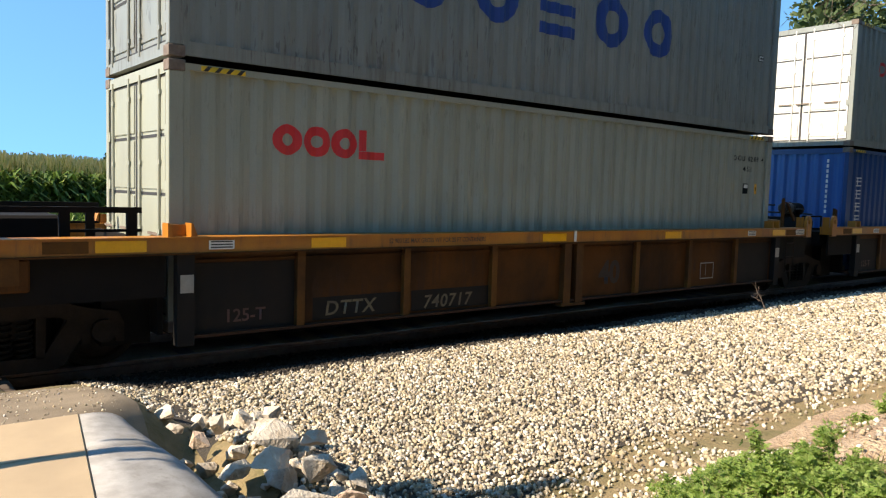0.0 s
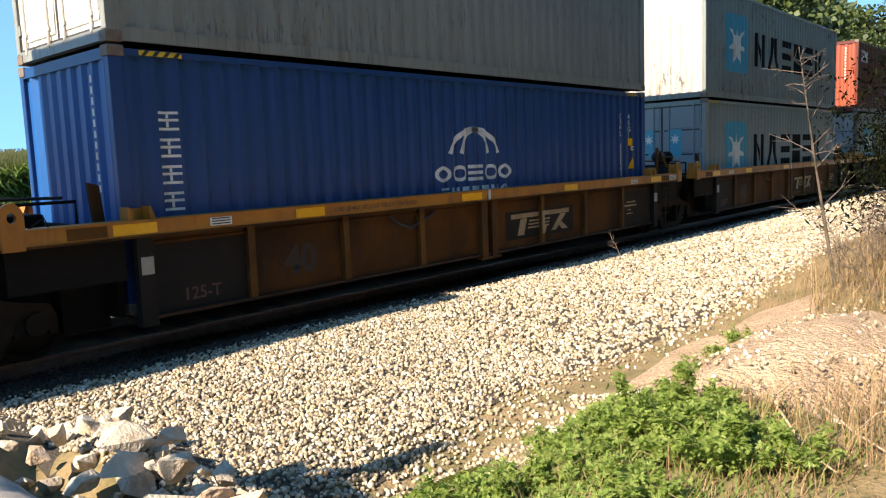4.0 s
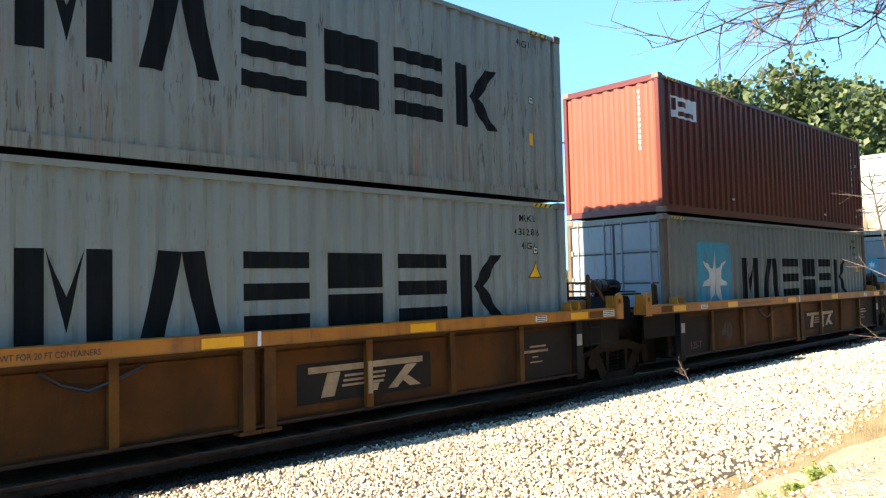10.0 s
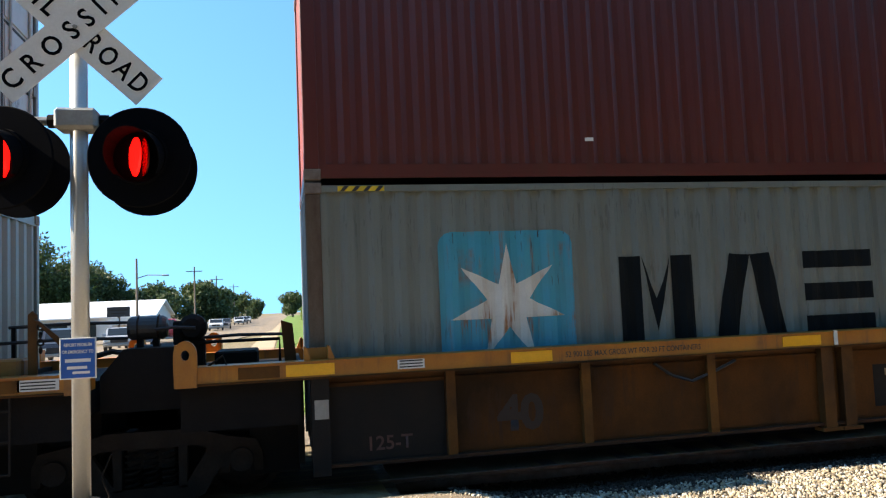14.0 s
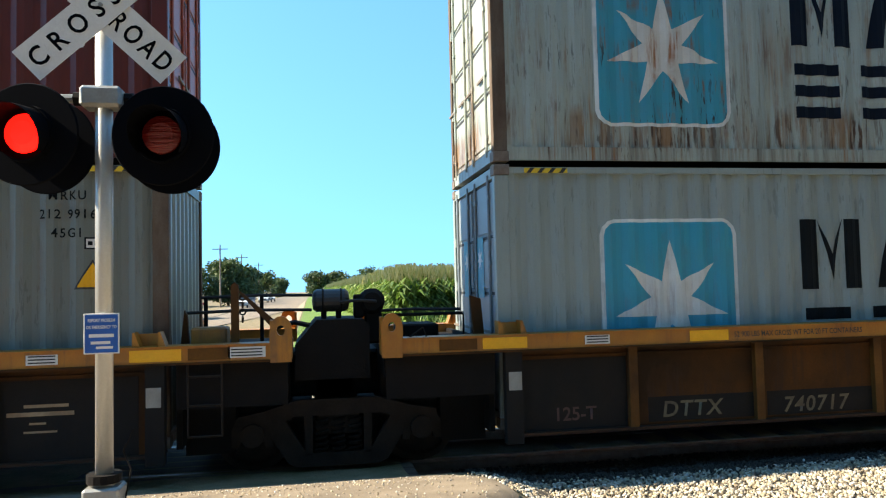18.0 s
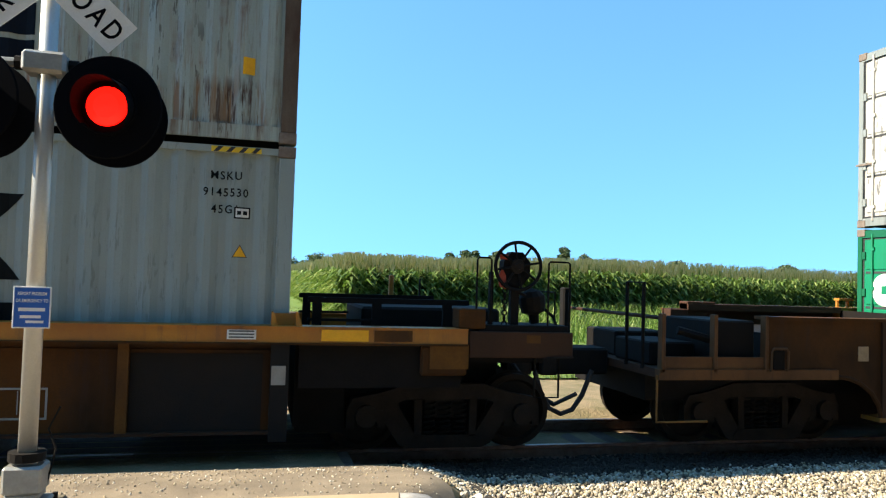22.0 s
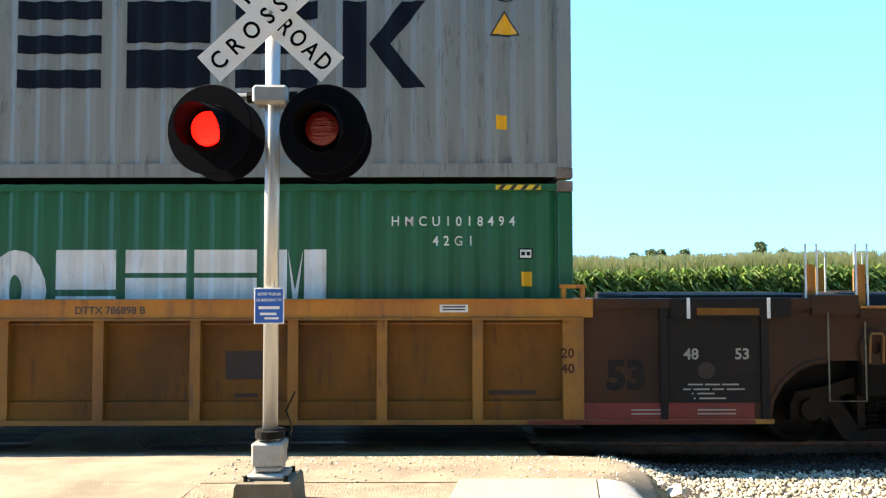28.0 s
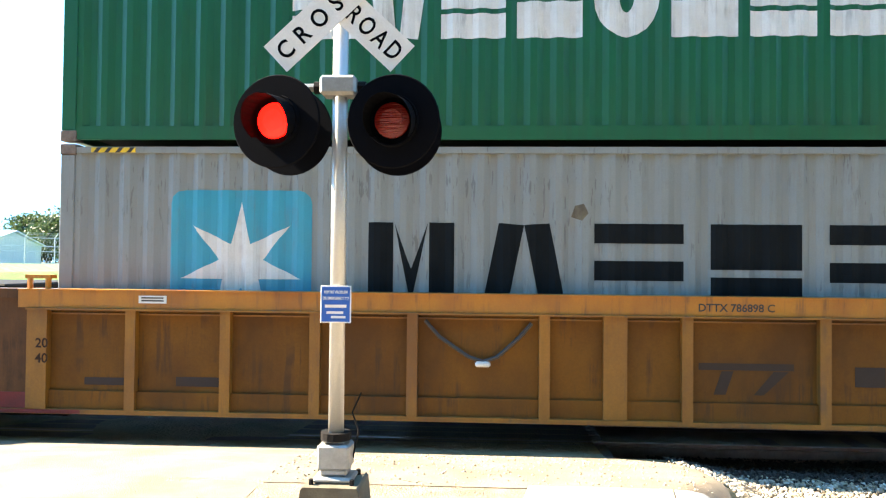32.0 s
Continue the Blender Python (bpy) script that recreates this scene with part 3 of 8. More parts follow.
def hoop(cx, cz, rx, rz, w, a0=0, a1=360, n=20):
    """A flat ring, or a piece of one, in x, z."""
    bm = bmesh.new()
    cols = []
    for k in range(n + 1 if a1 - a0 < 360 else n):
        a = radians(a0 + (a1 - a0) * k / n)
        cols.append([bm.verts.new((cx + q[0] * math.cos(a), 0, cz + q[1] * math.sin(a))) for q in ((rx, rz), (rx - w, rz - w))])
    for k in range(n):
        p, q = cols[k], cols[(k + 1) % len(cols)]
        bm.faces.new((p[0], q[0], q[1], p[1]))
    return bm


def blocks(c, polys, material, lift=0.005):
    for p in polys:
        part("letter_block", on_waves(hoop(*p[1:]) if p[0] == 'ring' else shapes(p), lift), material, c)


def mark(c, name, bm, material, lift=0.005, label=""):
    return part(name, on_waves(bm, lift), material, c, label)


def words(c, name, body, x, z, size, material, lift=0.005, bold=0.0, wide=1.0, spacing=1.0):
    return mark(c, name, moved(text_bm(body, size, bold, wide, spacing), Matrix.Translation((x, 0, z))), material, lift)


def star_panel(c, x0, z0, x1, z1, outline=False, star_mat=None):
    if outline:
        mark(c, "panel_outline", shapes(rounded(x0 - 0.04, z0 - 0.04, x1 + 0.04, z1 + 0.04, 0.18)), M_PALE, 0.004)
    mark(c, "blue_panel", shapes(rounded(x0, z0, x1, z1, 0.15)), M_SKYBLUEWORN if star_mat == M_STARRUST else M_SKYBLUE, 0.007)
    cx, cz = (x0 + x1) / 2, (z0 + z1) / 2 - 0.02
    mark(c, "star", shapes(star(cx, cz, 0.44 * (x1 - x0), 0.16 * (x1 - x0))), star_mat or M_STARWHITE, 0.010)


HC, STD = 2.896, 2.591
Z1 = 0.0
ZU = Z1 + HC + 0.03


def placards(c, x, z, tri=True, k=1.0):
    """Yellow triangle and small framed plates near the right end."""
    if tri:
        mark(c, "warning_triangle", shapes(((x - 0.17 * k, z), (x + 0.17 * k, z), (x, z + 0.30 * k))), M_BLACK, 0.005)
        mark(c, "triangle_face", shapes(((x - 0.14 * k, z + 0.02 * k), (x + 0.14 * k, z + 0.02 * k), (x, z + 0.265 * k))), M_YELLOW, 0.008)
    mark(c, "class_plate", shapes(rect(x - 0.07, z + 0.40, x + 0.09, z + 0.52)), M_INK, 0.005)
    mark(c, "class_field", shapes(rect(x - 0.055, z + 0.415, x + 0.075, z + 0.505)), M_WHITE, 0.008)
    mark(c, "class_bars", shapes(rect(x - 0.04, z + 0.44, x + 0.0, z + 0.48), rect(x + 0.02, z + 0.44, x + 0.06, z + 0.48)), M_INK, 0.011)


def serial(c, lines, x, z, size=0.15, material=None, spacing=1.15):
    for i, t in enumerate(lines):
        words(c, "serial_number", t, x, z - i * size * 1.45, size, material or M_INK, 0.006, 0.0015, 0.9, spacing * 1.06)


def end_marks(c):
    """A column of small white characters down the front wall."""
    for k in range(11):
        z = 2.62 - k * 0.12
        part("serial_mark", boxes((0.016, 0.019, 0.46, 0.51, z - 0.08, z)), M_PALE, c)


# unit 1
c = container(2.51, Z1, HC, "beige_grey_paint", GREY_OO, "beige grey high-cube container with red letter blocks, dusty", rust=0.1, chips=0.15)
blocks(c, block_word("OOOL", 1.20, 1.96, 1.52, 0.36, 0.02, 0.3), M_REDINK)
serial(c, ("OOLU 682049 4", "45G1"), 11.38, 2.36, 0.14)
mark(c, "yellow_plate", shapes(rect(11.62, 1.72, 11.76, 1.92)), M_YELLOW)
mark(c, "plate_field", shapes(rect(11.645, 1.79, 11.735, 1.85)), M_INK, 0.008)
mark(c, "dark_plate", shapes(rect(11.24, 1.72, 11.38, 1.92)), M_INK)
mark(c, "plate_field", shapes(rect(11.26, 1.83, 11.36, 1.90)), M_WHITE, 0.008)
c = container(2.51, ZU, HC, "light_grey_paint", GREY_CO, "light grey container with cobalt blue letter blocks, streaked", rust=0.25, chips=0.35)
blocks(c, block_word("OOHOO", 2.95, 1.05, 5.73, 0.80, 0.45, 0.27), M_COBALT)
placards(c, 11.6, 1.0, False)
# unit 2
BLUE_COL = 11.08
# front wall in a brighter blue: sunlight put into its colour
c = container(18.17, Z1, HC, "royal_blue_paint", BLUE, "royal blue container with white emblem and characters", False, 0.04, 0.06, door_or_sunlit_col=(0.003, 0.09, 0.32))
blocks(c, block_word("OOHOO", 5.1, 1.2, 2.0, 0.26, 0.05) + block_word("HIBBBIO", 5.2, 0.93, 1.8, 0.18, 0.05), M_PALE)
for rr_ in (0.72, 0.42):
    mark(c, "emblem_arc", hoop(6.1, 1.47, rr_, 0.62, 0.085, 18, 162, 16), M_PALE)
for k in range(5):
    z = 2.0 - k * 0.30
    mark(c, "character", shapes(rect(0.52, z, 0.76, z + 0.03), rect(0.52, z + 0.1, 0.76, z + 0.13), rect(0.52, z + 0.18, 0.76, z + 0.21), rect(0.625, z + 0.035, 0.655, z + 0.098), rect(0.625, z + 0.135, 0.655, z + 0.178)), M_PALE)
placards(c, 11.6, 1.2)
for i, ch in enumerate("CSNU 600061 0"):
    if ch != " ":
        words(c, "serial_number", ch, BLUE_COL, 2.30 - i * 0.123, 0.15, M_PALE, 0.006, 0.003)
for i, ch in enumerate("45G1"):
    words(c, "serial_number", ch, BLUE_COL + 0.42, 2.30 - i * 0.135, 0.15, M_PALE, 0.006, 0.003)
mark(c, "yellow_plate", shapes(rect(BLUE_COL + 0.38, 1.72, BLUE_COL + 0.52, 1.88)), M_YELLOW)
end_marks(c)
c = container(18.17, ZU, HC, "light_grey_paint", GREY_CO, "light grey container with small red letter blocks", door_or_sunlit_col=(0.66, 0.66, 0.62))
blocks(c, block_word("OOOL", 1.3, 1.75, 1.7, 0.34, 0.05), M_REDINK)
# unit 3
for z, lab in ((Z1, "pale grey container with sky-blue star panel and dark letter blocks"), (ZU, "pale grey container with star panel, rust runs along its foot")):
    up = z > 1
    # the upper one's front wall is whitened to look sunlit
    c = container(33.76, z, HC, "pale_grey_paint" if not up else "pale_grey_paint_worn", GREY_M, lab, not up, 0.12 if not up else 0.6, 0.2 if not up else 0.6,
                  door_or_sunlit_col=(0.21, 0.245, 0.265) if not up else (0.46, 0.47, 0.44), emblem=not up)
    star_panel(c, 1.46, 0.75, 3.0, 2.33)
    blocks(c, block_word("IVHBHK", 3.62, 1.02, 6.9, 0.96, 0.28), M_INK)
    serial(c, ("MRKU", "438 2836", "45G1") if not up else ("45G1",), 11.2, 2.54, 0.155)
    placards(c, 11.38, 1.61 if not up else 1.2, not up)
    if up:
        mark(c, "yellow_plate", shapes(rect(11.3, 0.9, 11.44, 1.1)), M_YELLOW)
# unit 4
c = container(49.23, Z1, HC, "pale_grey_paint_aged", (0.16, 0.175, 0.15), "pale grey container with rust-stained star panel", rust=0.3, chips=0.25, post=M_RUSTPOST, door_or_sunlit_col=(0.21, 0.245, 0.265))
star_panel(c, 1.42, 0.75, 2.96, 2.34, star_mat=M_STARRUST)
blocks(c, block_word("IVHBHK", 3.52, 1.02, 6.98, 0.99, 0.28), M_INK)
serial(c, ("MRKU", "212 9916", "45G1"), 11.22, 2.52, 0.13)
placards(c, 11.45, 1.62)
# front wall in lighter orange-red, the sunlit look of the same paint
c = container(49.23, ZU, HC, "brown_red_paint", BROWNRED, "brown-red container with small white emblem plate", False, 0.06, 0.1, door_or_sunlit_col=(0.32, 0.070, 0.034))
mark(c, "emblem_plate", shapes(rect(0.5, 2.05, 1.6, 2.5)), M_PALE)
for p in (rect(0.58, 2.2, 0.72, 2.46), rect(0.8, 2.1, 1.5, 2.2), rect(0.8, 2.3, 1.2, 2.42)):
    mark(c, "emblem_bar", shapes(p), paint("brown_red_paint", BROWNRED), 0.008)
end_marks(c)
for i, ch in enumerate("4903465"):
    words(c, "serial_number", ch, 11.35, 2.28 - i * 0.19, 0.16, M_PALE, 0.006, 0.004)
placards(c, 11.75, 1.55, False)
mark(c, "small_plate", shapes(rect(9.02, 0.34, 9.09, 0.40), rect(11.57, 0.40, 11.63, 0.45), rect(3.2, 0.43, 3.3, 0.47)), M_PALE)
# unit 5
for z in (Z1, ZU):
    up = z > 1
    c = container(64.83, z, HC, "pale_grey_paint_old" if not up else "pale_grey_paint_rusty", (0.27, 0.315, 0.295) if not up else (0.34, 0.40, 0.365), "pale grey container with star panel" + (", heavily rust-streaked" if up else " and two rows of dark blocks"),
                  True, 0.15 if not up else 0.95, 0.2 if not up else 0.5, door_or_sunlit_col=(0.21, 0.245, 0.265) if not up else None, emblem=not up, dirt=(0.27, 0.27, 0.21) if up else None, post=M_RUSTPOST if up else None)
    star_panel(c, 1.26, 0.46, 2.86, 2.24, True, M_STARRUST if up else None)
    blocks(c, block_word("IVHBHK", 3.73, 1.43, 5.9, 0.83, 0.22), M_NAVY if up else M_INK)
    blocks(c, block_word("HHVLVIB", 3.75, 0.55, 5.9, 0.66, 0.3), M_NAVY if up else M_INK)
    serial(c, ("MSKU", "9145530", "45G1"), 11.5, 2.52, 0.12)
    placards(c, 11.66, 1.72, True, 0.45)
    if up:
        mark(c, "yellow_plate", shapes(rect(11.62, 0.70, 11.74, 0.88)), M_YELLOW, 0.006)
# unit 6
# doors in a lighter green that paints in the sun on them
c = container(86.29, Z1, STD, "bright_green_paint", GREEN, "bright green standard container with white letter blocks", True, 0.05, 0.1, door_or_sunlit_col=(0.002, 0.19, 0.085))
blocks(c, block_word("EWEBOBEEI", 2.64, 0.93, 6.83, 0.91, 0.09, 0.30), M_PALE)
serial(c, ("HMCU1018494", "42G1"), 10.87, 2.10, 0.15, M_PALE, 1.65)
placards(c, 11.66, 1.33, False)
mark(c, "yellow_plate", shapes(rect(11.62, 1.43, 11.74, 1.59)), M_YELLOW)
c = container(86.29, Z1 + STD + 0.03, HC, "dull_grey_paint", GREY_DULL, "pale grey container with faded star panel and navy blocks", True, 0.2, 0.3, door_or_sunlit_col=(0.46, 0.45, 0.41), door_rust=0.55)
star_panel(c, 1.46, 0.75, 3.0, 2.33, star_mat=M_FADEDSTAR)
blocks(c, block_word("IVHBHK", 3.62, 1.02, 6.95, 0.98, 0.28), M_NAVY)
placards(c, 11.45, 1.6)
mark(c, "yellow_plate", shapes(rect(11.35, 0.55, 11.47, 0.71)), M_YELLOW)
# unit 7
c = container(105.66, Z1, HC, "dull_grey_paint", GREY_DULL, "pale grey container with white doors and star panel", True, 0.2, 0.3, door_or_sunlit_col=(0.46, 0.45, 0.41), door_rust=0.55)
star_panel(c, 1.26, 0.8, 2.82, 2.39)
blocks(c, block_word("IVHBHK", 3.44, 1.05, 7.0, 1.0, 0.28), M_INK)
mark(c, "bent_sticker", shapes(((5.62, 2.12), (5.66, 2.24), (5.75, 2.26), (5.80, 2.16), (5.73, 2.08))), M_DIM)
c = container(105.66, ZU, HC, "bright_green_paint", GREEN, "bright green high-cube container with white letter blocks", True, 0.05, 0.1)
blocks(c, block_word("EWEBOBEEI", 2.57, 1.12, 7.25, 0.9, 0.12, 0.30), M_PALE)


# ---- well cars ----
Y0 = 7.76            # outer face of the side sills
RAIL_Z = -0.36
WHEEL_R = 0.42
CENTRE = 9.27        # track centre line


def bogie(car, cx):
    """A two-axle truck under the car, centred at cx in the car's space; the car's y = 0 is the sill face."""
    cy = CENTRE - Y0
    zt = RAIL_Z + WHEEL_R
    b = new("bogie")
    b.parent = car
    b.location = (cx, cy, zt)
    for s in (-1, 1):
        y = s * 1.0
        bm = bmesh.new()
        a = sorted((y - 0.06, y + 0.06))
        # cast frame: top chord, pedestals over the axle boxes, slanting legs, foot and spring columns
        prism(bm, [(-1.10, 0.06), (-1.04, 0.19), (-0.76, 0.24), (-0.42, 0.34), (0.42, 0.34), (0.76, 0.24), (1.04, 0.19), (1.10, 0.06), (0.74, 0.06), (0.46, 0.17), (-0.46, 0.17), (-0.74, 0.06)], *a)
        for q in (-1, 1):
            prism(bm, [(q * 1.10, 0.06), (q * 0.70, 0.06), (q * 0.68, -0.13), (q * 0.76, -0.13), (q * 0.78, 0.0), (q * 1.0, 0.0), (q * 1.02, -0.13), (q * 1.10, -0.13)], *a)
            prism(bm, [(q * 0.78, 0.08), (q * 0.56, 0.14), (q * 0.33, -0.23), (q * 0.43, -0.36), (q * 0.52, -0.32)], y - 0.055, y + 0.055)
            prism(bm, [(q * 0.27, 0.18), (q * 0.36, 0.18), (q * 0.35, -0.24), (q * 0.27, -0.24)], *a)
        prism(bm, [(-0.43, -0.36), (0.43, -0.36), (0.36, -0.22), (-0.36, -0.22)], *a)
        part("side_frame", bm, M_GRIME, b)
        for k in (-0.18, 0.0, 0.18):
            coil = [(k + 0.065 * math.cos(a), y + 0.065 * math.sin(a), -0.23 + 0.36 * i / 48) for i, a in enumerate(2 * math.pi * j / 8 for j in range(49))]
            part("spring", tube(bmesh.new(), coil, 0.016, 4), M_DARK, b)
        for q in (-0.89, 0.89):
            bm = bmesh.new()
            lathe(bm, [(0.0, -0.10), (0.10, -0.10), (0.12, -0.06), (0.12, 0.06), (0.0, 0.06)], (q, y + s * 0.06, 0), (0, s, 0), 14)
            part("bearing_cap", bm, M_GRIME, b)
    part("bolster", boxes((-0.24, 0.24, -0.98, 0.98, -0.05, 0.30), bev=0.02), M_GRIME, b)
    for q in (-1, 1):
        part("brake_beam", boxes((*sorted((q * 0.28, q * 0.52)), -0.8, 0.8, -0.26, 0.16), bev=0.02), M_DARK, b)
    part("spring_plank", boxes((-0.3, 0.3, -0.9, 0.9, -0.30, -0.10)), M_DARK, b)
    for q in (-0.89, 0.89):
        bm = bmesh.new()
        tube(bm, [(0, -0.95, 0), (0, 0.95, 0)], 0.08, 10)
        for s in (-1, 1):
            lathe(bm, [(0.08, -0.03), (0.16, -0.03), (0.33, 0.0), (0.36, -0.05), (WHEEL_R, -0.05), (WHEEL_R, 0.06), (WHEEL_R + 0.026, 0.07), (WHEEL_R + 0.026, 0.09), (0.36, 0.09), (0.33, 0.04), (0.16, 0.05), (0.08, 0.05)],
                  (0, s * 0.75, 0), (0, -s, 0), 28)
        w = part("wheelset", bm, M_GRIME, b)
        w.location = (q, 0, 0)
        WHEELS.append((w, q))
    return b


def blend(a, b, t):
    return a + (b - a) * t


def hole_plate(x0, x1, z0, z1, hx, hz, r, y0, y1):
    """An upright plate with a rounded top and a round eye."""
    bm = bmesh.new()
    n = 20
    half = (x1 - x0) / 2
    inn, outp = [], []
    for k in range(n):
        a = 2 * math.pi * k / n
        dx, dz = math.cos(a), math.sin(a)
        inn.append((hx + r * dx, hz + r * 1.25 * dz))
        if dz >= 0:
            outp.append((hx + half * dx, hz + (z1 - hz) * dz))
        else:
            s = min(half / abs(dx) if abs(dx) > 1e-6 else 9, (z0 - hz) / dz)
            outp.append((hx + dx * s, hz + dz * s))
    rings = [[bm.verts.new((p[0], y, p[1])) for p in q] for q, y in ((inn, y0), (outp, y0), (outp, y1), (inn, y1))]
    for a, c in ((0, 1), (1, 2), (2, 3), (3, 0)):
        for k in range(n):
            bm.faces.new((rings[a][k], rings[a][(k + 1) % n], rings[c][(k + 1) % n], rings[c][k]))
    bmesh.ops.recalc_face_normals(bm, faces=bm.faces[:])
    return bm


def flat_text(car, name, body, x, z, size, material, y=-0.003, bold=0.0, wide=1.0, spacing=1.0, slant=0.0):
    bm = text_bm(body, size, bold, wide, spacing)
    for v in bm.verts:
        v.co.x += slant * v.co.z
    return part(name, moved(bm, Matrix.Translation((x, y, z))), material, car)


def flat(car, name, polys, material, y=-0.003):
    for p in polys:
        part(name, moved(shapes(p), Matrix.Translation((0, y, 0))), material, car)


SILL_T, SILL_B = 1.045, 0.88
HALF = 6.095
WIDE = 2 * (CENTRE - Y0)


def short_well(left, left_end, right_end, label, marks):
    """A 40-foot well unit; its space has x = 0 at the container's left end and y = 0 at the sill face."""
    car = thing("well_car_unit", label, "rail car", "articulated well cars")
    rolls(car, left, Y0, 0)
    xl = -1.3 if left_end == 'joint' else -1.85
    xr = L40 + (1.22 if right_end == 'joint' else 1.85)
    mid = 6.035
    for side in (0, 1):
        def mir(bm):
            return bm if side == 0 else moved(bm, Matrix.Translation((L40, WIDE, 0)) @ pose(0, 0, 0, 0, 0, 180))
        a, b = (xl, xr) if side == 0 else (L40 - xr, L40 - xl)
        sill = part("side_sill", mir(boxes((a, b, 0.0, 0.24, SILL_B, SILL_T - 0.01), (a, b, -0.02, 0.26, SILL_T - 0.012, SILL_T), bev=0.0)), M_ORANGE, car)
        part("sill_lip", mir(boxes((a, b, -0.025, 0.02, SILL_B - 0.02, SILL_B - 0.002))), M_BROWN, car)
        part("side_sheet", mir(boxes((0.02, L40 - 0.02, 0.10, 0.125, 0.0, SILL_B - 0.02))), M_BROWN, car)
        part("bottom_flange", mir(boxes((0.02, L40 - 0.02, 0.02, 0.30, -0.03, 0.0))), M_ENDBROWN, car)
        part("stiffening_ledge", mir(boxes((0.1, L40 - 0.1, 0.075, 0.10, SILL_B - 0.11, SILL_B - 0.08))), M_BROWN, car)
        for d in (1.6, 3.1, 4.6):
            for s in (-1, 1):
                part("rib", mir(boxes((mid + s * d - 0.05, mid + s * d + 0.05, 0.03, 0.10, 0.0, SILL_B - 0.02))), M_RIB, car)
        for s in (-1, 1):
            x = mid + s * 0.135
            bm = boxes((x - 0.075, x + 0.075, 0.0, 0.10, -0.05, SILL_B - 0.02), (x - 0.13, x + 0.13, -0.02, 0.14, -0.09, -0.05))
            part("side_post", mir(bm), M_RIB, car)
            part("black_end_panel", mir(boxes((*sorted((mid + s * 4.66, mid + s * 5.9)), 0.094, 0.0995, 0.0, SILL_B - 0.12))), M_BLACKPANEL, car)
            x = HALF + s * (HALF - 0.09)
            part("end_post", mir(boxes((x - 0.09, x + 0.09, 0.0, 0.12, -0.10, SILL_B - 0.02))), M_BLACKPANEL, car)
        part("joint_plate", mir(boxes((mid - 0.03, mid + 0.01, -0.024, -0.003, SILL_B + 0.01, SILL_T + 0.01))), M_WHITE, car)
        for ex, s, kind in ((xl, 1, left_end), (xr, -1, right_end)):
            if side == 1:
                ex, s = L40 - ex, -s
            if kind == 'joint':
                x0, x1 = sorted((ex, ex + s * 0.22))
                bm = hole_plate(x0, x1, SILL_B - 0.03, SILL_T + 0.26, (x0 + x1) / 2, SILL_T + 0.12, 0.04, -0.028, 0.03)
                box(bm, x0, x0 + 0.03, 0.05, 0.2, SILL_T, SILL_T + 0.22)
                part("lifting_eye", mir(bm), M_ORANGE, car)
            xb = ex + s * (1.38 if kind == 'joint' else 1.9)
            bm = bmesh.new()
            for q in (-0.12, 0.12):
                prism(bm, [(xb + q - 0.02, SILL_T), (xb + q + 0.05, SILL_T), (xb + q + 0.0, SILL_T + 0.14), (xb + q - 0.02, SILL_T + 0.14)], 0.02, 0.2)
            box(bm, xb - 0.12, xb + 0.12, 0.18, 0.2, SILL_T, SILL_T + 0.12)
            part("container_guide", mir(bm), M_ORANGE, car)
            plates = ((1.30, 0.48, M_YELLOW), (3.62 if s > 0 else 4.87, 0.46, M_YELLOW), (0.80, 0.4, M_RIB))
            for d, w, mm in plates:
                part("reflector_plate", mir(boxes((ex + s * d - w / 2, ex + s * d + w / 2, -0.006, -0.001, SILL_B + 0.02, SILL_T - 0.03))), mm, car)
            part("notice_plate", mir(boxes((ex + s * 2.32 - 0.14, ex + s * 2.32 + 0.14, -0.006, -0.001, SILL_B + 0.03, SILL_T - 0.04))), M_WHITE, car)
            for k in range(3):
                part("notice_line", mir(boxes((ex + s * 2.32 - 0.12, ex + s * 2.32 + 0.12, -0.009, -0.0065, SILL_B + 0.045 + k * 0.03, SILL_B + 0.058 + k * 0.03))), M_BLACK, car)
            part("end_plate", mir(boxes((HALF - s * (HALF - 0.10) - 0.07, HALF - s * (HALF - 0.10) + 0.07, -0.006, -0.001, 0.46, 0.65))), M_LETTER, car)
        part("centre_reflector", mir(boxes((mid - 0.70, mid - 0.2, -0.006, -0.001, SILL_B + 0.02, SILL_T - 0.03))), M_YELLOW, car)
    # floor of the well and its end bulkheads
    part("well_floor", boxes((0.1, L40 - 0.1, 0.3, 0.7, -0.05, -0.02), (0.1, L40 - 0.1, WIDE - 0.7, WIDE - 0.3, -0.05, -0.02),
                             *[(mid + d - 0.15, mid + d + 0.15, 0.3, WIDE - 0.3, -0.06, -0.021) for d in (-5.8, -3, 0, 3, 5.8)]), M_DARK, car)
    for ex, s, kind in ((xl, 1, left_end), (xr, -1, right_end)):
        inner = 0.0 if s == 1 else L40
        x0, x1 = sorted((ex + s * 0.05, inner - s * 0.1))
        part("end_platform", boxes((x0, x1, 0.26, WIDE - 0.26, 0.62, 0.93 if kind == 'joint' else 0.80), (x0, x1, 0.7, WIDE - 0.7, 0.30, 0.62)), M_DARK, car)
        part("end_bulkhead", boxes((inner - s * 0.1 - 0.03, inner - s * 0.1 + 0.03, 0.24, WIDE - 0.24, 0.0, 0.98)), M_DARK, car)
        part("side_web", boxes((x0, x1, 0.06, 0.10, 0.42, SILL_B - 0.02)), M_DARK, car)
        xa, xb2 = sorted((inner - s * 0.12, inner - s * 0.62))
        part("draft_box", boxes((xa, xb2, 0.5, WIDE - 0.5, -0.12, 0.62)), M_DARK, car)
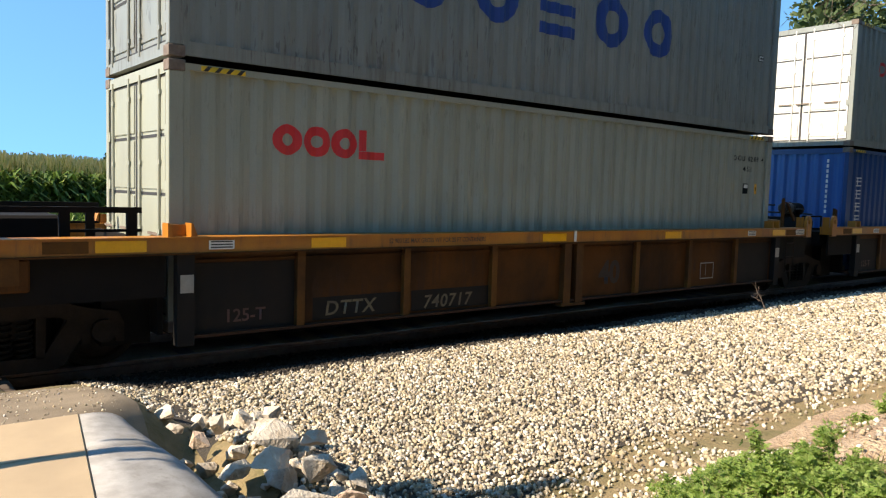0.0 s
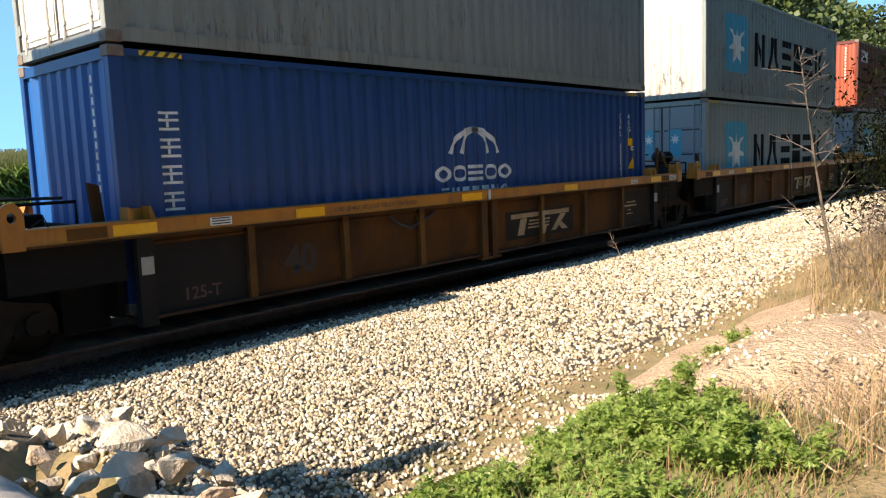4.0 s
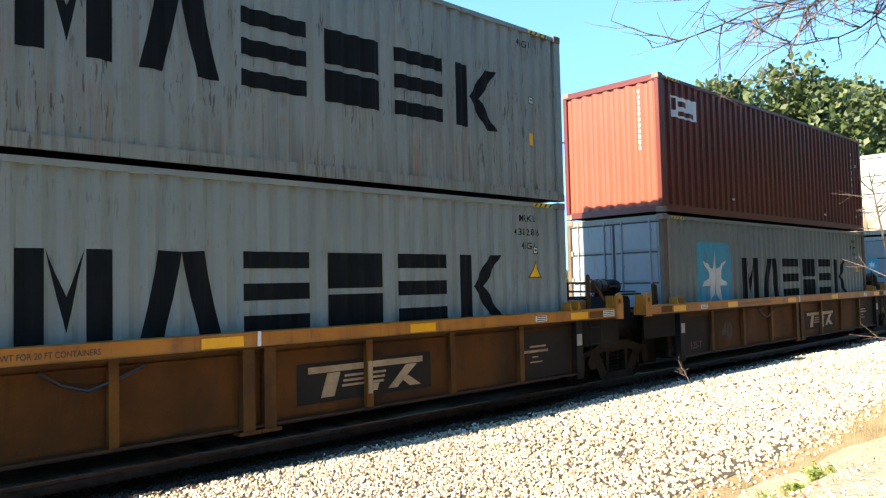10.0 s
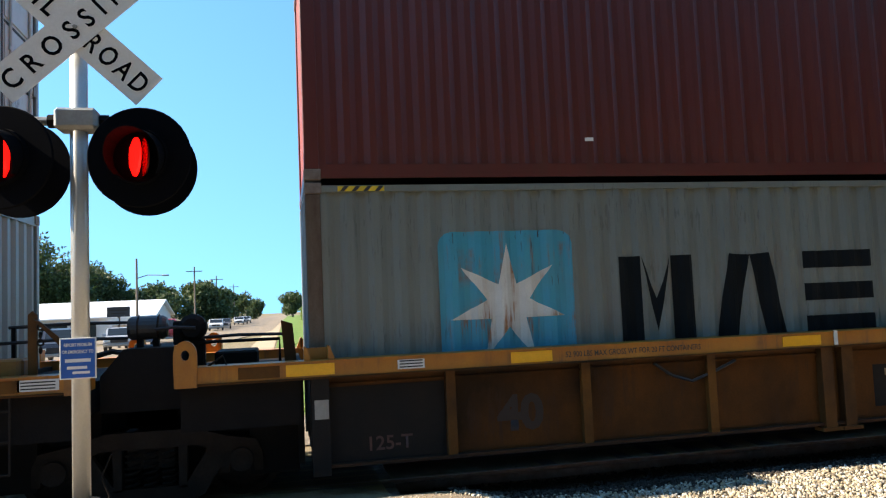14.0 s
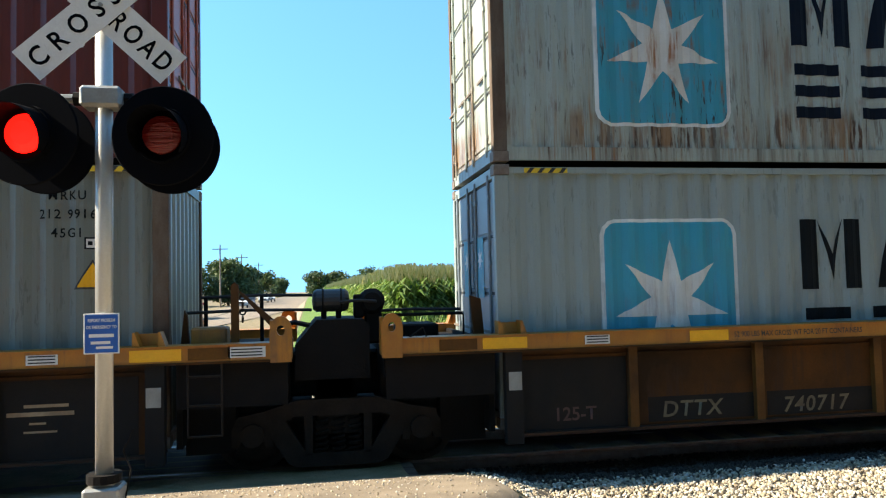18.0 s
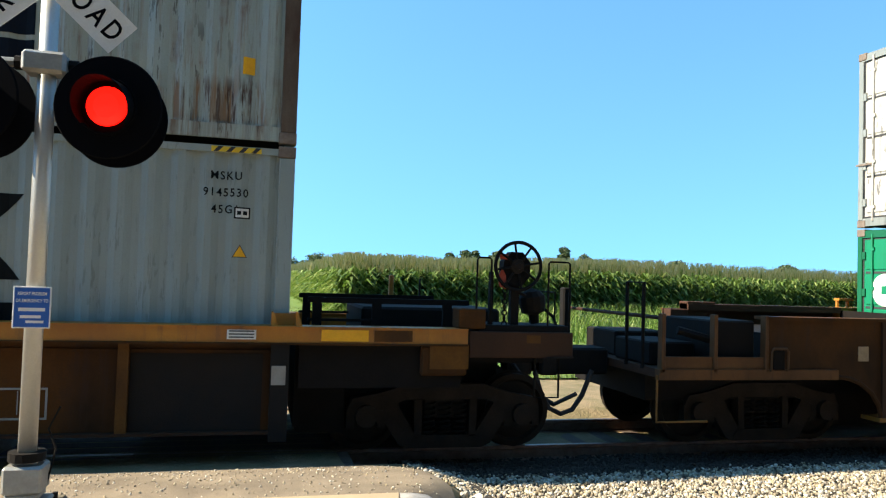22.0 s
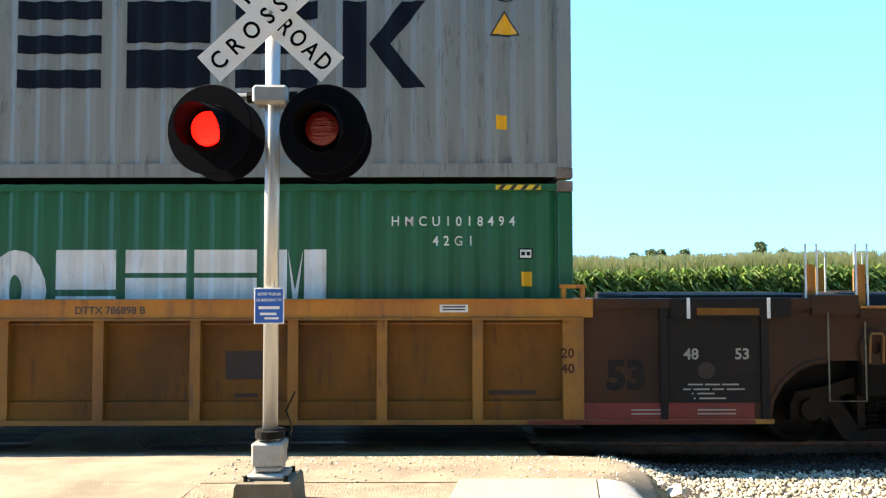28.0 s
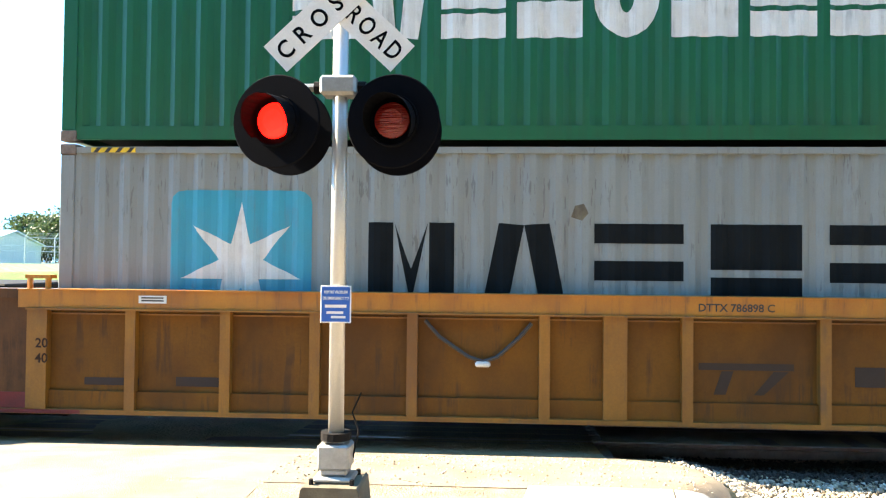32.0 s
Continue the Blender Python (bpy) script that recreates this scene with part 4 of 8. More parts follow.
        if kind == 'joint':
            # brake gear, hoses and brackets on the platform
            if s < 0:
                part("brake_box", boxes((ex - 1.02, ex - 0.66, 0.3, 0.62, 0.93, 1.20), bev=0.02), M_OCHRE, car, "ochre brake box")
                part("brake_strap", prism(bmesh.new(), [(ex - 0.62, 0.93), (ex - 0.54, 0.93), (ex - 0.54, 1.62), (ex - 0.58, 1.66), (ex - 0.62, 1.62)], 0.30, 0.34), M_RIB, car)
                part("brake_strap", prism(bmesh.new(), [(ex - 0.56, 1.58), (ex - 0.50, 1.55), (ex - 0.14, 1.22), (ex - 0.20, 1.17)], 0.25, 0.29), M_RIB, car)
                for k in range(4):
                    part("chain_link", ring(bmesh.new(), (ex - 0.50, 0.28, 1.50 - 0.075 * k), (1, 0, 0) if k % 2 else (0, 1, 0), 0.028, 0.010, 10, 5), M_GRIME, car)
                for xx in (ex - 1.12, ex - 1.3):
                    part("stop_bracket", prism(bmesh.new(), [(xx - 0.03, 0.93), (xx + 0.07, 0.93), (xx + 0.05, 1.32), (xx + 0.02, 1.38)], 0.45, 0.52), M_BROWN, car)
                part("joint_housing", prism(bmesh.new(), [(ex + 0.02, 0.62), (ex + 0.80, 0.62), (ex + 0.80, 1.16), (ex + 0.74, 1.24), (ex + 0.24, 1.24), (ex + 0.02, 0.98)], 0.34, 1.5), M_DARK, car)
                tank = lathe(bmesh.new(), [(0.0, 0.0), (0.10, 0.015), (0.125, 0.05), (0.125, 0.36), (0.10, 0.40), (0.0, 0.415)], (ex + 0.20, 0.75, 1.44), (1, 0, 0), 18)
                part("air_tank", tank, M_BLACK, car)
                for k in (0.12, 0.32):
                    part("tank_strap", ring(bmesh.new(), (ex + 0.20 + k, 0.75, 1.44), (1, 0, 0), 0.128, 0.010, 18, 4), M_GRIME, car)
                part("tank_leg", boxes((ex + 0.30, ex + 0.36, 0.70, 0.80, 1.24, 1.34)), M_DARK, car)
                part("tank_leg", boxes((ex + 0.46, ex + 0.52, 0.70, 0.80, 1.24, 1.34)), M_DARK, car)
                part("brake_valve", lathe(bmesh.new(), [(0.0, -0.16), (0.10, -0.15), (0.145, -0.08), (0.145, 0.08), (0.09, 0.16), (0.0, 0.17)], (ex + 0.86, 0.78, 1.42), (0, 1, 0), 14), M_DARK, car)
                part("valve_stem", boxes((ex + 0.66, ex + 0.78, 0.7, 0.9, 1.24, 1.5), (ex + 0.78, ex + 0.98, 0.72, 0.86, 0.95, 1.3), bev=0.02), M_DARK, car)
                for zz, x0_, x1_, y_ in ((1.50, -1.0, 0.25, 0.95), (1.34, -1.15, 0.2, 0.8), (1.42, 0.5, 0.9, 0.6), (1.30, 0.75, 1.9, 0.9)):
                    part("air_pipe", tube(bmesh.new(), [(ex + x0_, y_, zz), (ex + blend(x0_, x1_, 0.5), y_ + 0.03, zz + 0.015), (ex + x1_, y_, zz)], 0.018, 6), M_RUBBER, car)
                for xx in (-0.95, -0.35):
                    part("pipe_post", boxes((ex + xx - 0.02, ex + xx + 0.02, 0.93, 0.97, 0.93, 1.5)), M_DARK, car)
                bm = bmesh.new()
                for xx in (ex - 1.0, ex - 0.68):
                    tube(bm, [(xx, -0.01, 0.16), (xx, -0.01, 0.88)], 0.012, 6)
                for zz in (0.16, 0.46, 0.74):
                    tube(bm, [(ex - 1.0, -0.01, zz), (ex - 0.68, -0.01, zz)], 0.012, 6)
                part("ladder", bm, M_GRIME, car)
                part("notice_plate", boxes((ex - 0.62, ex - 0.26, -0.006, -0.001, SILL_B + 0.03, SILL_T - 0.03)), M_WHITE, car)
                for k in range(3):
                    part("notice_line", boxes((ex - 0.59, ex - 0.29, -0.009, -0.0065, SILL_B + 0.045 + k * 0.03, SILL_B + 0.058 + k * 0.03)), M_BLACK, car)
            else:
                part("brake_box", boxes((ex + 0.30, ex + 0.75, 0.9, 1.6, 0.93, 1.14), bev=0.02), M_DARK, car)
                part("stop_bracket", prism(bmesh.new(), [(ex + 1.06, 0.93), (ex + 1.18, 0.93), (ex + 1.14, 1.42), (ex + 1.02, 1.46)], 0.40, 0.46), M_BROWN, car)
                part("hand_rail", tube(bmesh.new(), [(ex + 0.10, 0.7, 0.93), (ex + 0.10, 0.7, 1.26), (ex + 1.0, 0.7, 1.26), (ex + 1.0, 0.7, 0.93)], 0.02, 6), M_DARK, car)
                part("release_rod", tube(bmesh.new(), [(ex + 0.25, 0.15, 1.0), (ex + 0.45, 0.12, 1.14), (ex + 0.5, 0.12, 1.0)], 0.012, 6), M_GRIME, car)
            part("drawbar", boxes((*sorted((ex - s * 0.68, ex + s * 0.2)), 1.1, 1.9, 0.35, 0.86), bev=0.04), M_DARK, car)
            part("air_hose", tubes([[(ex + s * 0.2, 1.0, 1.15), (ex, 1.0, 1.2), (ex - s * 0.3, 1.0, 1.13), (ex - s * 0.55, 1.0, 1.18)]], 0.03, 6), M_RUBBER, car)
        else:
            cy = WIDE / 2
            part("end_beam", boxes((min(ex, ex + s * 0.5), max(ex, ex + s * 0.5), 0.0, WIDE, 0.55, SILL_B - 0.02), bev=0.02), M_BROWN, car)
            part("deck_step", boxes((*sorted((ex - s * 0.95, ex)), 0.25, WIDE - 0.25, 0.66, 0.78)), M_DARK, car)
            part("coupler", boxes((*sorted((ex - s * 0.9, ex - s * 1.45)), cy - 0.11, cy + 0.11, 0.42, 0.64), (*sorted((ex - s * 1.35, ex - s * 1.6)), cy - 0.2, cy + 0.14, 0.38, 0.68), bev=0.03), M_GRIME, car)
            part("air_hose", tubes([[(ex - s * 0.9, cy - 0.4, 0.55), (ex - s * 1.15, cy - 0.4, 0.22), (ex - s * 1.45, cy - 0.4, 0.05), (ex - s * 1.75, cy - 0.4, 0.18)]], 0.03, 6), M_RUBBER, car)
            # rack of pipes
            for y in (0.55, 2.3):
                part("platform_rail", boxes((*sorted((inner - s * 0.2, ex - s * 0.15)), y - 0.03, y + 0.03, 1.27, 1.33)), M_DARK, car)
                for d in (0.3, 0.95, 1.75):
                    part("rail_post", boxes((inner - s * d - 0.05, inner - s * d + 0.05, y - 0.03, y + 0.03, 0.8, 1.27)), M_DARK, car)
                part("lower_rail", boxes((*sorted((inner - s * 0.2, inner - s * 0.9)), y - 0.02, y + 0.02, 1.07, 1.10)), M_DARK, car)
            # hand brake: wheel on a gear housing with a chain
            wx = ex - s * 0.56
            bm = bmesh.new()
            ring(bm, (wx, 0.05, 1.73), (0, 1, 0), 0.26, 0.020, 32, 6)
            for k in range(8):
                a = radians(45 * k + 10)
                tube(bm, [(wx + 0.08 * math.cos(a), 0.06, 1.73 + 0.08 * math.sin(a)), (wx + 0.25 * math.cos(a), 0.05, 1.73 + 0.25 * math.sin(a))], 0.013, 5)
            part("brake_wheel", bm, M_DARK, car)
            hexa = [(wx + 0.165 * math.cos(radians(a)), 1.70 + 0.20 * math.sin(radians(a))) for a in range(22, 382, 45)]
            hb = part("brake_housing", prism(bmesh.new(), hexa, 0.09, 0.25), M_DARK, car)
            part("round_boss", lathe(bmesh.new(), [(0.0, 0.05), (0.035, 0.05), (0.04, 0.035), (0.075, 0.03), (0.085, 0.0)], (wx, 0.09, 1.73), (0, -1, 0), 16), M_GRIME, hb)
            part("red_tag", prism(bmesh.new(), [(wx + s * 0.20, 1.50), (wx + s * 0.12, 1.48), (wx + s * 0.13, 1.62), (wx + s * 0.17, 1.70), (wx + s * 0.22, 1.62)], 0.075, 0.09), M_REDTAG, hb)
            part("red_tag", boxes((*sorted((wx + s * 0.20, wx + s * 0.11)), 0.075, 0.09, 1.80, 1.86)), M_REDTAG, hb)
            part("brake_post", boxes((wx - 0.045, wx + 0.045, 0.13, 0.22, 1.08, 1.52)), M_DARK, car)
            part("brake_post", boxes((*sorted((wx + s * 0.26, wx + s * 0.30)), 0.10, 0.16, 0.95, 1.66)), M_DARK, car)
            valve = lathe(bmesh.new(), [(0.0, 0.0), (0.05, 0.0), (0.06, 0.10), (0.13, 0.13), (0.15, 0.22), (0.15, 0.30), (0.10, 0.36), (0.0, 0.40)], (wx - s * 0.30, 0.30, 1.10), (s * 0.15, 0, 1), 12)
            part("brake_valve", valve, M_DARK, car)
            part("valve_arm", tubes([[(wx - s * 0.18, 0.24, 1.40), (wx - s * 0.08, 0.2, 1.44), (wx, 0.2, 1.44)], [(wx - s * 0.36, 0.3, 1.3), (wx - s * 0.5, 0.25, 1.18), (wx - s * 0.52, 0.2, 1.08)]], 0.018, 6), M_DARK, car)
            bm = bmesh.new()
            for k in range(7):
                ring(bm, (wx + s * 0.13, 0.10, 1.46 - k * 0.06), (1, 0, 0) if k % 2 else (0, 1, 0), 0.028, 0.009, 8, 4)
            part("brake_chain", bm, M_DARK, car)
            part("brake_deck", boxes((*sorted((ex - s * 0.12, ex - s * 1.16)), 0.04, 0.62, 1.00, 1.09), bev=0.01), M_DARK, car)
            part("deck_apron", boxes((*sorted((ex - s * 0.02, ex - s * 1.20)), 0.0, 0.04, 0.74, 1.02), bev=0.008), M_ENDBROWN, car)
            part("deck_lip", boxes((*sorted((ex - s * 0.90, ex - s * 1.20)), -0.02, 0.0, 0.74, 0.755)), M_GRIME, car)
            part("worn_tag", boxes((*sorted((ex - s * 0.66, ex - s * 0.82)), -0.004, 0.0, 0.90, 0.985)), M_RIB, car)
            part("corner_block", boxes((*sorted((ex + s * 0.10, ex - s * 0.20)), 0.02, 0.30, 1.046, 1.26), bev=0.012), M_BROWN, car)
            part("side_plate", boxes((*sorted((ex - s * 0.01, ex + s * 0.41)), -0.012, 0.04, 0.62, 0.878)), M_RIB, car)
            for d0, d1, top, foot in ((0.10, 0.26, 1.81, 1.20), (0.92, 1.17, 1.79, 1.08)):
                pts = [(ex - s * d0, 0.06, foot), (ex - s * d0, 0.06, top - 0.02), (ex - s * (d0 + 0.02), 0.06, top), (ex - s * (d1 - 0.02), 0.06, top), (ex - s * d1, 0.06, top - 0.02), (ex - s * d1, 0.06, foot)]
                part("grab_iron", tube(bmesh.new(), pts, 0.011, 6), M_DARK, car)
            part("grab_iron", tube(bmesh.new(), [(ex - s * 1.18, 0.5, 0.9), (ex - s * 1.18, 0.5, 1.45), (ex - s * 1.18, 1.3, 1.45), (ex - s * 1.18, 1.3, 0.9)], 0.011, 6), M_DARK, car)
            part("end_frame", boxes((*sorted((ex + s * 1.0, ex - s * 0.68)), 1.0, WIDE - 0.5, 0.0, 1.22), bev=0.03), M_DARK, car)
            part("side_stake", boxes((*sorted((ex + s * 0.40, ex + s * 0.46)), 2.3, 2.38, 0.9, 1.60), bev=0.01), M_ORANGE, car)
            part("side_stake", boxes((*sorted((ex + s * 0.03, ex + s * 0.05)), 2.3, 2.34, 0.9, 1.56)), M_DARK, car)
            part("sill_step", tube(bmesh.new(), [(ex - s * 0.80, 0.1, 0.74), (ex - s * 0.80, 0.1, 0.30), (ex - s * 1.08, 0.1, 0.30), (ex - s * 1.08, 0.1, 0.74)], 0.014, 6), M_DARK, car)
    marks(car)
    return car


def marks_end(car):
    """Markings of an end unit."""
    flat(car, "number_panel", [rect(1.62, 0.03, 2.93, 0.30)], M_BLACKPANEL, 0.096)
    flat(car, "number_panel", [rect(3.05, 0.03, 4.40, 0.30)], M_BLACKPANEL, 0.096)
    flat_text(car, "car_number", "DTTX", 2.13, 0.08, 0.24, M_DIM, 0.092, 0.004, 1.05, 1.1, 0.15)
    flat_text(car, "car_number", "740717", 3.65, 0.06, 0.24, M_DIM, 0.092, 0.004, 1.05, 1.1, 0.15)
    flat_text(car, "load_stencil", "52 900 LBS MAX GROSS WT FOR 20 FT CONTAINERS", 3.42, SILL_B + 0.05, 0.085, M_BLACK, -0.004, 0.001, 0.8)
    flat_text(car, "length_stencil", "40", 7.0, 0.2, 0.5, M_FADED, 0.096, 0.02, 1.0)
    flat_text(car, "unit_stencil", "125-T", 0.78, 0.10, 0.2, M_STENCIL, 0.091, 0.003)
    flat(car, "stencil_frame", [rect(9.55, 0.13, 9.98, 0.15), rect(9.55, 0.41, 9.98, 0.43), rect(9.55, 0.15, 9.57, 0.41), rect(9.96, 0.15, 9.98, 0.41), rect(9.72, 0.18, 9.73, 0.4)], M_LETTER, 0.092)


def marks_mid(car):
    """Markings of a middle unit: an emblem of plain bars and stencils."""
    flat(car, "emblem_panel", [rect(6.58, 0.13, 8.75, 0.62)], M_BLACKPANEL, 0.096)
    flat(car, "emblem_bar", [rect(6.74, 0.49, 8.60, 0.57), ((6.92, 0.19), (7.12, 0.19), (7.22, 0.48), (7.02, 0.48)), rect(7.28, 0.41, 7.95, 0.44), rect(7.26, 0.35, 7.93, 0.38), rect(7.24, 0.29, 7.91, 0.32),
                              ((7.62, 0.19), (7.80, 0.19), (7.84, 0.285), (7.66, 0.285)), ((7.98, 0.19), (8.14, 0.19), (8.50, 0.48), (8.30, 0.48)), ((8.36, 0.19), (8.56, 0.19), (8.34, 0.33), (8.22, 0.29))], M_TAN, 0.092)
    part("emblem_strap", boxes((7.60, 7.67, 0.018, 0.027, 0.17, 0.58)), M_TAN, car)
    flat_text(car, "load_stencil", "52 900 LBS MAX GROSS WT FOR 20 FT CONTAINERS", 3.5, SILL_B + 0.05, 0.085, M_BLACK, -0.004, 0.001, 0.8)
    flat_text(car, "length_stencil", "40", 2.2, 0.2, 0.5, M_FADED, 0.096, 0.02)
    flat(car, "stencil_line", [rect(10.9, 0.5, 11.3, 0.53), rect(10.75, 0.42, 11.35, 0.46), rect(10.95, 0.34, 11.1, 0.36), rect(10.9, 0.26, 11.2, 0.28)], M_TAN, 0.092)
    flat_text(car, "unit_stencil", "125-T", 0.78, 0.10, 0.2, M_STENCIL, 0.091, 0.003)
    part("tie_chain", tubes([[(3.75, 0.05, 0.80), (3.95, 0.05, 0.66), (4.2, 0.05, 0.58), (4.5, 0.05, 0.68), (4.75, 0.05, 0.78)]], 0.018, 5), M_BLACK, car)


UNITS = ((2.51, 'end', 'joint', marks_end), (18.17, 'joint', 'joint', marks_mid), (33.76, 'joint', 'joint', marks_mid), (49.23, 'joint', 'joint', marks_mid), (64.83, 'joint', 'end', marks_end))
for i, (left, le, re_, mk) in enumerate(UNITS):
    car = short_well(left, le, re_, "rusty orange 40-foot well car unit holding two stacked containers", mk)
    if i == 0:
        bogie(car, -1.5)
    bogie(car, L40 + 1.68 if i < 4 else L40 + 1.75)


LONG_T, LONG_B = 1.30, 1.10
RIBS_B, RIBS_C = (1.08, 2.10, 3.13, 4.07, 5.08), (0.72, 2.08, 3.10, 4.05, 5.07)


def long_well(mid_x, label, marks, first):
    """A 53-foot well unit; its space has x = 0 at mid length."""
    car = thing("well_car_unit", label, "rail car", "articulated well cars")
    rolls(car, mid_x, Y0, 0)
    for side in (0, 1):
        def mir(bm):
            return bm if side == 0 else moved(bm, Matrix.Translation((0, WIDE, 0)) @ pose(0, 0, 0, 0, 0, 180))
        part("side_sill", mir(boxes((-6.3, 6.3, 0.0, 0.2, LONG_B + 0.002, LONG_T - 0.012), (-6.3, 6.3, -0.02, 0.22, LONG_T - 0.012, LONG_T))), M_ORANGE, car)
        part("sill_lip", mir(boxes((-6.2, 6.2, -0.03, 0.02, LONG_B - 0.02, LONG_B))), M_OCHRE, car)
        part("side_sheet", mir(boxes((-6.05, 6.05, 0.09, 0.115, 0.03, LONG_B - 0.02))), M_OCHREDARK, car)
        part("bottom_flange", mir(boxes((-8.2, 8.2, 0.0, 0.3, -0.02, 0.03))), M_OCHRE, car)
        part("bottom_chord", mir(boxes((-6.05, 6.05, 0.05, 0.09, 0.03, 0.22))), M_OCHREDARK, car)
        part("stiffening_ledge", mir(boxes((-6.0, 6.0, 0.07, 0.09, LONG_B - 0.07, LONG_B - 0.055))), M_OCHRE, car)
        for d in (RIBS_B if first else RIBS_C):
            for s in (-1, 1):
                w = 0.055
                part("rib", mir(boxes((s * d - w, s * d + w, 0.0, 0.09, 0.03, LONG_B - 0.02))), M_OCHRE, car)
        part("side_post", mir(boxes((-0.12, 0.12, 0.02, 0.09, 0.03, LONG_B - 0.02))), M_OCHRE, car)
        for s in (-1, 1):
            def pl(*pts):
                return [(s * p[0], p[1]) for p in pts]
            part("end_post", mir(boxes((*sorted((s * 5.98, s * 6.20)), 0.0, 0.11, 0.0, LONG_B))), M_OCHRE, car)
            # end side plate with the wheel arch cut out of its foot
            free = first and s < 0
            rise, tip = (0.53, 9.8) if free else (0.64, 9.43)
            skin = M_BROWN if free else M_ENDRUST if s < 0 else M_ENDBROWN
            arch = [(8.15 + (0.65 if free else 0.62) * (1 - math.cos(radians(a))), rise * math.sin(radians(a))) for a in (0, 20, 40, 60, 75, 90)]
            outl = pl((6.13, 0.03), *arch, (tip, rise), (tip, 1.22), (6.13, 1.22))
            part("end_side_plate", mir(prism(bmesh.new(), outl, 0.03, 0.06)), skin, car)
            if free:
                part("end_sill", mir(boxes((*sorted((s * 6.3, s * tip)), 0.0, 0.25, 1.20, LONG_T - 0.06))), skin, car)
            else:
                part("end_sill", mir(boxes((*sorted((s * 6.3, s * 9.12)), 0.0, 0.25, 1.20, LONG_T))), skin, car)
                part("raised_block", mir(boxes((*sorted((s * 8.62, s * 9.12)), -0.012, 0.22, 1.12, LONG_T + 0.035), bev=0.008)), skin, car)
                part("end_shelf", mir(boxes((*sorted((s * 9.121, s * tip)), -0.02, 0.25, 1.09, 1.215), bev=0.01)), skin, car)
                part("shelf_lip", mir(boxes((*sorted((s * 9.121, s * tip)), -0.035, -0.021, 1.195, 1.22))), M_ORANGE, car)
            part("arch_lip", mir(tubes([[(s * p[0], 0.03, p[1]) for p in arch]], 0.03, 6)), skin, car)
            for x in (7.05, 8.12):
                part("rib", mir(boxes((*sorted((s * x - 0.04, s * x + 0.04)), 0.0, 0.05, 0.03, 1.2))), M_ENDBROWN if free else M_BLACKPANEL, car)
            if not free:
                part("black_panel", mir(boxes((*sorted((s * 7.1, s * 8.07)), 0.018, 0.029, 0.205, 1.10))), M_BLACKPANEL, car)
            part("red_band", mir(boxes((*sorted((s * 5.6, s * 8.0)), -0.004, -0.001, -0.015, 0.025), (*sorted((s * 6.15, s * 8.0)), 0.020, 0.029, 0.03, 0.2))), M_REDBAND, car)
            if not free:
                part("upper_panel", mir(boxes((*sorted((s * 7.12, s * 8.40)), -0.004, 0.0295, 1.102, LONG_T + 0.003))), M_BLACKPANEL, car)
                part("orange_strip", mir(boxes((*sorted((s * 7.40, s * 8.06)), -0.008, -0.0042, 1.125, 1.20))), M_OCHREDARK, car)
            for x in (() if free else (7.31, 8.16)):
                part("white_tab", mir(boxes((*sorted((s * x - 0.018, s * x + 0.018)), -0.010, -0.005, 1.09, 1.308))), M_WHITE, car)
            bm = bmesh.new()
            for q in (-0.1, 0.1):
                tube(bm, [(s * 6.1 + q, 0.05, LONG_T), (s * 6.1 + q, 0.05, LONG_T + 0.12)], 0.03, 6)
            box(bm, s * 6.1 - 0.14, s * 6.1 + 0.14, 0.02, 0.14, LONG_T + 0.11, LONG_T + 0.15)
            part("twist_lock", mir(bm), M_ORANGE, car)
            part("notice_plate", mir(boxes((*sorted((s * 4.68, s * 4.98)), -0.006, -0.001, LONG_B + 0.06, LONG_T - 0.06))), M_WHITE, car)
            for k in range(2):
                part("notice_line", mir(boxes((*sorted((s * 4.71, s * 4.95)), -0.009, -0.0065, LONG_B + 0.08 + k * 0.03, LONG_B + 0.095 + k * 0.03))), M_BLACK, car)
            if s < 0:
                part("yellow_tag", mir(boxes((*sorted((s * 8.35, s * 8.5)), 0.022, 0.029, 0.72, 0.9))), M_TAN, car)
            if side == 0 and not free:
                flat(car, "panel_line", [rect(7.58 + a, z, 7.58 + b, z + 0.016) for z, a, b in ((0.385, -0.28, -0.12), (0.385, -0.10, 0.06), (0.385, 0.08, 0.26), (0.335, -0.33, -0.25), (0.335, -0.22, -0.05), (0.335, -0.02, 0.10), (0.335, 0.13, 0.32), (0.29, -0.24, -0.22), (0.29, -0.18, 0.00), (0.24, -0.22, -0.20), (0.24, -0.16, 0.12))] if s > 0 else
                     [rect(-7.60 + a, z, -7.60 + b, z + 0.022) for z, a, b in ((0.985, -0.27, -0.07), (0.985, -0.04, 0.10), (0.985, 0.13, 0.27), (0.93, -0.20, -0.12), (0.93, -0.08, 0.10), (0.93, 0.13, 0.24))], M_LETTER, 0.016)
                flat(car, "warning_line", [rect(s * 6.9 - 0.2, 0.12, s * 6.9 + 0.2, 0.135), rect(s * 6.9 - 0.2, 0.08, s * 6.9 + 0.2, 0.095), rect(s * 7.6 - 0.2, 0.12, s * 7.6 + 0.2, 0.135), rect(s * 7.6 - 0.2, 0.08, s * 7.6 + 0.2, 0.095)], M_LETTER, 0.016)
                bm = lathe(bmesh.new(), [(0.0, 0.0), (0.09, 0.0), (0.09, 0.004), (0.0, 0.004)], ((7.50, 0.018, 0.54) if s > 0 else (-7.28, 0.018, 0.70)), (0, -1, 0), 16)
                part("round_plate", bm, M_FADED, car)
    flat_text(car, "length_stencil", "48", 7.34, 0.66, 0.16, M_LETTER, 0.016, 0.004)
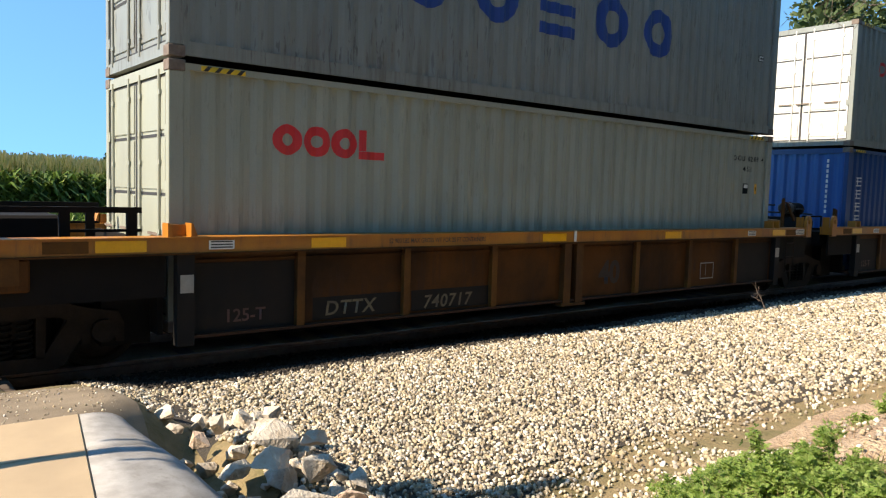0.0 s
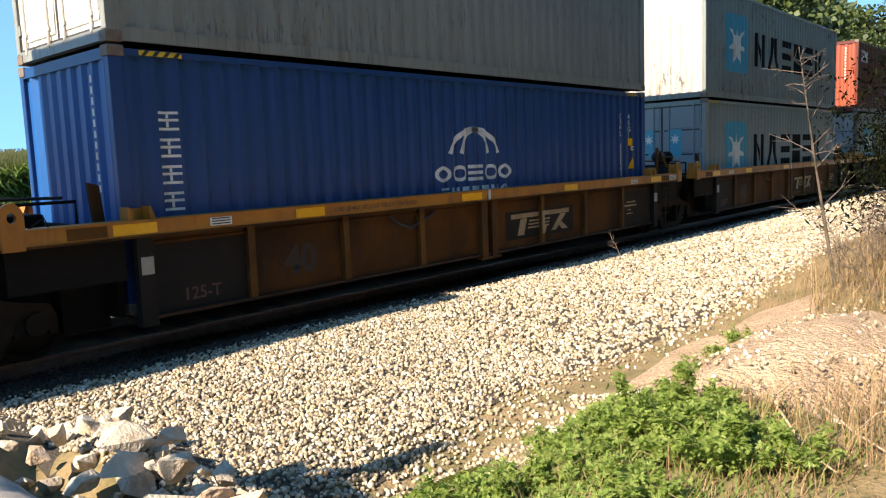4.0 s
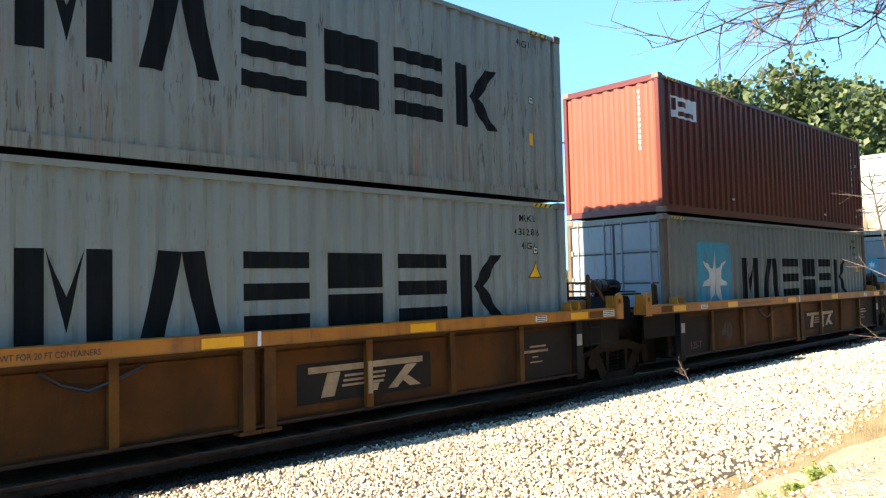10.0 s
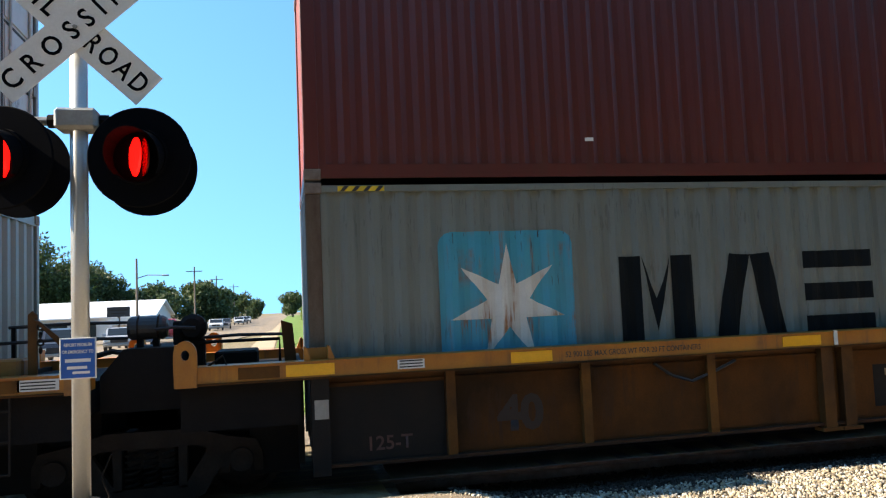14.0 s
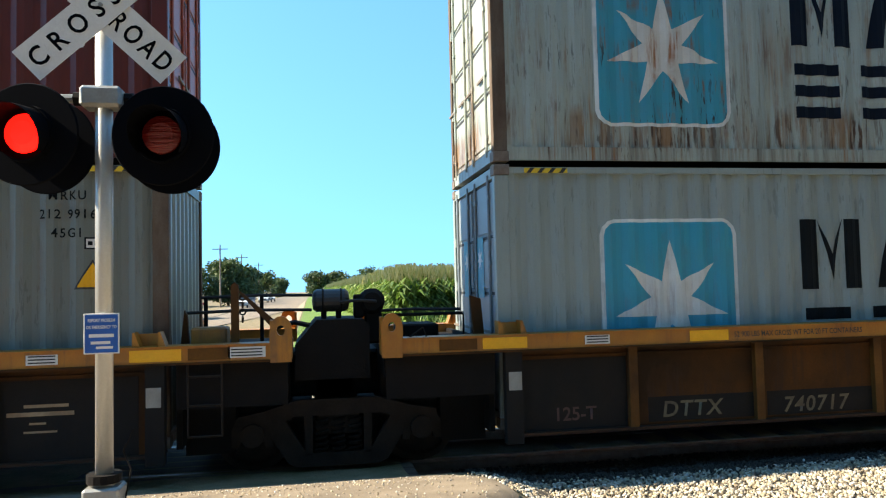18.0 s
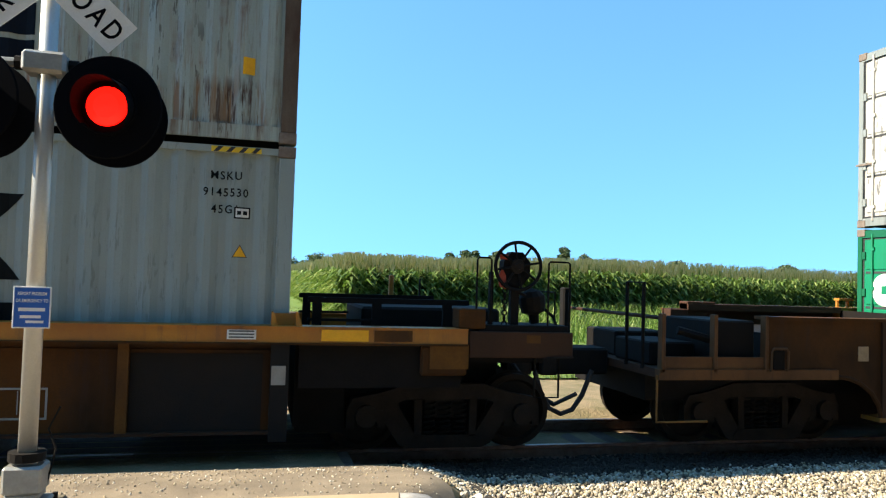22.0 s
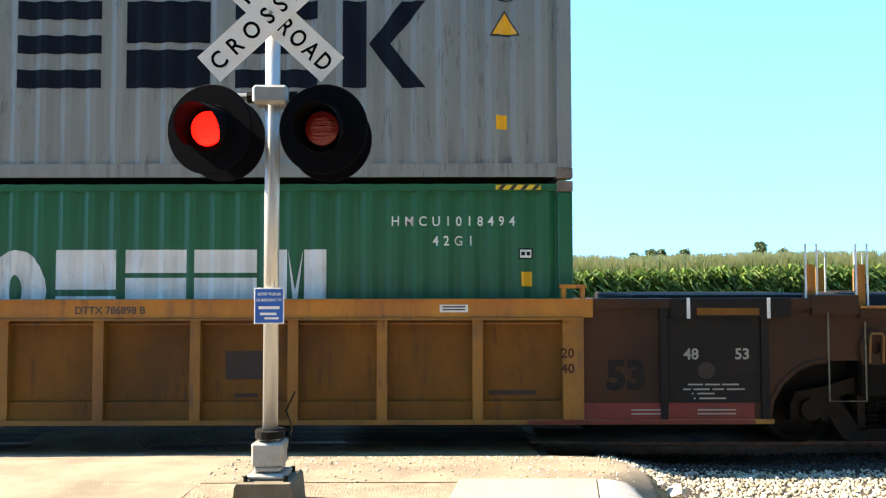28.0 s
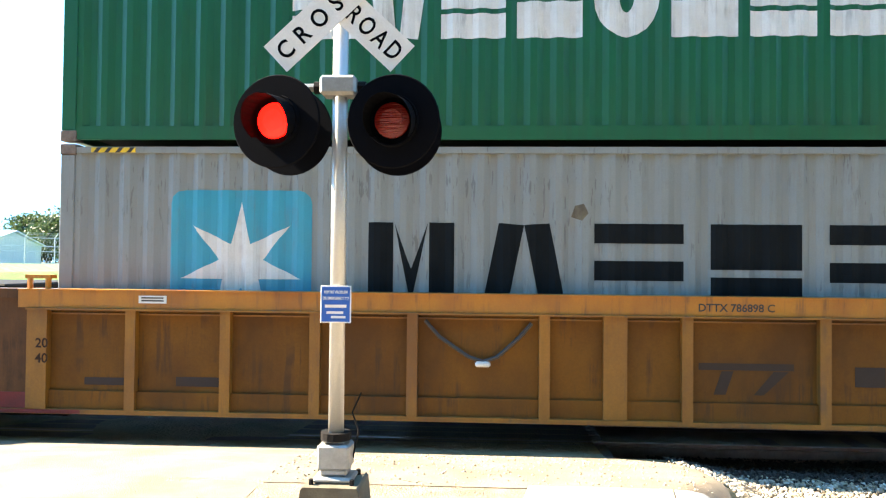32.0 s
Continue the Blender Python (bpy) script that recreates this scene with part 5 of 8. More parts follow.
    flat_text(car, "length_stencil", "53", 7.88, 0.66, 0.16, M_LETTER, 0.016, 0.004)
    part("well_floor", boxes((-6.0, 6.0, 0.3, 0.7, -0.04, -0.01), (-6.0, 6.0, WIDE - 0.7, WIDE - 0.3, -0.04, -0.01)), M_DARK, car)
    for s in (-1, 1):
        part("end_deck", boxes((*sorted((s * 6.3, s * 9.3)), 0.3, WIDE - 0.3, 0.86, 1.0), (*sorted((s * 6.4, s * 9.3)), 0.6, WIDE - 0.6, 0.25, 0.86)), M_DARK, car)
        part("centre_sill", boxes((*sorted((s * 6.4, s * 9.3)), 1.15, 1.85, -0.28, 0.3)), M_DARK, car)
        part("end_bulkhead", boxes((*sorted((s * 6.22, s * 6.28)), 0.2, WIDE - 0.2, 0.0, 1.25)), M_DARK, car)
        if not (first and s < 0):
            for y in ((0.12,) if s > 0 else (WIDE - 0.12,)):
                for x in (8.66, 9.20):
                    part("grab_post", boxes((s * x - 0.045, s * x + 0.045, y - 0.03, y + 0.03, 1.2, 1.66)), M_ORANGE, car)
                    part("grab_iron", tube(bmesh.new(), [(s * x - 0.06, y - 0.045, 1.2), (s * x - 0.06, y - 0.045, 1.88), (s * x + 0.06, y - 0.045, 1.88), (s * x + 0.06, y - 0.045, 1.2)], 0.011, 6), M_PALE, car)
            part("end_grating", boxes((*sorted((s * 6.9, s * 9.35)), 0.7, WIDE - 0.15, 1.001, 1.325), bev=0.02), M_DARK, car)
            bm = tubes([[(s * 8.78, -0.02, 1.15), (s * 8.78, -0.02, 0.22), (s * 9.17, -0.02, 0.22), (s * 9.17, -0.02, 1.05)]], 0.010, 6)
            part("step", bm, M_DIM if s > 0 else M_GRIME, car)
            part("pull_eye", hole_plate(*sorted((s * 9.12, s * 9.44)), 0.60, 0.96, s * 9.28, 0.78, 0.055, -0.012, 0.028), M_ENDRUST if s < 0 else M_ENDBROWN, car)
            part("pull_loop", tube(bmesh.new(), [(s * 9.21, -0.02, 0.62), (s * 9.21, -0.04, 0.90), (s * 9.23, -0.04, 0.93), (s * 9.33, -0.04, 0.93), (s * 9.35, -0.04, 0.90), (s * 9.35, -0.02, 0.62)], 0.014, 6), M_OCHRE, car)
    if first:
        part("joint_cover", boxes((9.3, 10.05, 0.35, WIDE - 0.35, 0.2, 1.02), bev=0.03), M_DARK, car)
        # free end with coupler, posts and a stepped-down deck
        part("end_deck_low", boxes((-11.2, -9.3, 0.1, WIDE - 0.1, 0.52, 0.62)), M_ENDBROWN, car)
        for x in (-9.8, -10.48, -11.15):
            part("deck_post", boxes((x - 0.024, x + 0.024, 0.0, 0.10, 0.58, 1.25), bev=0.006), M_ENDRUST, car)
        part("deck_beam", boxes((-11.2, -8.8, 0.0, 0.10, 0.50, 0.62)), M_ENDRUST, car)
        part("underframe", boxes((-11.1, -8.9, 0.5, WIDE - 0.5, 0.2, 0.52)), M_DARK, car)
        for x0, x1, y0, y1, z1 in ((-10.44, -9.86, 0.15, 1.2, 1.18), (-11.1, -10.5, 0.4, 1.3, 0.90), (-11.0, -10.2, 1.5, 2.4, 0.95)):
            part("deck_gear", boxes((x0, x1, y0, y1, 0.62, z1), bev=0.02), M_DARK, car)
        part("deck_side", boxes((-11.15, -9.8, 0.03, 0.07, 0.56, 0.76)), M_ENDRUST, car)
        part("stirrup", tube(bmesh.new(), [(-11.2, 0.05, 0.55), (-11.2, 0.05, 0.02), (-10.55, 0.05, 0.02)], 0.014, 6), M_OCHRE, car)
        part("gear_pipe", tubes([[(-9.9, 0.2, 0.8), (-10.3, 0.2, 0.92), (-10.8, 0.3, 1.05)]], 0.05, 8), M_DARK, car)
        part("end_rail", tubes([[(-11.15, 0.1, 1.2), (-11.15, WIDE - 0.1, 1.2)]], 0.025, 6), M_ENDBROWN, car)
        part("loop_plate", boxes((-9.72, -9.55, 0.0, 0.028, 0.60, 0.84), bev=0.01), M_DARK, car)
        part("loop_handle", tube(bmesh.new(), [(-9.75, -0.01, 0.60), (-9.75, -0.02, 0.83), (-9.72, -0.02, 0.87), (-9.55, -0.02, 0.87), (-9.52, -0.02, 0.83), (-9.52, -0.01, 0.60)], 0.014, 6), M_ENDRUST, car)
        part("draft_arm", boxes((-11.9, -11.2, WIDE / 2 - 0.25, WIDE / 2 + 0.25, 0.40, 0.74), bev=0.03), M_DARK, car)
        for x, y in ((-11.3, 2.4),):
            part("end_post", boxes((x - 0.06, x + 0.06, y, y + 0.16, 0.55, 1.5), bev=0.02), M_DARK, car)
        cy = WIDE / 2
        part("coupler", boxes((-12.3, -11.7, cy - 0.11, cy + 0.11, 0.42, 0.64), (-12.5, -12.2, cy - 0.14, cy + 0.2, 0.38, 0.68), bev=0.03), M_GRIME, car)
        part("air_hose", tubes([[(-11.6, cy - 0.6, 0.5), (-11.72, cy - 0.6, 0.2), (-11.85, cy - 0.6, 0.02), (-12.0, cy - 0.6, -0.03), (-12.15, cy - 0.6, 0.04), (-12.25, cy - 0.6, 0.2), (-12.35, cy - 0.6, 0.48)]], 0.03, 6), M_RUBBER, car)
        bm = tube(bmesh.new(), [(-11.25, 0.3, 0.6), (-11.25, 0.3, 1.6), (-11.25, 0.7, 1.6), (-11.25, 0.7, 0.6)], 0.022, 6)
        part("grab_iron", bm, M_DARK, car)
    marks(car)
    return car


def marks_b(car):
    flat(car, "number_panel", [rect(-5.80, 0.56, -5.13, 0.80), rect(-5.02, 0.56, -4.16, 0.80)], M_BLACKPANEL, 0.085)
    flat_text(car, "car_number", "DTTX", -5.43, 0.60, 0.22, M_DIM, 0.08, 0.004, 1.0, 1.05, 0.12)
    flat_text(car, "car_number", "786898", -4.65, 0.60, 0.24, M_DIM, 0.08, 0.004, 1.0, 1.05, 0.12)
    flat_text(car, "sill_number", "DTTX 786898 B", 1.2, LONG_B + 0.05, 0.11, M_BLACK, -0.004, 0.002)
    flat_text(car, "length_stencil", "53", 6.65, 0.35, 0.42, M_BLACKPANEL, 0.024, 0.02)
    flat_text(car, "post_stencil", "20", 6.03, 0.68, 0.14, M_ENDBROWN, -0.004, 0.003)
    flat_text(car, "post_stencil", "40", 6.03, 0.52, 0.14, M_ENDBROWN, -0.004, 0.003)
    flat(car, "faded_block", [rect(2.4, 0.45, 2.8, 0.75), rect(2.5, 0.26, 2.75, 0.3), rect(5.2, 0.28, 5.7, 0.33)], M_FADED, 0.084)


def marks_c(car):
    flat_text(car, "load_stencil", "125T", -7.60, 0.23, 0.38, M_TAN, 0.016, 0.012, 0.95, 1.05)
    flat_text(car, "length_stencil", "53", -7.93, 0.80, 0.16, M_LETTER, 0.014, 0.004)
    flat_text(car, "length_stencil", "48", -7.30, 0.80, 0.16, M_LETTER, 0.014, 0.004)
    flat_text(car, "sill_number", "DTTX 786898 C", 1.2, LONG_B + 0.05, 0.11, M_BLACK, -0.004, 0.002)
    flat_text(car, "post_stencil", "20", -6.03, 0.68, 0.14, M_ENDBROWN, -0.004, 0.003)
    flat_text(car, "post_stencil", "40", -6.03, 0.52, 0.14, M_ENDBROWN, -0.004, 0.003)
    flat(car, "faded_emblem", [rect(0.85, 0.55, 1.8, 0.62), ((1.0, 0.3), (1.12, 0.3), (1.2, 0.54), (1.08, 0.54)), ((1.4, 0.3), (1.5, 0.3), (1.75, 0.54), (1.6, 0.54))], M_FADED, 0.084)
    flat(car, "faded_block", [rect(2.4, 0.4, 2.7, 0.6), rect(-5.6, 0.28, -5.0, 0.36), rect(-4.6, 0.28, -4.0, 0.38)], M_FADED, 0.084)
    part("tie_chain", tubes([[(-1.95, 0.04, 1.02), (-1.8, 0.04, 0.85), (-1.5, 0.04, 0.65), (-1.35, 0.04, 0.6), (-1.2, 0.04, 0.65), (-0.98, 0.04, 0.85), (-0.85, 0.04, 1.0)]], 0.022, 6), M_BLACK, car)
    part("chain_hook", boxes((-1.43, -1.27, 0.0, 0.05, 0.545, 0.605), bev=0.02), M_PALE, car, "bright worn steel hook")


car = long_well(92.33, "ochre 53-foot well car unit with dark numbered panels", marks_b, True)
bogie(car, -9.5)
bogie(car, 9.68)
car = long_well(111.70, "ochre 53-foot well car unit with a hanging tie chain", marks_c, False)
bogie(car, 9.68)


# ---- ground ----
def smooth(a, b, x):
    t = min(1.0, max(0.0, (x - a) / (b - a)))
    return t * t * (3 - 2 * t)


def lerp(a, b, t):
    return a + (b - a) * t


def lip_edge(y):
    """Outer edge of the paving's grey shoulder."""
    if y > 4.4:
        return lerp(1.46, 1.39, smooth(4.4, 5.3, y))
    return lerp(1.24, 1.46, smooth(2.9, 3.8, y)) - 0.16 * max(0.0, 2.9 - y)


def height(x, y):
    """The lie of the land, without the paving and the stones laid on it."""
    # crossing side: level, then down to the track
    cross = lerp(-0.02, -0.36, smooth(5.6, 8.3, y))
    # beside it: ballast shoulder, ditch, bank with weeds
    bal = lerp(-0.72, -0.42, smooth(4.0, 7.4, y))
    bal = lerp(bal, lerp(-0.42, -0.40, smooth(4.5, 7.4, y)), smooth(7.0, 12.0, x))
    bank = lerp(-0.10, -0.02, smooth(9.0, 16.0, x))
    bank_edge = lerp(3.3, 4.2, smooth(8, 16, x))
    side = lerp(bank, bal, smooth(bank_edge - 1.5, bank_edge + 0.6, y))
    side += -0.20 * math.exp(-((x - 3.7) / 1.7) ** 2 - ((y - 3.6) / 0.5) ** 2)
    side += 0.10 * math.exp(-((x - 6.0) / 1.3) ** 2 - ((y - 1.8) / 0.7) ** 2)
    side += 0.38 * math.exp(-((x - 2.25) / 0.40) ** 2 - ((y - 5.0) / 0.75) ** 2)
    lip = lip_edge(y)
    wide_ = smooth(5.2, 5.9, y)
    near = lerp(cross, side, smooth(lerp(lip - 0.42, 1.35, wide_), lerp(lip + 0.28, 2.3, wide_), x))
    near = lerp(near, -0.05, smooth(1.2, -0.5, y) * smooth(2.0, 6.0, x))
    far = -0.36 + 0.06 * smooth(12, 20, y) - (0.25 * smooth(13, 34, y) + 0.0015 * max(0.0, min(y, 200) - 60)) * (1 - smooth(-7, 2, x))
    far += 1.95 * smooth(-26, -32, x) * smooth(28, 44, y)      # raised yard behind the fence
    h = lerp(near, far, smooth(10.6, 11.4, y)) if y > 8.3 else near
    if 7.6 < y < 10.9:
        h = min(h, -0.52) if not -9 < x < 1.0 else h
    h += 0.03 * noise.noise(Vector((x * 0.5, y * 0.5, 0))) * smooth(1.6, 2.6, abs(x - 0.3))
    return h


def axis_steps(a, b, fine0, fine1, fine, grow=1.18):
    out = [fine0 + i * fine for i in range(int((fine1 - fine0) / fine) + 1)]
    d = fine
    while out[-1] < b:
        d *= grow
        out.append(out[-1] + d)
    d = fine
    while out[0] > a:
        d *= grow
        out.insert(0, out[0] - d)
    return out


M_EARTH = surface("dry_earth_and_grass", (0.24, 0.175, 0.095), 0.95, 0, (0.115, 0.10, 0.04), 0.9, 2.2, (1, 1, 1), 22, 0.5, 0.02)
xs = axis_steps(-700, 700, -3, 16, 0.14)
ys = axis_steps(-300, 900, 0.5, 12, 0.16)
verts = [(x, y, height(x, y)) for y in ys for x in xs]
nx = len(xs)
faces = [(j * nx + i, j * nx + i + 1, (j + 1) * nx + i + 1, (j + 1) * nx + i) for j in range(len(ys) - 1) for i in range(nx - 1)]
me = bpy.data.meshes.new("ground")
me.from_pydata(verts, [], faces)
me.polygons.foreach_set("use_smooth", [True] * len(me.polygons))
me.materials.append(M_EARTH)
ground = tagged(new("ground", me), "dry earth bank and fields running to the horizon", "ground", kind="structure")


def sheet(name, x0, x1, y0, y1, lift, material, step=0.3, edge=None):
    """A thin layer that follows the land."""
    bm = bmesh.new()
    nxs = max(2, int((x1 - x0) / step) + 1)
    nys = max(2, int((y1 - y0) / step) + 1)
    grid = [[bm.verts.new((lerp(x0, x1, i / (nxs - 1)), lerp(y0, y1, j / (nys - 1)), 0)) for i in range(nxs)] for j in range(nys)]
    for row in grid:
        for v in row:
            if edge:
                v.co.x, v.co.y = edge(v.co.x, v.co.y)
            v.co.z = height(v.co.x, v.co.y) + lift
    for j in range(nys - 1):
        for i in range(nxs - 1):
            bm.faces.new((grid[j][i], grid[j][i + 1], grid[j + 1][i + 1], grid[j + 1][i]))
    return part(name, bm, material, smooth=True)


M_ASPHALT = surface("worn_asphalt", (0.255, 0.20, 0.135), 0.92, 0, (0.13, 0.10, 0.068), 0.85, 1.6, (1, 1, 1), 90, 0.5, 0.006)
M_CONC = surface("buff_concrete", (0.42, 0.315, 0.195), 0.85, 0, (0.34, 0.255, 0.16), 0.8, 1.8, (1, 1, 1), 120, 0.2, 0.003, vary=0.06)
M_GREYCONC = surface("grey_concrete", (0.31, 0.30, 0.285), 0.95, 0, (0.17, 0.16, 0.15), 0.7, 7.0, (1, 1, 1), 150, 0.35, 0.003, spots=(0.16, 0.14, 0.12), spot_amount=0.5)
M_GRASS = surface("mown_grass", (0.085, 0.17, 0.018), 0.95, 0, (0.15, 0.20, 0.035), 0.9, 0.5, (1, 1, 1), 30, 0.6, 0.03)
M_GRAVEL = surface("pale_gravel", (0.28, 0.22, 0.15), 0.95, 0, (0.15, 0.115, 0.075), 0.85, 5, (1, 1, 1), 55, 0.8, 0.012)

# road over the crossing, its far continuation, and the strip of tarmac beside the pavement
road = tagged(sheet("road", -12.0, -1.9, -40, 7.6, 0.022, M_ASPHALT, 0.8), "worn pale asphalt road up to the track", "road", kind="structure")


def round_corner(x, y):
    if y > 5.6 and x > 0.7:
        k = (y - 5.6) / 1.6
        x = 0.7 + (x - 0.7) * math.sqrt(max(0.0, 1 - k * k * 0.92))
    return x, y


strip = tagged(sheet("tarmac_strip", -1.9, 1.55, 5.43, 7.2, 0.024, M_ASPHALT, 0.12, round_corner), "sandy asphalt strip at the end of the pavement", "pavement", kind="structure")
SHEAR_WALK = 0.15
apron = tagged(sheet("gravel_verge", -2.6, 0.03, -10, 5.5, 0.018, M_GRAVEL, 0.3, lambda x, y: (x - SHEAR_WALK * max(0.0, 5.4 - y) * (x + 2.6) / 2.63, y)), "pale gravel round the signal foot", "gravel", kind="structure")
def bend(x, y):
    """The far road swings gently on its way out."""
    return x - 15.5 + 0.135 * (y - 11) - 0.125 * max(0.0, y - 78), y


far_road = tagged(sheet("far_road", -5.0, 5.0, 11.0, 420, 0.05, M_ASPHALT, 2.5, bend), "pale asphalt road running away beyond the track", "road", kind="structure")
far_walk = tagged(sheet("far_pavement", -2.0, -0.7, 11.2, 160, 0.035, M_CONC, 1.5), "narrow buff concrete pavement beyond the track", "pavement", kind="structure")
far_apron = tagged(sheet("far_gravel", -4.2, 3.4, 11.0, 14.0, 0.025, M_GRAVEL, 0.5), "sandy gravel patch beside the track", "gravel", kind="structure")
lawn = tagged(sheet("lawn", -0.6, 9.0, 14.0, 300, 0.04, M_GRASS, 2.0), "mown green grass strip beside the corn", "grass", kind="structure")
lawn2 = tagged(sheet("lawn", 9.0, 120, 11.5, 40, 0.03, M_GRASS, 2.0), "green verge between track and corn", "grass", kind="structure")
lawn3 = tagged(sheet("lawn", -120, -21.5, 11.5, 160, 0.03, M_GRASS, 4.0), "wide mown lawn beyond the track", "grass", kind="structure")
lot = tagged(sheet("parking_lot", -34, -8, 66, 79, 0.07, M_ASPHALT, 3.0), "grey asphalt parking lot before the shed", "parking lot", kind="structure")

# pavement slabs
walk_base = thing("pavement", "buff concrete pavement slabs with a grey sloping shoulder", "pavement", kind="structure")
SHEAR = 0.168          # the pavement runs slightly askew to the track


def slab_bm(length):
    bm = boxes((0.0, 1.02, -length + 0.008, 0.0, -0.14, 0.0), bev=0.008)
    for q in bm.verts:
        q.co.x += SHEAR * q.co.y
    return bm


part("slab", slab_bm(0.77), M_CONC, walk_base).location = (0.03, 5.42, 0.03)
slab = part("slab", slab_bm(0.99), M_CONC, walk_base)
slab.location = (0.03 - SHEAR * 0.77, 4.65, 0.03)
for k in range(1, 12):
    share(slab, pose(0.03 - SHEAR * (0.77 + 0.99 * k), 4.65 - 0.99 * k, 0.03), walk_base)


def lip_piece(ya, yb):
    bm = bmesh.new()
    rows = []
    n = 8
    for k in range(n + 1):
        yy = lerp(ya, yb, k / n) - (0.006 if k == 0 else 0)
        x0 = 1.055 + SHEAR * (yy - 5.42)
        w = lip_edge(yy) - x0
        rows.append([bm.verts.new(p) for p in ((x0, yy, -0.1), (x0, yy, 0.026), (x0 + w * 0.3, yy, 0.024), (x0 + w * 0.6, yy, 0.004), (x0 + w * 0.82, yy, -0.04), (x0 + w * 0.95, yy, -0.10), (x0 + w, yy, -0.18), (x0 + w - 0.02, yy, -0.7))])
    for a, c in zip(rows, rows[1:]):
        for i in range(7):
            bm.faces.new((a[i], a[i + 1], c[i + 1], c[i]))
    bm.faces.new(rows[0])
    bm.faces.new(rows[-1][::-1])
    bmesh.ops.recalc_face_normals(bm, faces=bm.faces[:])
    return part("shoulder", bm, M_GREYCONC, walk_base, "rounded grey concrete shoulder", True)


for ya, yb in ((5.42, 4.65), (4.65, 3.66), (3.66, 2.67), (2.67, 0.7), (0.7, -5.0)):
    lip_piece(ya, yb)

# track: rails, ties and the planks of the crossing
track = thing("railway_track", "single railway track on pale ballast", "railway track", kind="structure")
rail_bm = bmesh.new()
prof = [(-0.07, 0.0), (0.07, 0.0), (0.07, 0.012), (0.012, 0.03), (0.012, 0.12), (0.035, 0.135), (0.035, 0.17), (-0.035, 0.17), (-0.035, 0.135), (-0.012, 0.12), (-0.012, 0.03), (-0.07, 0.012)]
for s in (-1, 1):
    a = [rail_bm.verts.new((-400, CENTRE + s * 0.75 + p[0], RAIL_Z - 0.17 + p[1])) for p in prof]
    b = [rail_bm.verts.new((600, CENTRE + s * 0.75 + p[0], RAIL_Z - 0.17 + p[1])) for p in prof]
    for i in range(len(prof)):
        rail_bm.faces.new((a[i], a[(i + 1) % 12], b[(i + 1) % 12], b[i]))
bmesh.ops.recalc_face_normals(rail_bm, faces=rail_bm.faces[:])
part("rails", rail_bm, M_RAIL, track)
M_TIE = surface("creosoted_wood", (0.07, 0.05, 0.038), 0.9, 0, (0.12, 0.09, 0.07), 0.6, 3, (0.3, 1, 1), 60, 0.4, 0.006, vary=0.2)
tie = part("tie", boxes((-0.11, 0.11, -1.3, 1.3, -0.18, 0.0), bev=0.01), M_TIE, track)
tie.location = (1.6, CENTRE, RAIL_Z - 0.165)
for k in range(1, 60):
    share(tie, pose(1.6 + k * 0.52, CENTRE + random.uniform(-0.03, 0.03), RAIL_Z - 0.165, 0, 0, random.uniform(-1, 1)), track)
plank = part("crossing_plank", boxes((-8.5, 1.05, -0.12, 0.12, -0.15, 0.0), bev=0.012), M_TIE, track)
plank.location = (0, CENTRE - 0.55, RAIL_Z + 0.0)
for d in (-0.28, 0.0, 0.28, 0.55, -0.98, -1.24, -1.5, 0.98, 1.24):
    share(plank, pose(0, CENTRE + d, RAIL_Z + 0.0), track)


# dark colour that paints the shade seen in gaps between ballast stones
M_GAPSHADE = surface("dark_ballast_bed", (0.045, 0.036, 0.026), 0.95, 0, (0.05, 0.042, 0.032), 0.7, 9, (1, 1, 1), 40, 0.5, 0.02)


def bed_edge(x, y):
    k = (y - 3.7) / 5.1
    lo = max(3.9, lerp(4.0, 4.35, smooth(3, 6, x)) - 0.5 * smooth(6, 10, x))
    return x, lo + k * (8.8 - lo)


tagged(sheet("ballast_bed", 1.9, 48, 3.7, 8.8, 0.006, M_GAPSHADE, 0.35, bed_edge), "dark sheet under the ballast, painting shade into the stones' gaps", "ballast", kind="structure")
# ---- stones ----
def icosa():
    t = (1 + 5 ** 0.5) / 2
    v = np.array([(-1, t, 0), (1, t, 0), (-1, -t, 0), (1, -t, 0), (0, -1, t), (0, 1, t), (0, -1, -t), (0, 1, -t), (t, 0, -1), (t, 0, 1), (-t, 0, -1), (-t, 0, 1)], float)
    v /= np.linalg.norm(v[0])
    f = np.array([(0, 11, 5), (0, 5, 1), (0, 1, 7), (0, 7, 10), (0, 10, 11), (1, 5, 9), (5, 11, 4), (11, 10, 2), (10, 7, 6), (7, 1, 8), (3, 9, 4), (3, 4, 2), (3, 2, 6), (3, 6, 8), (3, 8, 9), (4, 9, 5), (2, 4, 11), (6, 2, 10), (8, 6, 7), (9, 8, 1)])
    return v, f


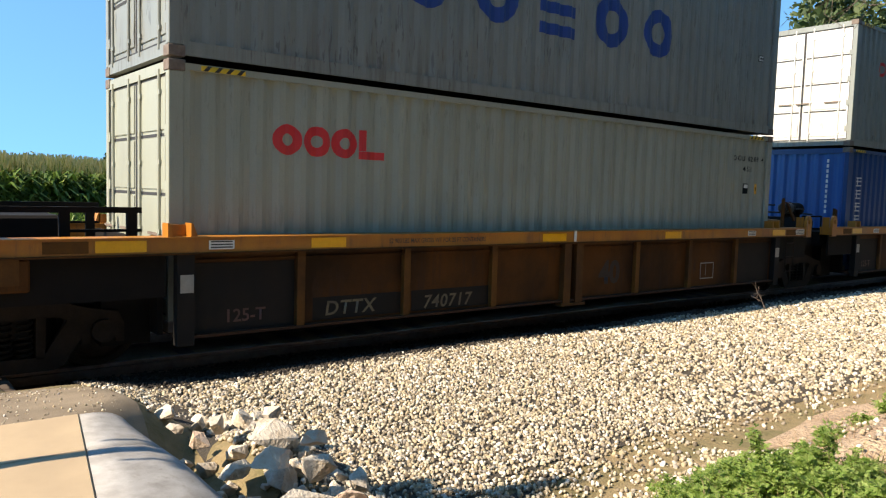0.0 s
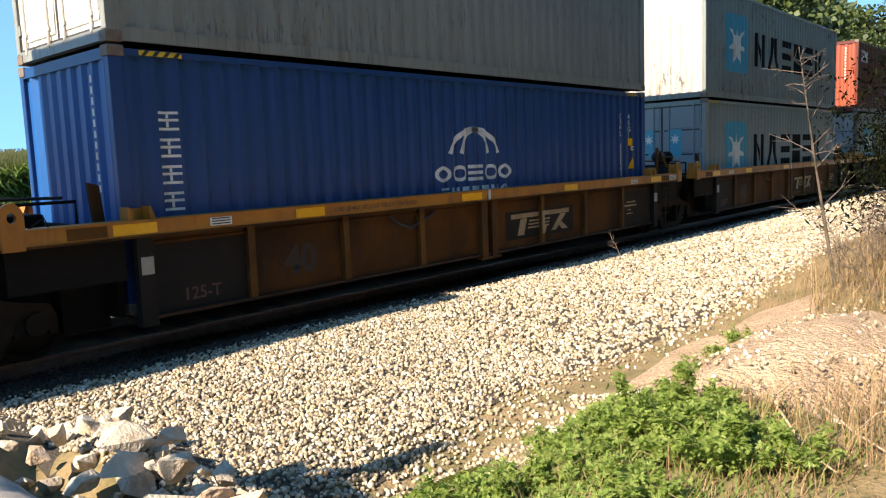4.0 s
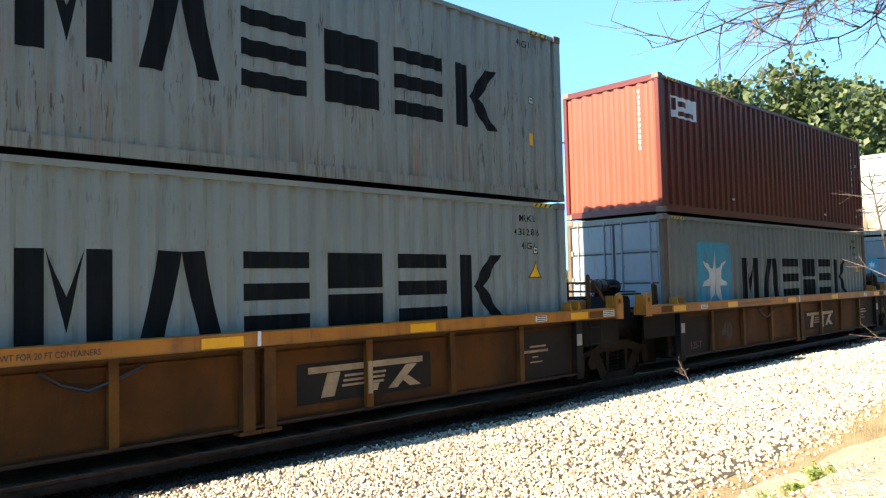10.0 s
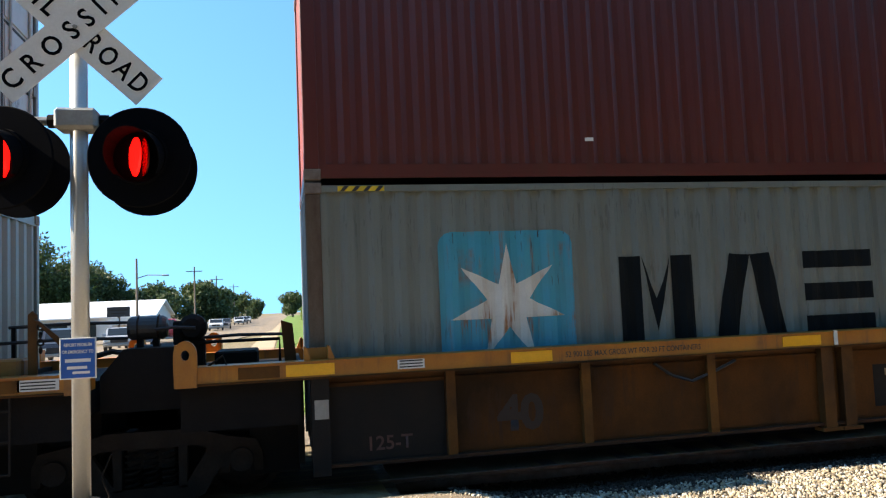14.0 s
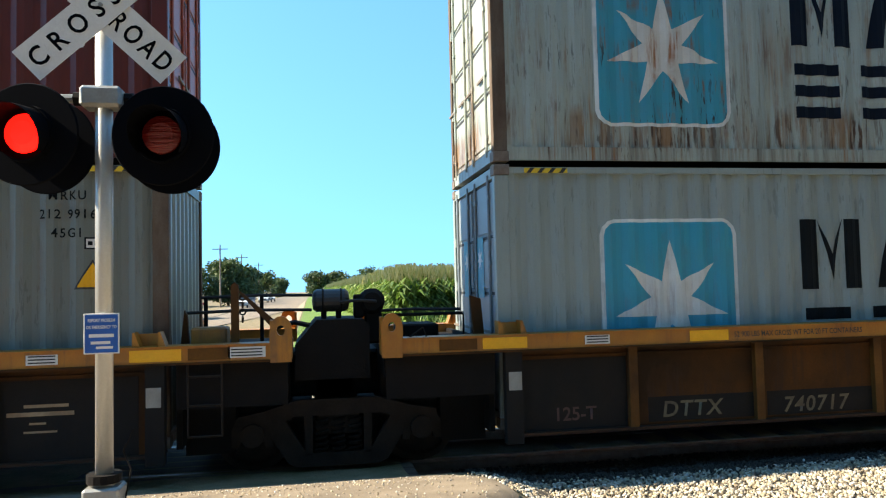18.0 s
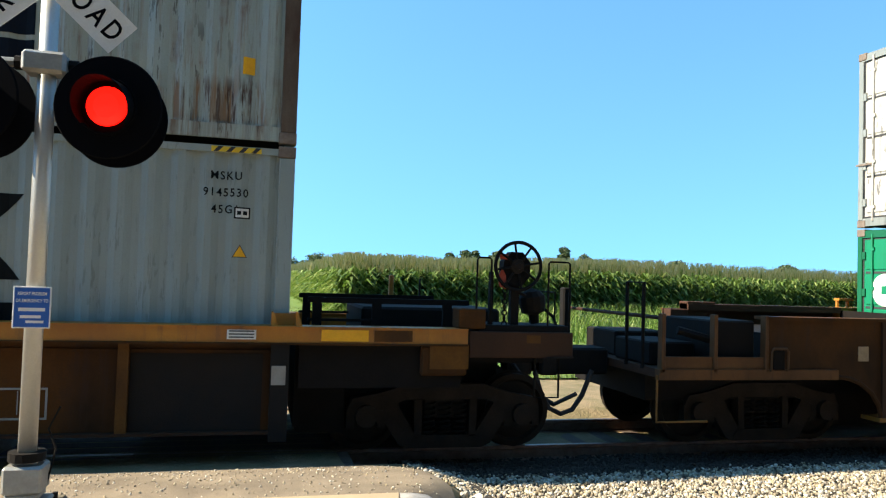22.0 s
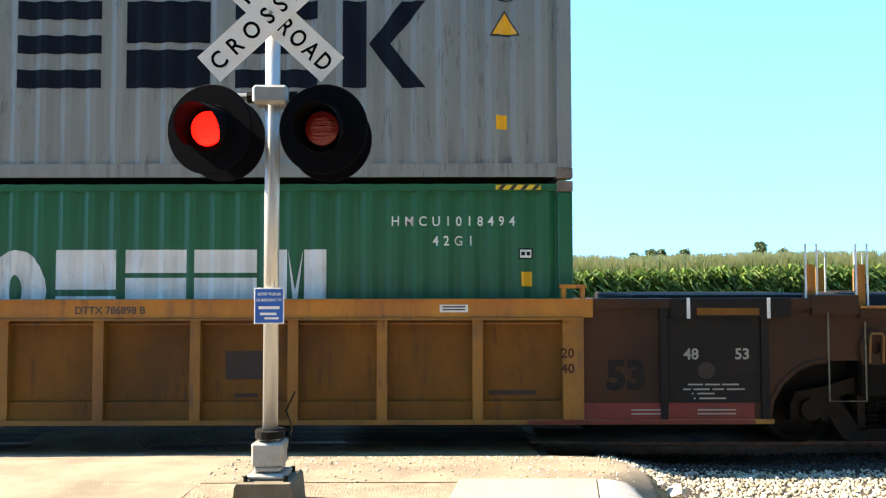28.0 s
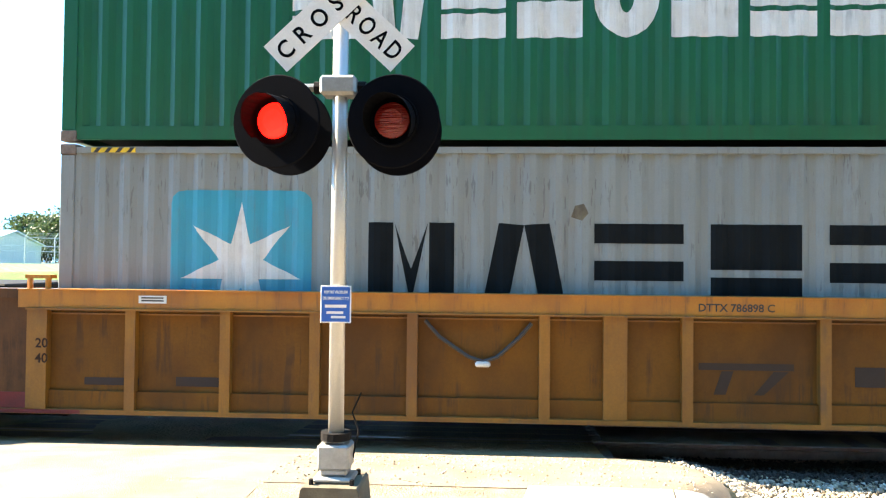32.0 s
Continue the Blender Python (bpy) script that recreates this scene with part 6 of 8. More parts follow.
def heap(name, spots, material, label, category, rng):
    """Many small broken stones in one mesh. spots: x, y, z, size."""
    v, f = icosa()
    n = len(spots)
    spots = np.array(spots)
    jit = 1 + rng.uniform(-0.32, 0.32, (n, 12, 1))
    p = v[None] * jit * (np.array([1.0, 1.0, 0.75]) * (1 + rng.uniform(-0.25, 0.25, (n, 1, 3))))
    q = rng.normal(size=(n, 4))
    q /= np.linalg.norm(q, axis=1)[:, None]
    w, x, y, z = q.T
    R = np.stack([np.stack([1 - 2 * (y * y + z * z), 2 * (x * y - z * w), 2 * (x * z + y * w)], -1), np.stack([2 * (x * y + z * w), 1 - 2 * (x * x + z * z), 2 * (y * z - x * w)], -1),
                  np.stack([2 * (x * z - y * w), 2 * (y * z + x * w), 1 - 2 * (x * x + y * y)], -1)], -2)
    p = np.einsum('nij,nkj->nki', R, p) * spots[:, 3][:, None, None] + spots[:, None, :3]
    faces = (f[None] + 12 * np.arange(n)[:, None, None]).reshape(-1, 3)
    me = bpy.data.meshes.new(name)
    me.vertices.add(12 * n)
    me.vertices.foreach_set("co", p.reshape(-1))
    me.loops.add(len(faces) * 3)
    me.loops.foreach_set("vertex_index", faces.reshape(-1).astype(np.int32))
    me.polygons.add(len(faces))
    me.polygons.foreach_set("loop_start", np.arange(0, len(faces) * 3, 3, dtype=np.int32))
    me.polygons.foreach_set("loop_total", np.full(len(faces), 3, dtype=np.int32))
    me.update(calc_edges=True)
    me.materials.append(material)
    return tagged(new(name, me), label, category, kind="stuff")


rng = np.random.default_rng(4)
M_STONES = island("limestone_ballast", [(0.07, 0.053, 0.038), (0.48, 0.39, 0.25), (0.13, 0.105, 0.075), (0.64, 0.56, 0.40), (0.24, 0.205, 0.16), (0.78, 0.74, 0.65), (0.44, 0.35, 0.21), (0.30, 0.28, 0.26)], 0.9, 0.3)


def ditch_edge(x):
    return lerp(4.0, 4.35, smooth(3, 6, x)) - 0.5 * smooth(6, 10, x)


spots, dark_spots = [], []
for x0, x1, dens, size in ((1.5, 7.0, 1150, 0.0185), (7.0, 13.0, 640, 0.023), (13.0, 22.0, 300, 0.031), (22.0, 45.0, 100, 0.045)):
    n = int((x1 - x0) * 5.6 * dens)
    for x, y, s in zip(rng.uniform(x0, x1, n), rng.uniform(3.4, 9.0, n), rng.uniform(0.65, 1.35, n)):
        if y < ditch_edge(x) + rng.normal() * 0.25 or (x < 2.1 and y < 6.2) or (x < 1.75 + 0.25 * rng.normal() and y < 7.1):
            continue
        if y > 7.7 and rng.random() < 0.4:
            continue
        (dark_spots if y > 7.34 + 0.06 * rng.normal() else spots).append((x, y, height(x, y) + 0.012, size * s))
for x, y, sz in zip(rng.uniform(2.5, 6.2, 2600), rng.normal(3.35, 0.38, 2600), rng.uniform(0.4, 1.6, 2600)):
    if y < ditch_edge(x) + 0.2:
        spots.append((x, y, height(x, y) + 0.008, 0.02 * sz))
# near-black stones: the shade beside and under the train put into their colour
M_SHADESTONES = island("oil_stained_ballast", [(0.012, 0.010, 0.008), (0.035, 0.027, 0.02), (0.02, 0.016, 0.012), (0.05, 0.04, 0.03)], 0.95, 0.3)
heap("track_ballast", dark_spots, M_SHADESTONES, "ballast between the rails, coloured near black for the train's shade", "ballast", rng)
heap("ballast", spots, M_STONES, "pale broken limestone ballast, sunlit", "ballast", rng)
spots = [(x, y, height(x, y) + 0.020, 0.013 * s) for x, y, s in zip(rng.uniform(-2.5, -0.08, 5200), rng.uniform(3.0, 5.4, 5200), rng.uniform(0.5, 1.2, 5200)) if y < 4.75 + 0.2 * math.sin(3 * x) + 0.15 * rng.normal()]
heap("gravel", spots, M_STONES, "loose pale gravel beside the pavement", "gravel", rng)


def boulder(name, x, y, z, s, mat, label, seed, flat_k=0.75):
    bm = bmesh.new()
    r = random.Random(seed)
    sx, sy = r.uniform(0.85, 1.25), r.uniform(0.75, 1.05)
    for _ in range(13):
        d = Vector((r.gauss(0, 1), r.gauss(0, 1), r.gauss(0, 1))).normalized() * r.uniform(0.72, 1.18)
        bm.verts.new((d.x * sx * s, d.y * sy * s, d.z * flat_k * s))
    out = bmesh.ops.convex_hull(bm, input=bm.verts[:])
    bmesh.ops.delete(bm, geom=[q for q in out["geom_interior"] if isinstance(q, bmesh.types.BMVert)], context='VERTS')
    bmesh.ops.triangulate(bm, faces=bm.faces[:])
    bmesh.ops.subdivide_edges(bm, edges=bm.edges[:], cuts=2 if s > 0.11 else 1, use_grid_fill=True)
    off = Vector((seed * 1.7, seed * 0.9, 0))
    for q in bm.verts:
        k = 0.10 * noise.noise(q.co * (2.6 / s) + off) + 0.05 * noise.noise(q.co * (6.0 / s) + off)
        q.co *= 1 + k
    bm.transform(pose(0, 0, 0, r.uniform(-20, 20), r.uniform(-20, 20), r.uniform(0, 360)))
    ob = part(name, bm, mat)
    ob.location = (x, y, z)
    return tagged(ob, label, "rock", "riprap rocks beside the pavement")


M_ROCK = surface("pale_limestone", (0.58, 0.52, 0.43), 0.9, 0, (0.34, 0.27, 0.19), 0.85, 7, (1, 1, 1), 40, 0.6, 0.01, vary=0.2)
M_ROCKRED = surface("reddish_limestone", (0.46, 0.31, 0.21), 0.9, 0, (0.56, 0.46, 0.36), 0.7, 6, (1, 1, 1), 40, 0.6, 0.01, vary=0.15)
rr = random.Random(7)
big = [(2.2, 4.86, -0.12, 0.21), (2.0, 4.46, -0.15, 0.18), (1.96, 3.92, -0.22, 0.20), (2.22, 4.25, -0.17, 0.16), (2.33, 3.68, -0.27, 0.18), (2.12, 3.40, -0.36, 0.12), (1.95, 5.28, -0.13, 0.14), (2.42, 4.62, -0.13, 0.15),
       (2.16, 5.35, -0.14, 0.15), (2.5, 5.5, -0.18, 0.13), (1.78, 5.15, -0.16, 0.12), (2.46, 2.70, -0.24, 0.09), (2.05, 4.15, -0.36, 0.17), (2.3, 4.0, -0.34, 0.17), (2.5, 4.2, -0.30, 0.13), (2.15, 4.6, -0.34, 0.18), (2.48, 3.9, -0.38, 0.14),
       (2.2, 3.75, -0.42, 0.15), (1.88, 4.75, -0.27, 0.14), (2.35, 5.1, -0.2, 0.13), (1.72, 5.45, -0.15, 0.10)]
for i, (x, y, z, s) in enumerate(big):
    boulder("rock", x, y, z - 0.05, s * 0.8, M_ROCKRED if i % 3 == 1 else M_ROCK, "broken pale limestone rock with sharp faces" if i % 3 != 1 else "broken reddish limestone rock", 20 + i)
for i in range(110):
    x = rr.uniform(1.6, 2.75)
    y = rr.uniform(3.6, 6.2)
    s = rr.uniform(0.04, 0.10)
    if y < 4.3 and x < 2.05:
        continue
    boulder("rock", x, y, height(x, y) + s * 0.4, s, M_ROCK, "small broken limestone rock among the riprap", 60 + i)
for i, (x, y, s) in enumerate(((5.0, 3.33, 0.10), (3.3, 3.75, 0.13), (3.0, 3.9, 0.10), (4.5, 3.1, 0.12), (4.2, 3.4, 0.09), (3.7, 3.3, 0.14), (5.4, 2.9, 0.1))):
    boulder("rock", x, y, height(x, y) + s * 0.35, s, M_ROCK, "pale stone lying in the ditch", 130 + i)
M_SAND = surface("bare_sandy_earth", (0.46, 0.34, 0.23), 0.95, 0, (0.30, 0.205, 0.13), 0.8, 3.0, (1, 1, 1), 24, 0.9, 0.03)


def sand_patch(cx, cy, rx, ry, seed, lift):
    bm = bmesh.new()
    rows = []
    for i in range(9):
        row = []
        for k in range(28):
            a = 2 * math.pi * k / 28
            q = (i / 8) * (1 + 0.15 * math.sin(3 * a + seed) + 0.1 * math.sin(7 * a + 2 * seed))
            x, y = cx + rx * q * math.cos(a), cy + ry * q * math.sin(a)
            row.append(bm.verts.new((x, y, height(x, y) + lift * (1 - (i / 8) ** 3) + (0.035 * noise.noise(Vector((x * 2.6, y * 2.6, seed))) + 0.02 * noise.noise(Vector((x * 9, y * 9, seed)))) * (i < 8))))
        rows.append(row)
    for p, q in zip(rows, rows[1:]):
        for k in range(28):
            bm.faces.new((p[k], q[k], q[(k + 1) % 28], p[(k + 1) % 28]))
    return tagged(part("sand_patch", bm, M_SAND, smooth=True), "bare sandy hump on the bank", "ground", kind="structure")


sand_patch(6.3, 1.8, 1.75, 0.85, 1, 0.13)
sand_patch(7.9, 2.95, 1.8, 0.7, 2, 0.07)
sand_patch(4.9, 2.75, 0.8, 0.3, 4, 0.05)
sand_patch(3.75, 2.75, 0.5, 0.3, 3, 0.04)
spots = [(x, y, height(x, y) + 0.026, 0.009 * s) for x, y, s in zip(rng.uniform(-1.9, 1.4, 900), rng.uniform(5.45, 7.0, 900), rng.uniform(0.4, 1.3, 900))]
spots += [(x, y, height(x, y) + 0.11, 0.010 * s) for x, y, s in zip(rng.normal(6.3, 0.8, 700), rng.normal(1.8, 0.4, 700), rng.uniform(0.4, 2.4, 700))]
heap("grit", spots, M_STONES, "loose grit on the sandy asphalt", "gravel", rng)

m_water, wnodes, wlinks, wb = node_mat("stagnant_water")
wb.inputs["Base Color"].default_value = (0.05, 0.06, 0.01, 1)
wb.inputs["Roughness"].default_value = 0.08
bm = bmesh.new()
bm.faces.new([bm.verts.new((3.65 + 0.8 * math.cos(a) * (1 + 0.2 * math.sin(3 * a)), 3.62 + 0.26 * math.sin(a), height(3.65, 3.62) + 0.035)) for a in (2 * math.pi * k / 24 for k in range(24))])
puddle = tagged(part("puddle", bm, m_water), "shallow green puddle in the ditch", "water", kind="structure")


# ---- crossing signal ----
PX, PY = -1.25, 4.88
M_ALU = surface("aluminium_mast", (0.55, 0.55, 0.53), 0.4, 0.6, (0.42, 0.42, 0.40), 0.5, 5, (1, 1, 0.3), 80, 0.08)
M_GALV = surface("galvanised_steel", (0.36, 0.36, 0.34), 0.5, 0.5, (0.24, 0.23, 0.21), 0.6, 10)
M_REFLECT = surface("reflective_white", (0.74, 0.74, 0.72), 0.35, 0, (0.64, 0.63, 0.60), 0.5, 6)
M_SIGNBLACK = surface("matt_black", (0.0016, 0.002, 0.0036), 0.85, 0, (0.003, 0.0034, 0.005), 0.5, 8, relief=0, spec=0.06)
M_CONCBASE = surface("mast_foundation_concrete", (0.15, 0.125, 0.08), 0.9, 0, (0.09, 0.072, 0.048), 0.7, 8, (1, 1, 1), 70, 0.4, 0.005)
M_BLUESIGN = surface("blue_sign", (0.01, 0.10, 0.42), 0.4)
GZ = 0.0
sig = thing("crossing_signal", "railroad crossing signal with white crossbuck and two red flashing lamps", "crossing signal", at=pose(PX, PY, GZ))
part("foundation", prism(bmesh.new(), [(-0.215, -0.1), (0.215, -0.1), (0.185, 0.17), (0.17, 0.19), (-0.17, 0.19), (-0.185, 0.17)], -0.2, 0.2), M_CONCBASE, sig)
part("base_casting", boxes((-0.13, 0.13, -0.12, 0.12, 0.19, 0.23), (-0.09, 0.09, -0.09, 0.09, 0.23, 0.28), (-0.105, 0.105, -0.10, 0.10, 0.27, 0.43), (-0.075, 0.075, -0.07, 0.07, 0.43, 0.47), bev=0.015), M_GALV, sig)
part("base_clamp", moved(lathe(bmesh.new(), [(0.052, 0), (0.10, 0), (0.10, 0.05), (0.052, 0.05)], (0, 0, 0.45), (0, 0, 1), 16), pose(0, 0, 0)), M_DARK, sig)
for qx, qy in ((-0.13, -0.13), (0.13, -0.13), (-0.13, 0.13), (0.13, 0.13)):
    part("anchor_bolt", tubes([[(qx, qy, 0.17), (qx, qy, 0.225)]], 0.016, 6), M_DARK, sig)
part("mast", tubes([[(0, 0, 0.42), (0, 0, 3.72)]], 0.051, 16), M_ALU, sig, smooth=True)
part("mast_cap", lathe(bmesh.new(), [(0.056, 0), (0.056, 0.03), (0.0, 0.05)], (0, 0, 3.72), (0, 0, 1), 16), M_ALU, sig)
JB = 2.75
part("junction_box", boxes((-0.12, 0.12, -0.10, 0.07, JB - 0.065, JB + 0.065), bev=0.02), M_GALV, sig)
part("cross_arm", tubes([[(-0.42, 0.0, JB), (0.42, 0.0, JB)]], 0.028, 8), M_GALV, sig)
for q in (-0.145, 0.145):
    part("arm_clamp", tubes([[(q - 0.025, 0, JB), (q + 0.025, 0, JB)]], 0.042, 8), M_DARK, sig)
XB = 3.31          # crossing point of the blades


def fitted(bm, width, tall):
    """Letters scaled to a given width and height, centred."""
    xs_ = [v.co.x for v in bm.verts]
    zs_ = [v.co.z for v in bm.verts]
    kx, kz = width / (max(xs_) - min(xs_)), tall / (max(zs_) - min(zs_))
    mx, mz = (max(xs_) + min(xs_)) / 2, (max(zs_) + min(zs_)) / 2
    for v in bm.verts:
        v.co.x, v.co.z = (v.co.x - mx) * kx, (v.co.z - mz) * kz
    return bm


def blade(ang, word, flip=False, y=-0.075, halves=None):
    m = Matrix.Translation((0, y, XB)) @ Euler((0, radians(ang), 0)).to_matrix().to_4x4()
    b = part("crossbuck_blade", moved(boxes((-0.57, 0.57, -0.002, 0.002, -0.114, 0.114)), m), M_REFLECT, sig, "white reflective crossbuck blade with black letters")
    for body, x, width in word:
        bm = fitted(text_bm(body, 0.175, 0.003, 0.8, 1.7 if len(body) > 4 else 1.35), width, 0.122)
        part("letters", moved(bm, m @ Matrix.Translation((x, -0.004, 0))), M_SIGNBLACK, b)
    part("blade_bolt", moved(lathe(bmesh.new(), [(0.0, 0.012), (0.012, 0.012), (0.014, 0.0)], (0, -0.003, 0), (0, -1, 0), 8), m), M_GALV, b)
    return b


blade(43, (("RAIL", -0.33, 0.36), ("ROAD", 0.32, 0.43)), y=-0.066)
blade(-43, (("CROSSING", 0.0, 1.05),), y=-0.074)
m_lens, _, _, lb = node_mat("red_lens")
lb.inputs["Base Color"].default_value = (0.14, 0.008, 0.006, 1)
lb.inputs["Roughness"].default_value = 0.25
bump(m_lens.node_tree, lb, noise_fac(m_lens.node_tree, 26, (0.15, 1, 3), 0.3, 0.7), 0.5, 0.01)
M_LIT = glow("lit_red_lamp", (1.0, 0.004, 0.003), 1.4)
LAMPS = []
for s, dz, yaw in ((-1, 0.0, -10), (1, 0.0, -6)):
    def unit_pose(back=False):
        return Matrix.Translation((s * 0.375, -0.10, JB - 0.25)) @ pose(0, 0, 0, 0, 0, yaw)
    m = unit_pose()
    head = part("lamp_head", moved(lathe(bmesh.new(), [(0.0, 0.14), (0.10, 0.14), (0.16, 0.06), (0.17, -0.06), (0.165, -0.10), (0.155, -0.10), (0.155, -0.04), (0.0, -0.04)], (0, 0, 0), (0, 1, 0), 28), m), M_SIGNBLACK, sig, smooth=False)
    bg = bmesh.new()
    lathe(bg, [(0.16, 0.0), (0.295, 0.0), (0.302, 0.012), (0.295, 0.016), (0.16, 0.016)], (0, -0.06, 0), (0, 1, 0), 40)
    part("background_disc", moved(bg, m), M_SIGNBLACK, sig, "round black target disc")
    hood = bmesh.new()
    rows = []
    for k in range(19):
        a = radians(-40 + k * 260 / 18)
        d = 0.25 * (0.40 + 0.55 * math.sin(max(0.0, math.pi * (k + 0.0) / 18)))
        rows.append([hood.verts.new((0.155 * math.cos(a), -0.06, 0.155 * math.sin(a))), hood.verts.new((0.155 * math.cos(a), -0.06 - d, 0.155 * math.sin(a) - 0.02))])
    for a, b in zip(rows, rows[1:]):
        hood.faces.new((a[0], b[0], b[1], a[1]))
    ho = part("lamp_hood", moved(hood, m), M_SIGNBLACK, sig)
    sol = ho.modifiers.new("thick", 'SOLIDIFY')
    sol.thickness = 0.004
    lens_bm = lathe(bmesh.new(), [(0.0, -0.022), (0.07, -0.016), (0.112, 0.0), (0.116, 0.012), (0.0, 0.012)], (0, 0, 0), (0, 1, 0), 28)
    # added drum with a lit and an unlit lens, standing in for switching
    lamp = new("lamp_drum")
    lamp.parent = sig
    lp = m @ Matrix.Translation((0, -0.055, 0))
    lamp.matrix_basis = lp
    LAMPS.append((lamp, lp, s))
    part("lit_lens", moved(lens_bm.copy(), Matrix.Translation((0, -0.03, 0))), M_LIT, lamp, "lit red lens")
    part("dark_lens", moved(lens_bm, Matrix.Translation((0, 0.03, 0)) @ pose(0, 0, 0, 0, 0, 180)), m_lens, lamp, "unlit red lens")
    # the back-to-back head for the other direction
    m2 = Matrix.Translation((s * 0.375 - 0.02, 0.19, JB - 0.25)) @ pose(0, 0, 0, 0, 0, 180 + yaw)
    part("rear_lamp_head", moved(lathe(bmesh.new(), [(0.0, 0.16), (0.10, 0.14), (0.16, 0.06), (0.17, -0.06), (0.165, -0.10), (0.15, -0.04), (0.0, -0.04)], (0, 0, 0), (0, 1, 0), 24), m2), M_SIGNBLACK, sig)
    bg = bmesh.new()
    lathe(bg, [(0.16, 0.0), (0.295, 0.0), (0.302, 0.012), (0.295, 0.016), (0.16, 0.016)], (0, -0.06, 0), (0, 1, 0), 40)
    part("rear_disc", moved(bg, m2), M_SIGNBLACK, sig)
    part("lamp_bracket", tubes([[(s * 0.42, 0, JB), (s * 0.42, 0.06, JB - 0.06), (s * 0.40, 0.12, JB - 0.2)]], 0.022, 6), M_GALV, sig)
# emergency notice
SZ = 1.33
notice = part("notice_sign", boxes((-0.10, 0.10, -0.062, -0.056, SZ - 0.12, SZ + 0.12), bev=0.002), M_REFLECT, sig, "small blue emergency notice with white lines")
part("notice_face", boxes((-0.092, 0.092, -0.0635, -0.0622, SZ - 0.112, SZ + 0.112)), M_BLUESIGN, notice)
for body, z in (("REPORT PROBLEM", 0.075), ("OR EMERGENCY TO", 0.035)):
    part("notice_words", moved(text_bm(body, 0.026, 0.0006, 0.72), Matrix.Translation((0, -0.0645, SZ + z - 0.005))), M_REFLECT, notice)
for p in (rect(-0.07, -0.022, 0.07, -0.002), rect(-0.06, -0.062, 0.05, -0.045), rect(-0.03, -0.09, 0.065, -0.075)):
    part("notice_bar", moved(shapes(p), Matrix.Translation((0, -0.0645, SZ))), M_REFLECT, notice)
part("mast_cable", tubes([[(0.1, 0.05, 0.3), (0.14, 0.05, 0.5), (0.10, 0.03, 0.62), (0.16, 0.02, 0.75)]], 0.006, 5), M_DARK, sig)


# ---- plants ----
def quads(name, v, n_per, material, label="", category="", kind="", parent=None):
    """A mesh of loose faces of n_per corners each."""
    v = np.asarray(v, float).reshape(-1, 3)
    nf = len(v) // n_per
    me = bpy.data.meshes.new(name)
    me.vertices.add(len(v))
    me.vertices.foreach_set("co", v.reshape(-1))
    me.loops.add(len(v))
    me.loops.foreach_set("vertex_index", np.arange(len(v), dtype=np.int32))
    me.polygons.add(nf)
    me.polygons.foreach_set("loop_start", np.arange(0, len(v), n_per, dtype=np.int32))
    me.polygons.foreach_set("loop_total", np.full(nf, n_per, dtype=np.int32))
    me.update(calc_edges=True)
    me.materials.append(material)
    ob = new(name, me)
    if parent:
        ob.parent = parent
    return tagged(ob, label, category, kind=kind)


def leaves(centres, size, rng, long=1.6):
    """Leaf blades (diamonds) at random turns."""
    n = len(centres)
    d = rng.normal(size=(n, 3))
    d /= np.linalg.norm(d, axis=1)[:, None]
    e = np.cross(d, rng.normal(size=(n, 3)))
    e /= np.linalg.norm(e, axis=1)[:, None]
    s = size * rng.uniform(0.6, 1.3, (n, 1))
    c = np.asarray(centres)
    return np.stack([c - d * s * long / 2, c + e * s / 2 + 0.1 * d * s, c + d * s * long / 2, c - e * s / 2 + 0.1 * d * s], 1).reshape(-1, 3)


M_LEAF = island("tree_leaves", [(0.028, 0.048, 0.014), (0.065, 0.10, 0.026), (0.105, 0.14, 0.042), (0.042, 0.07, 0.02)], 0.6, 0, 0.25)
M_BARK = surface("grey_bark", (0.13, 0.105, 0.08), 0.9, 0, (0.07, 0.055, 0.04), 0.7, 8, (1, 1, 0.3), 40, 0.6, 0.01)
M_TWIG = surface("bare_twigs", (0.15, 0.115, 0.095), 0.85, 0, (0.07, 0.055, 0.045), 0.6, 12)
M_CEDAR = island("cedar_foliage", [(0.0012, 0.0022, 0.001), (0.003, 0.005, 0.002), (0.016, 0.022, 0.006)], 0.95, 0, 0.05)
M_CEDAR.node_tree.nodes["Principled BSDF"].inputs["Specular IOR Level"].default_value = 0.05


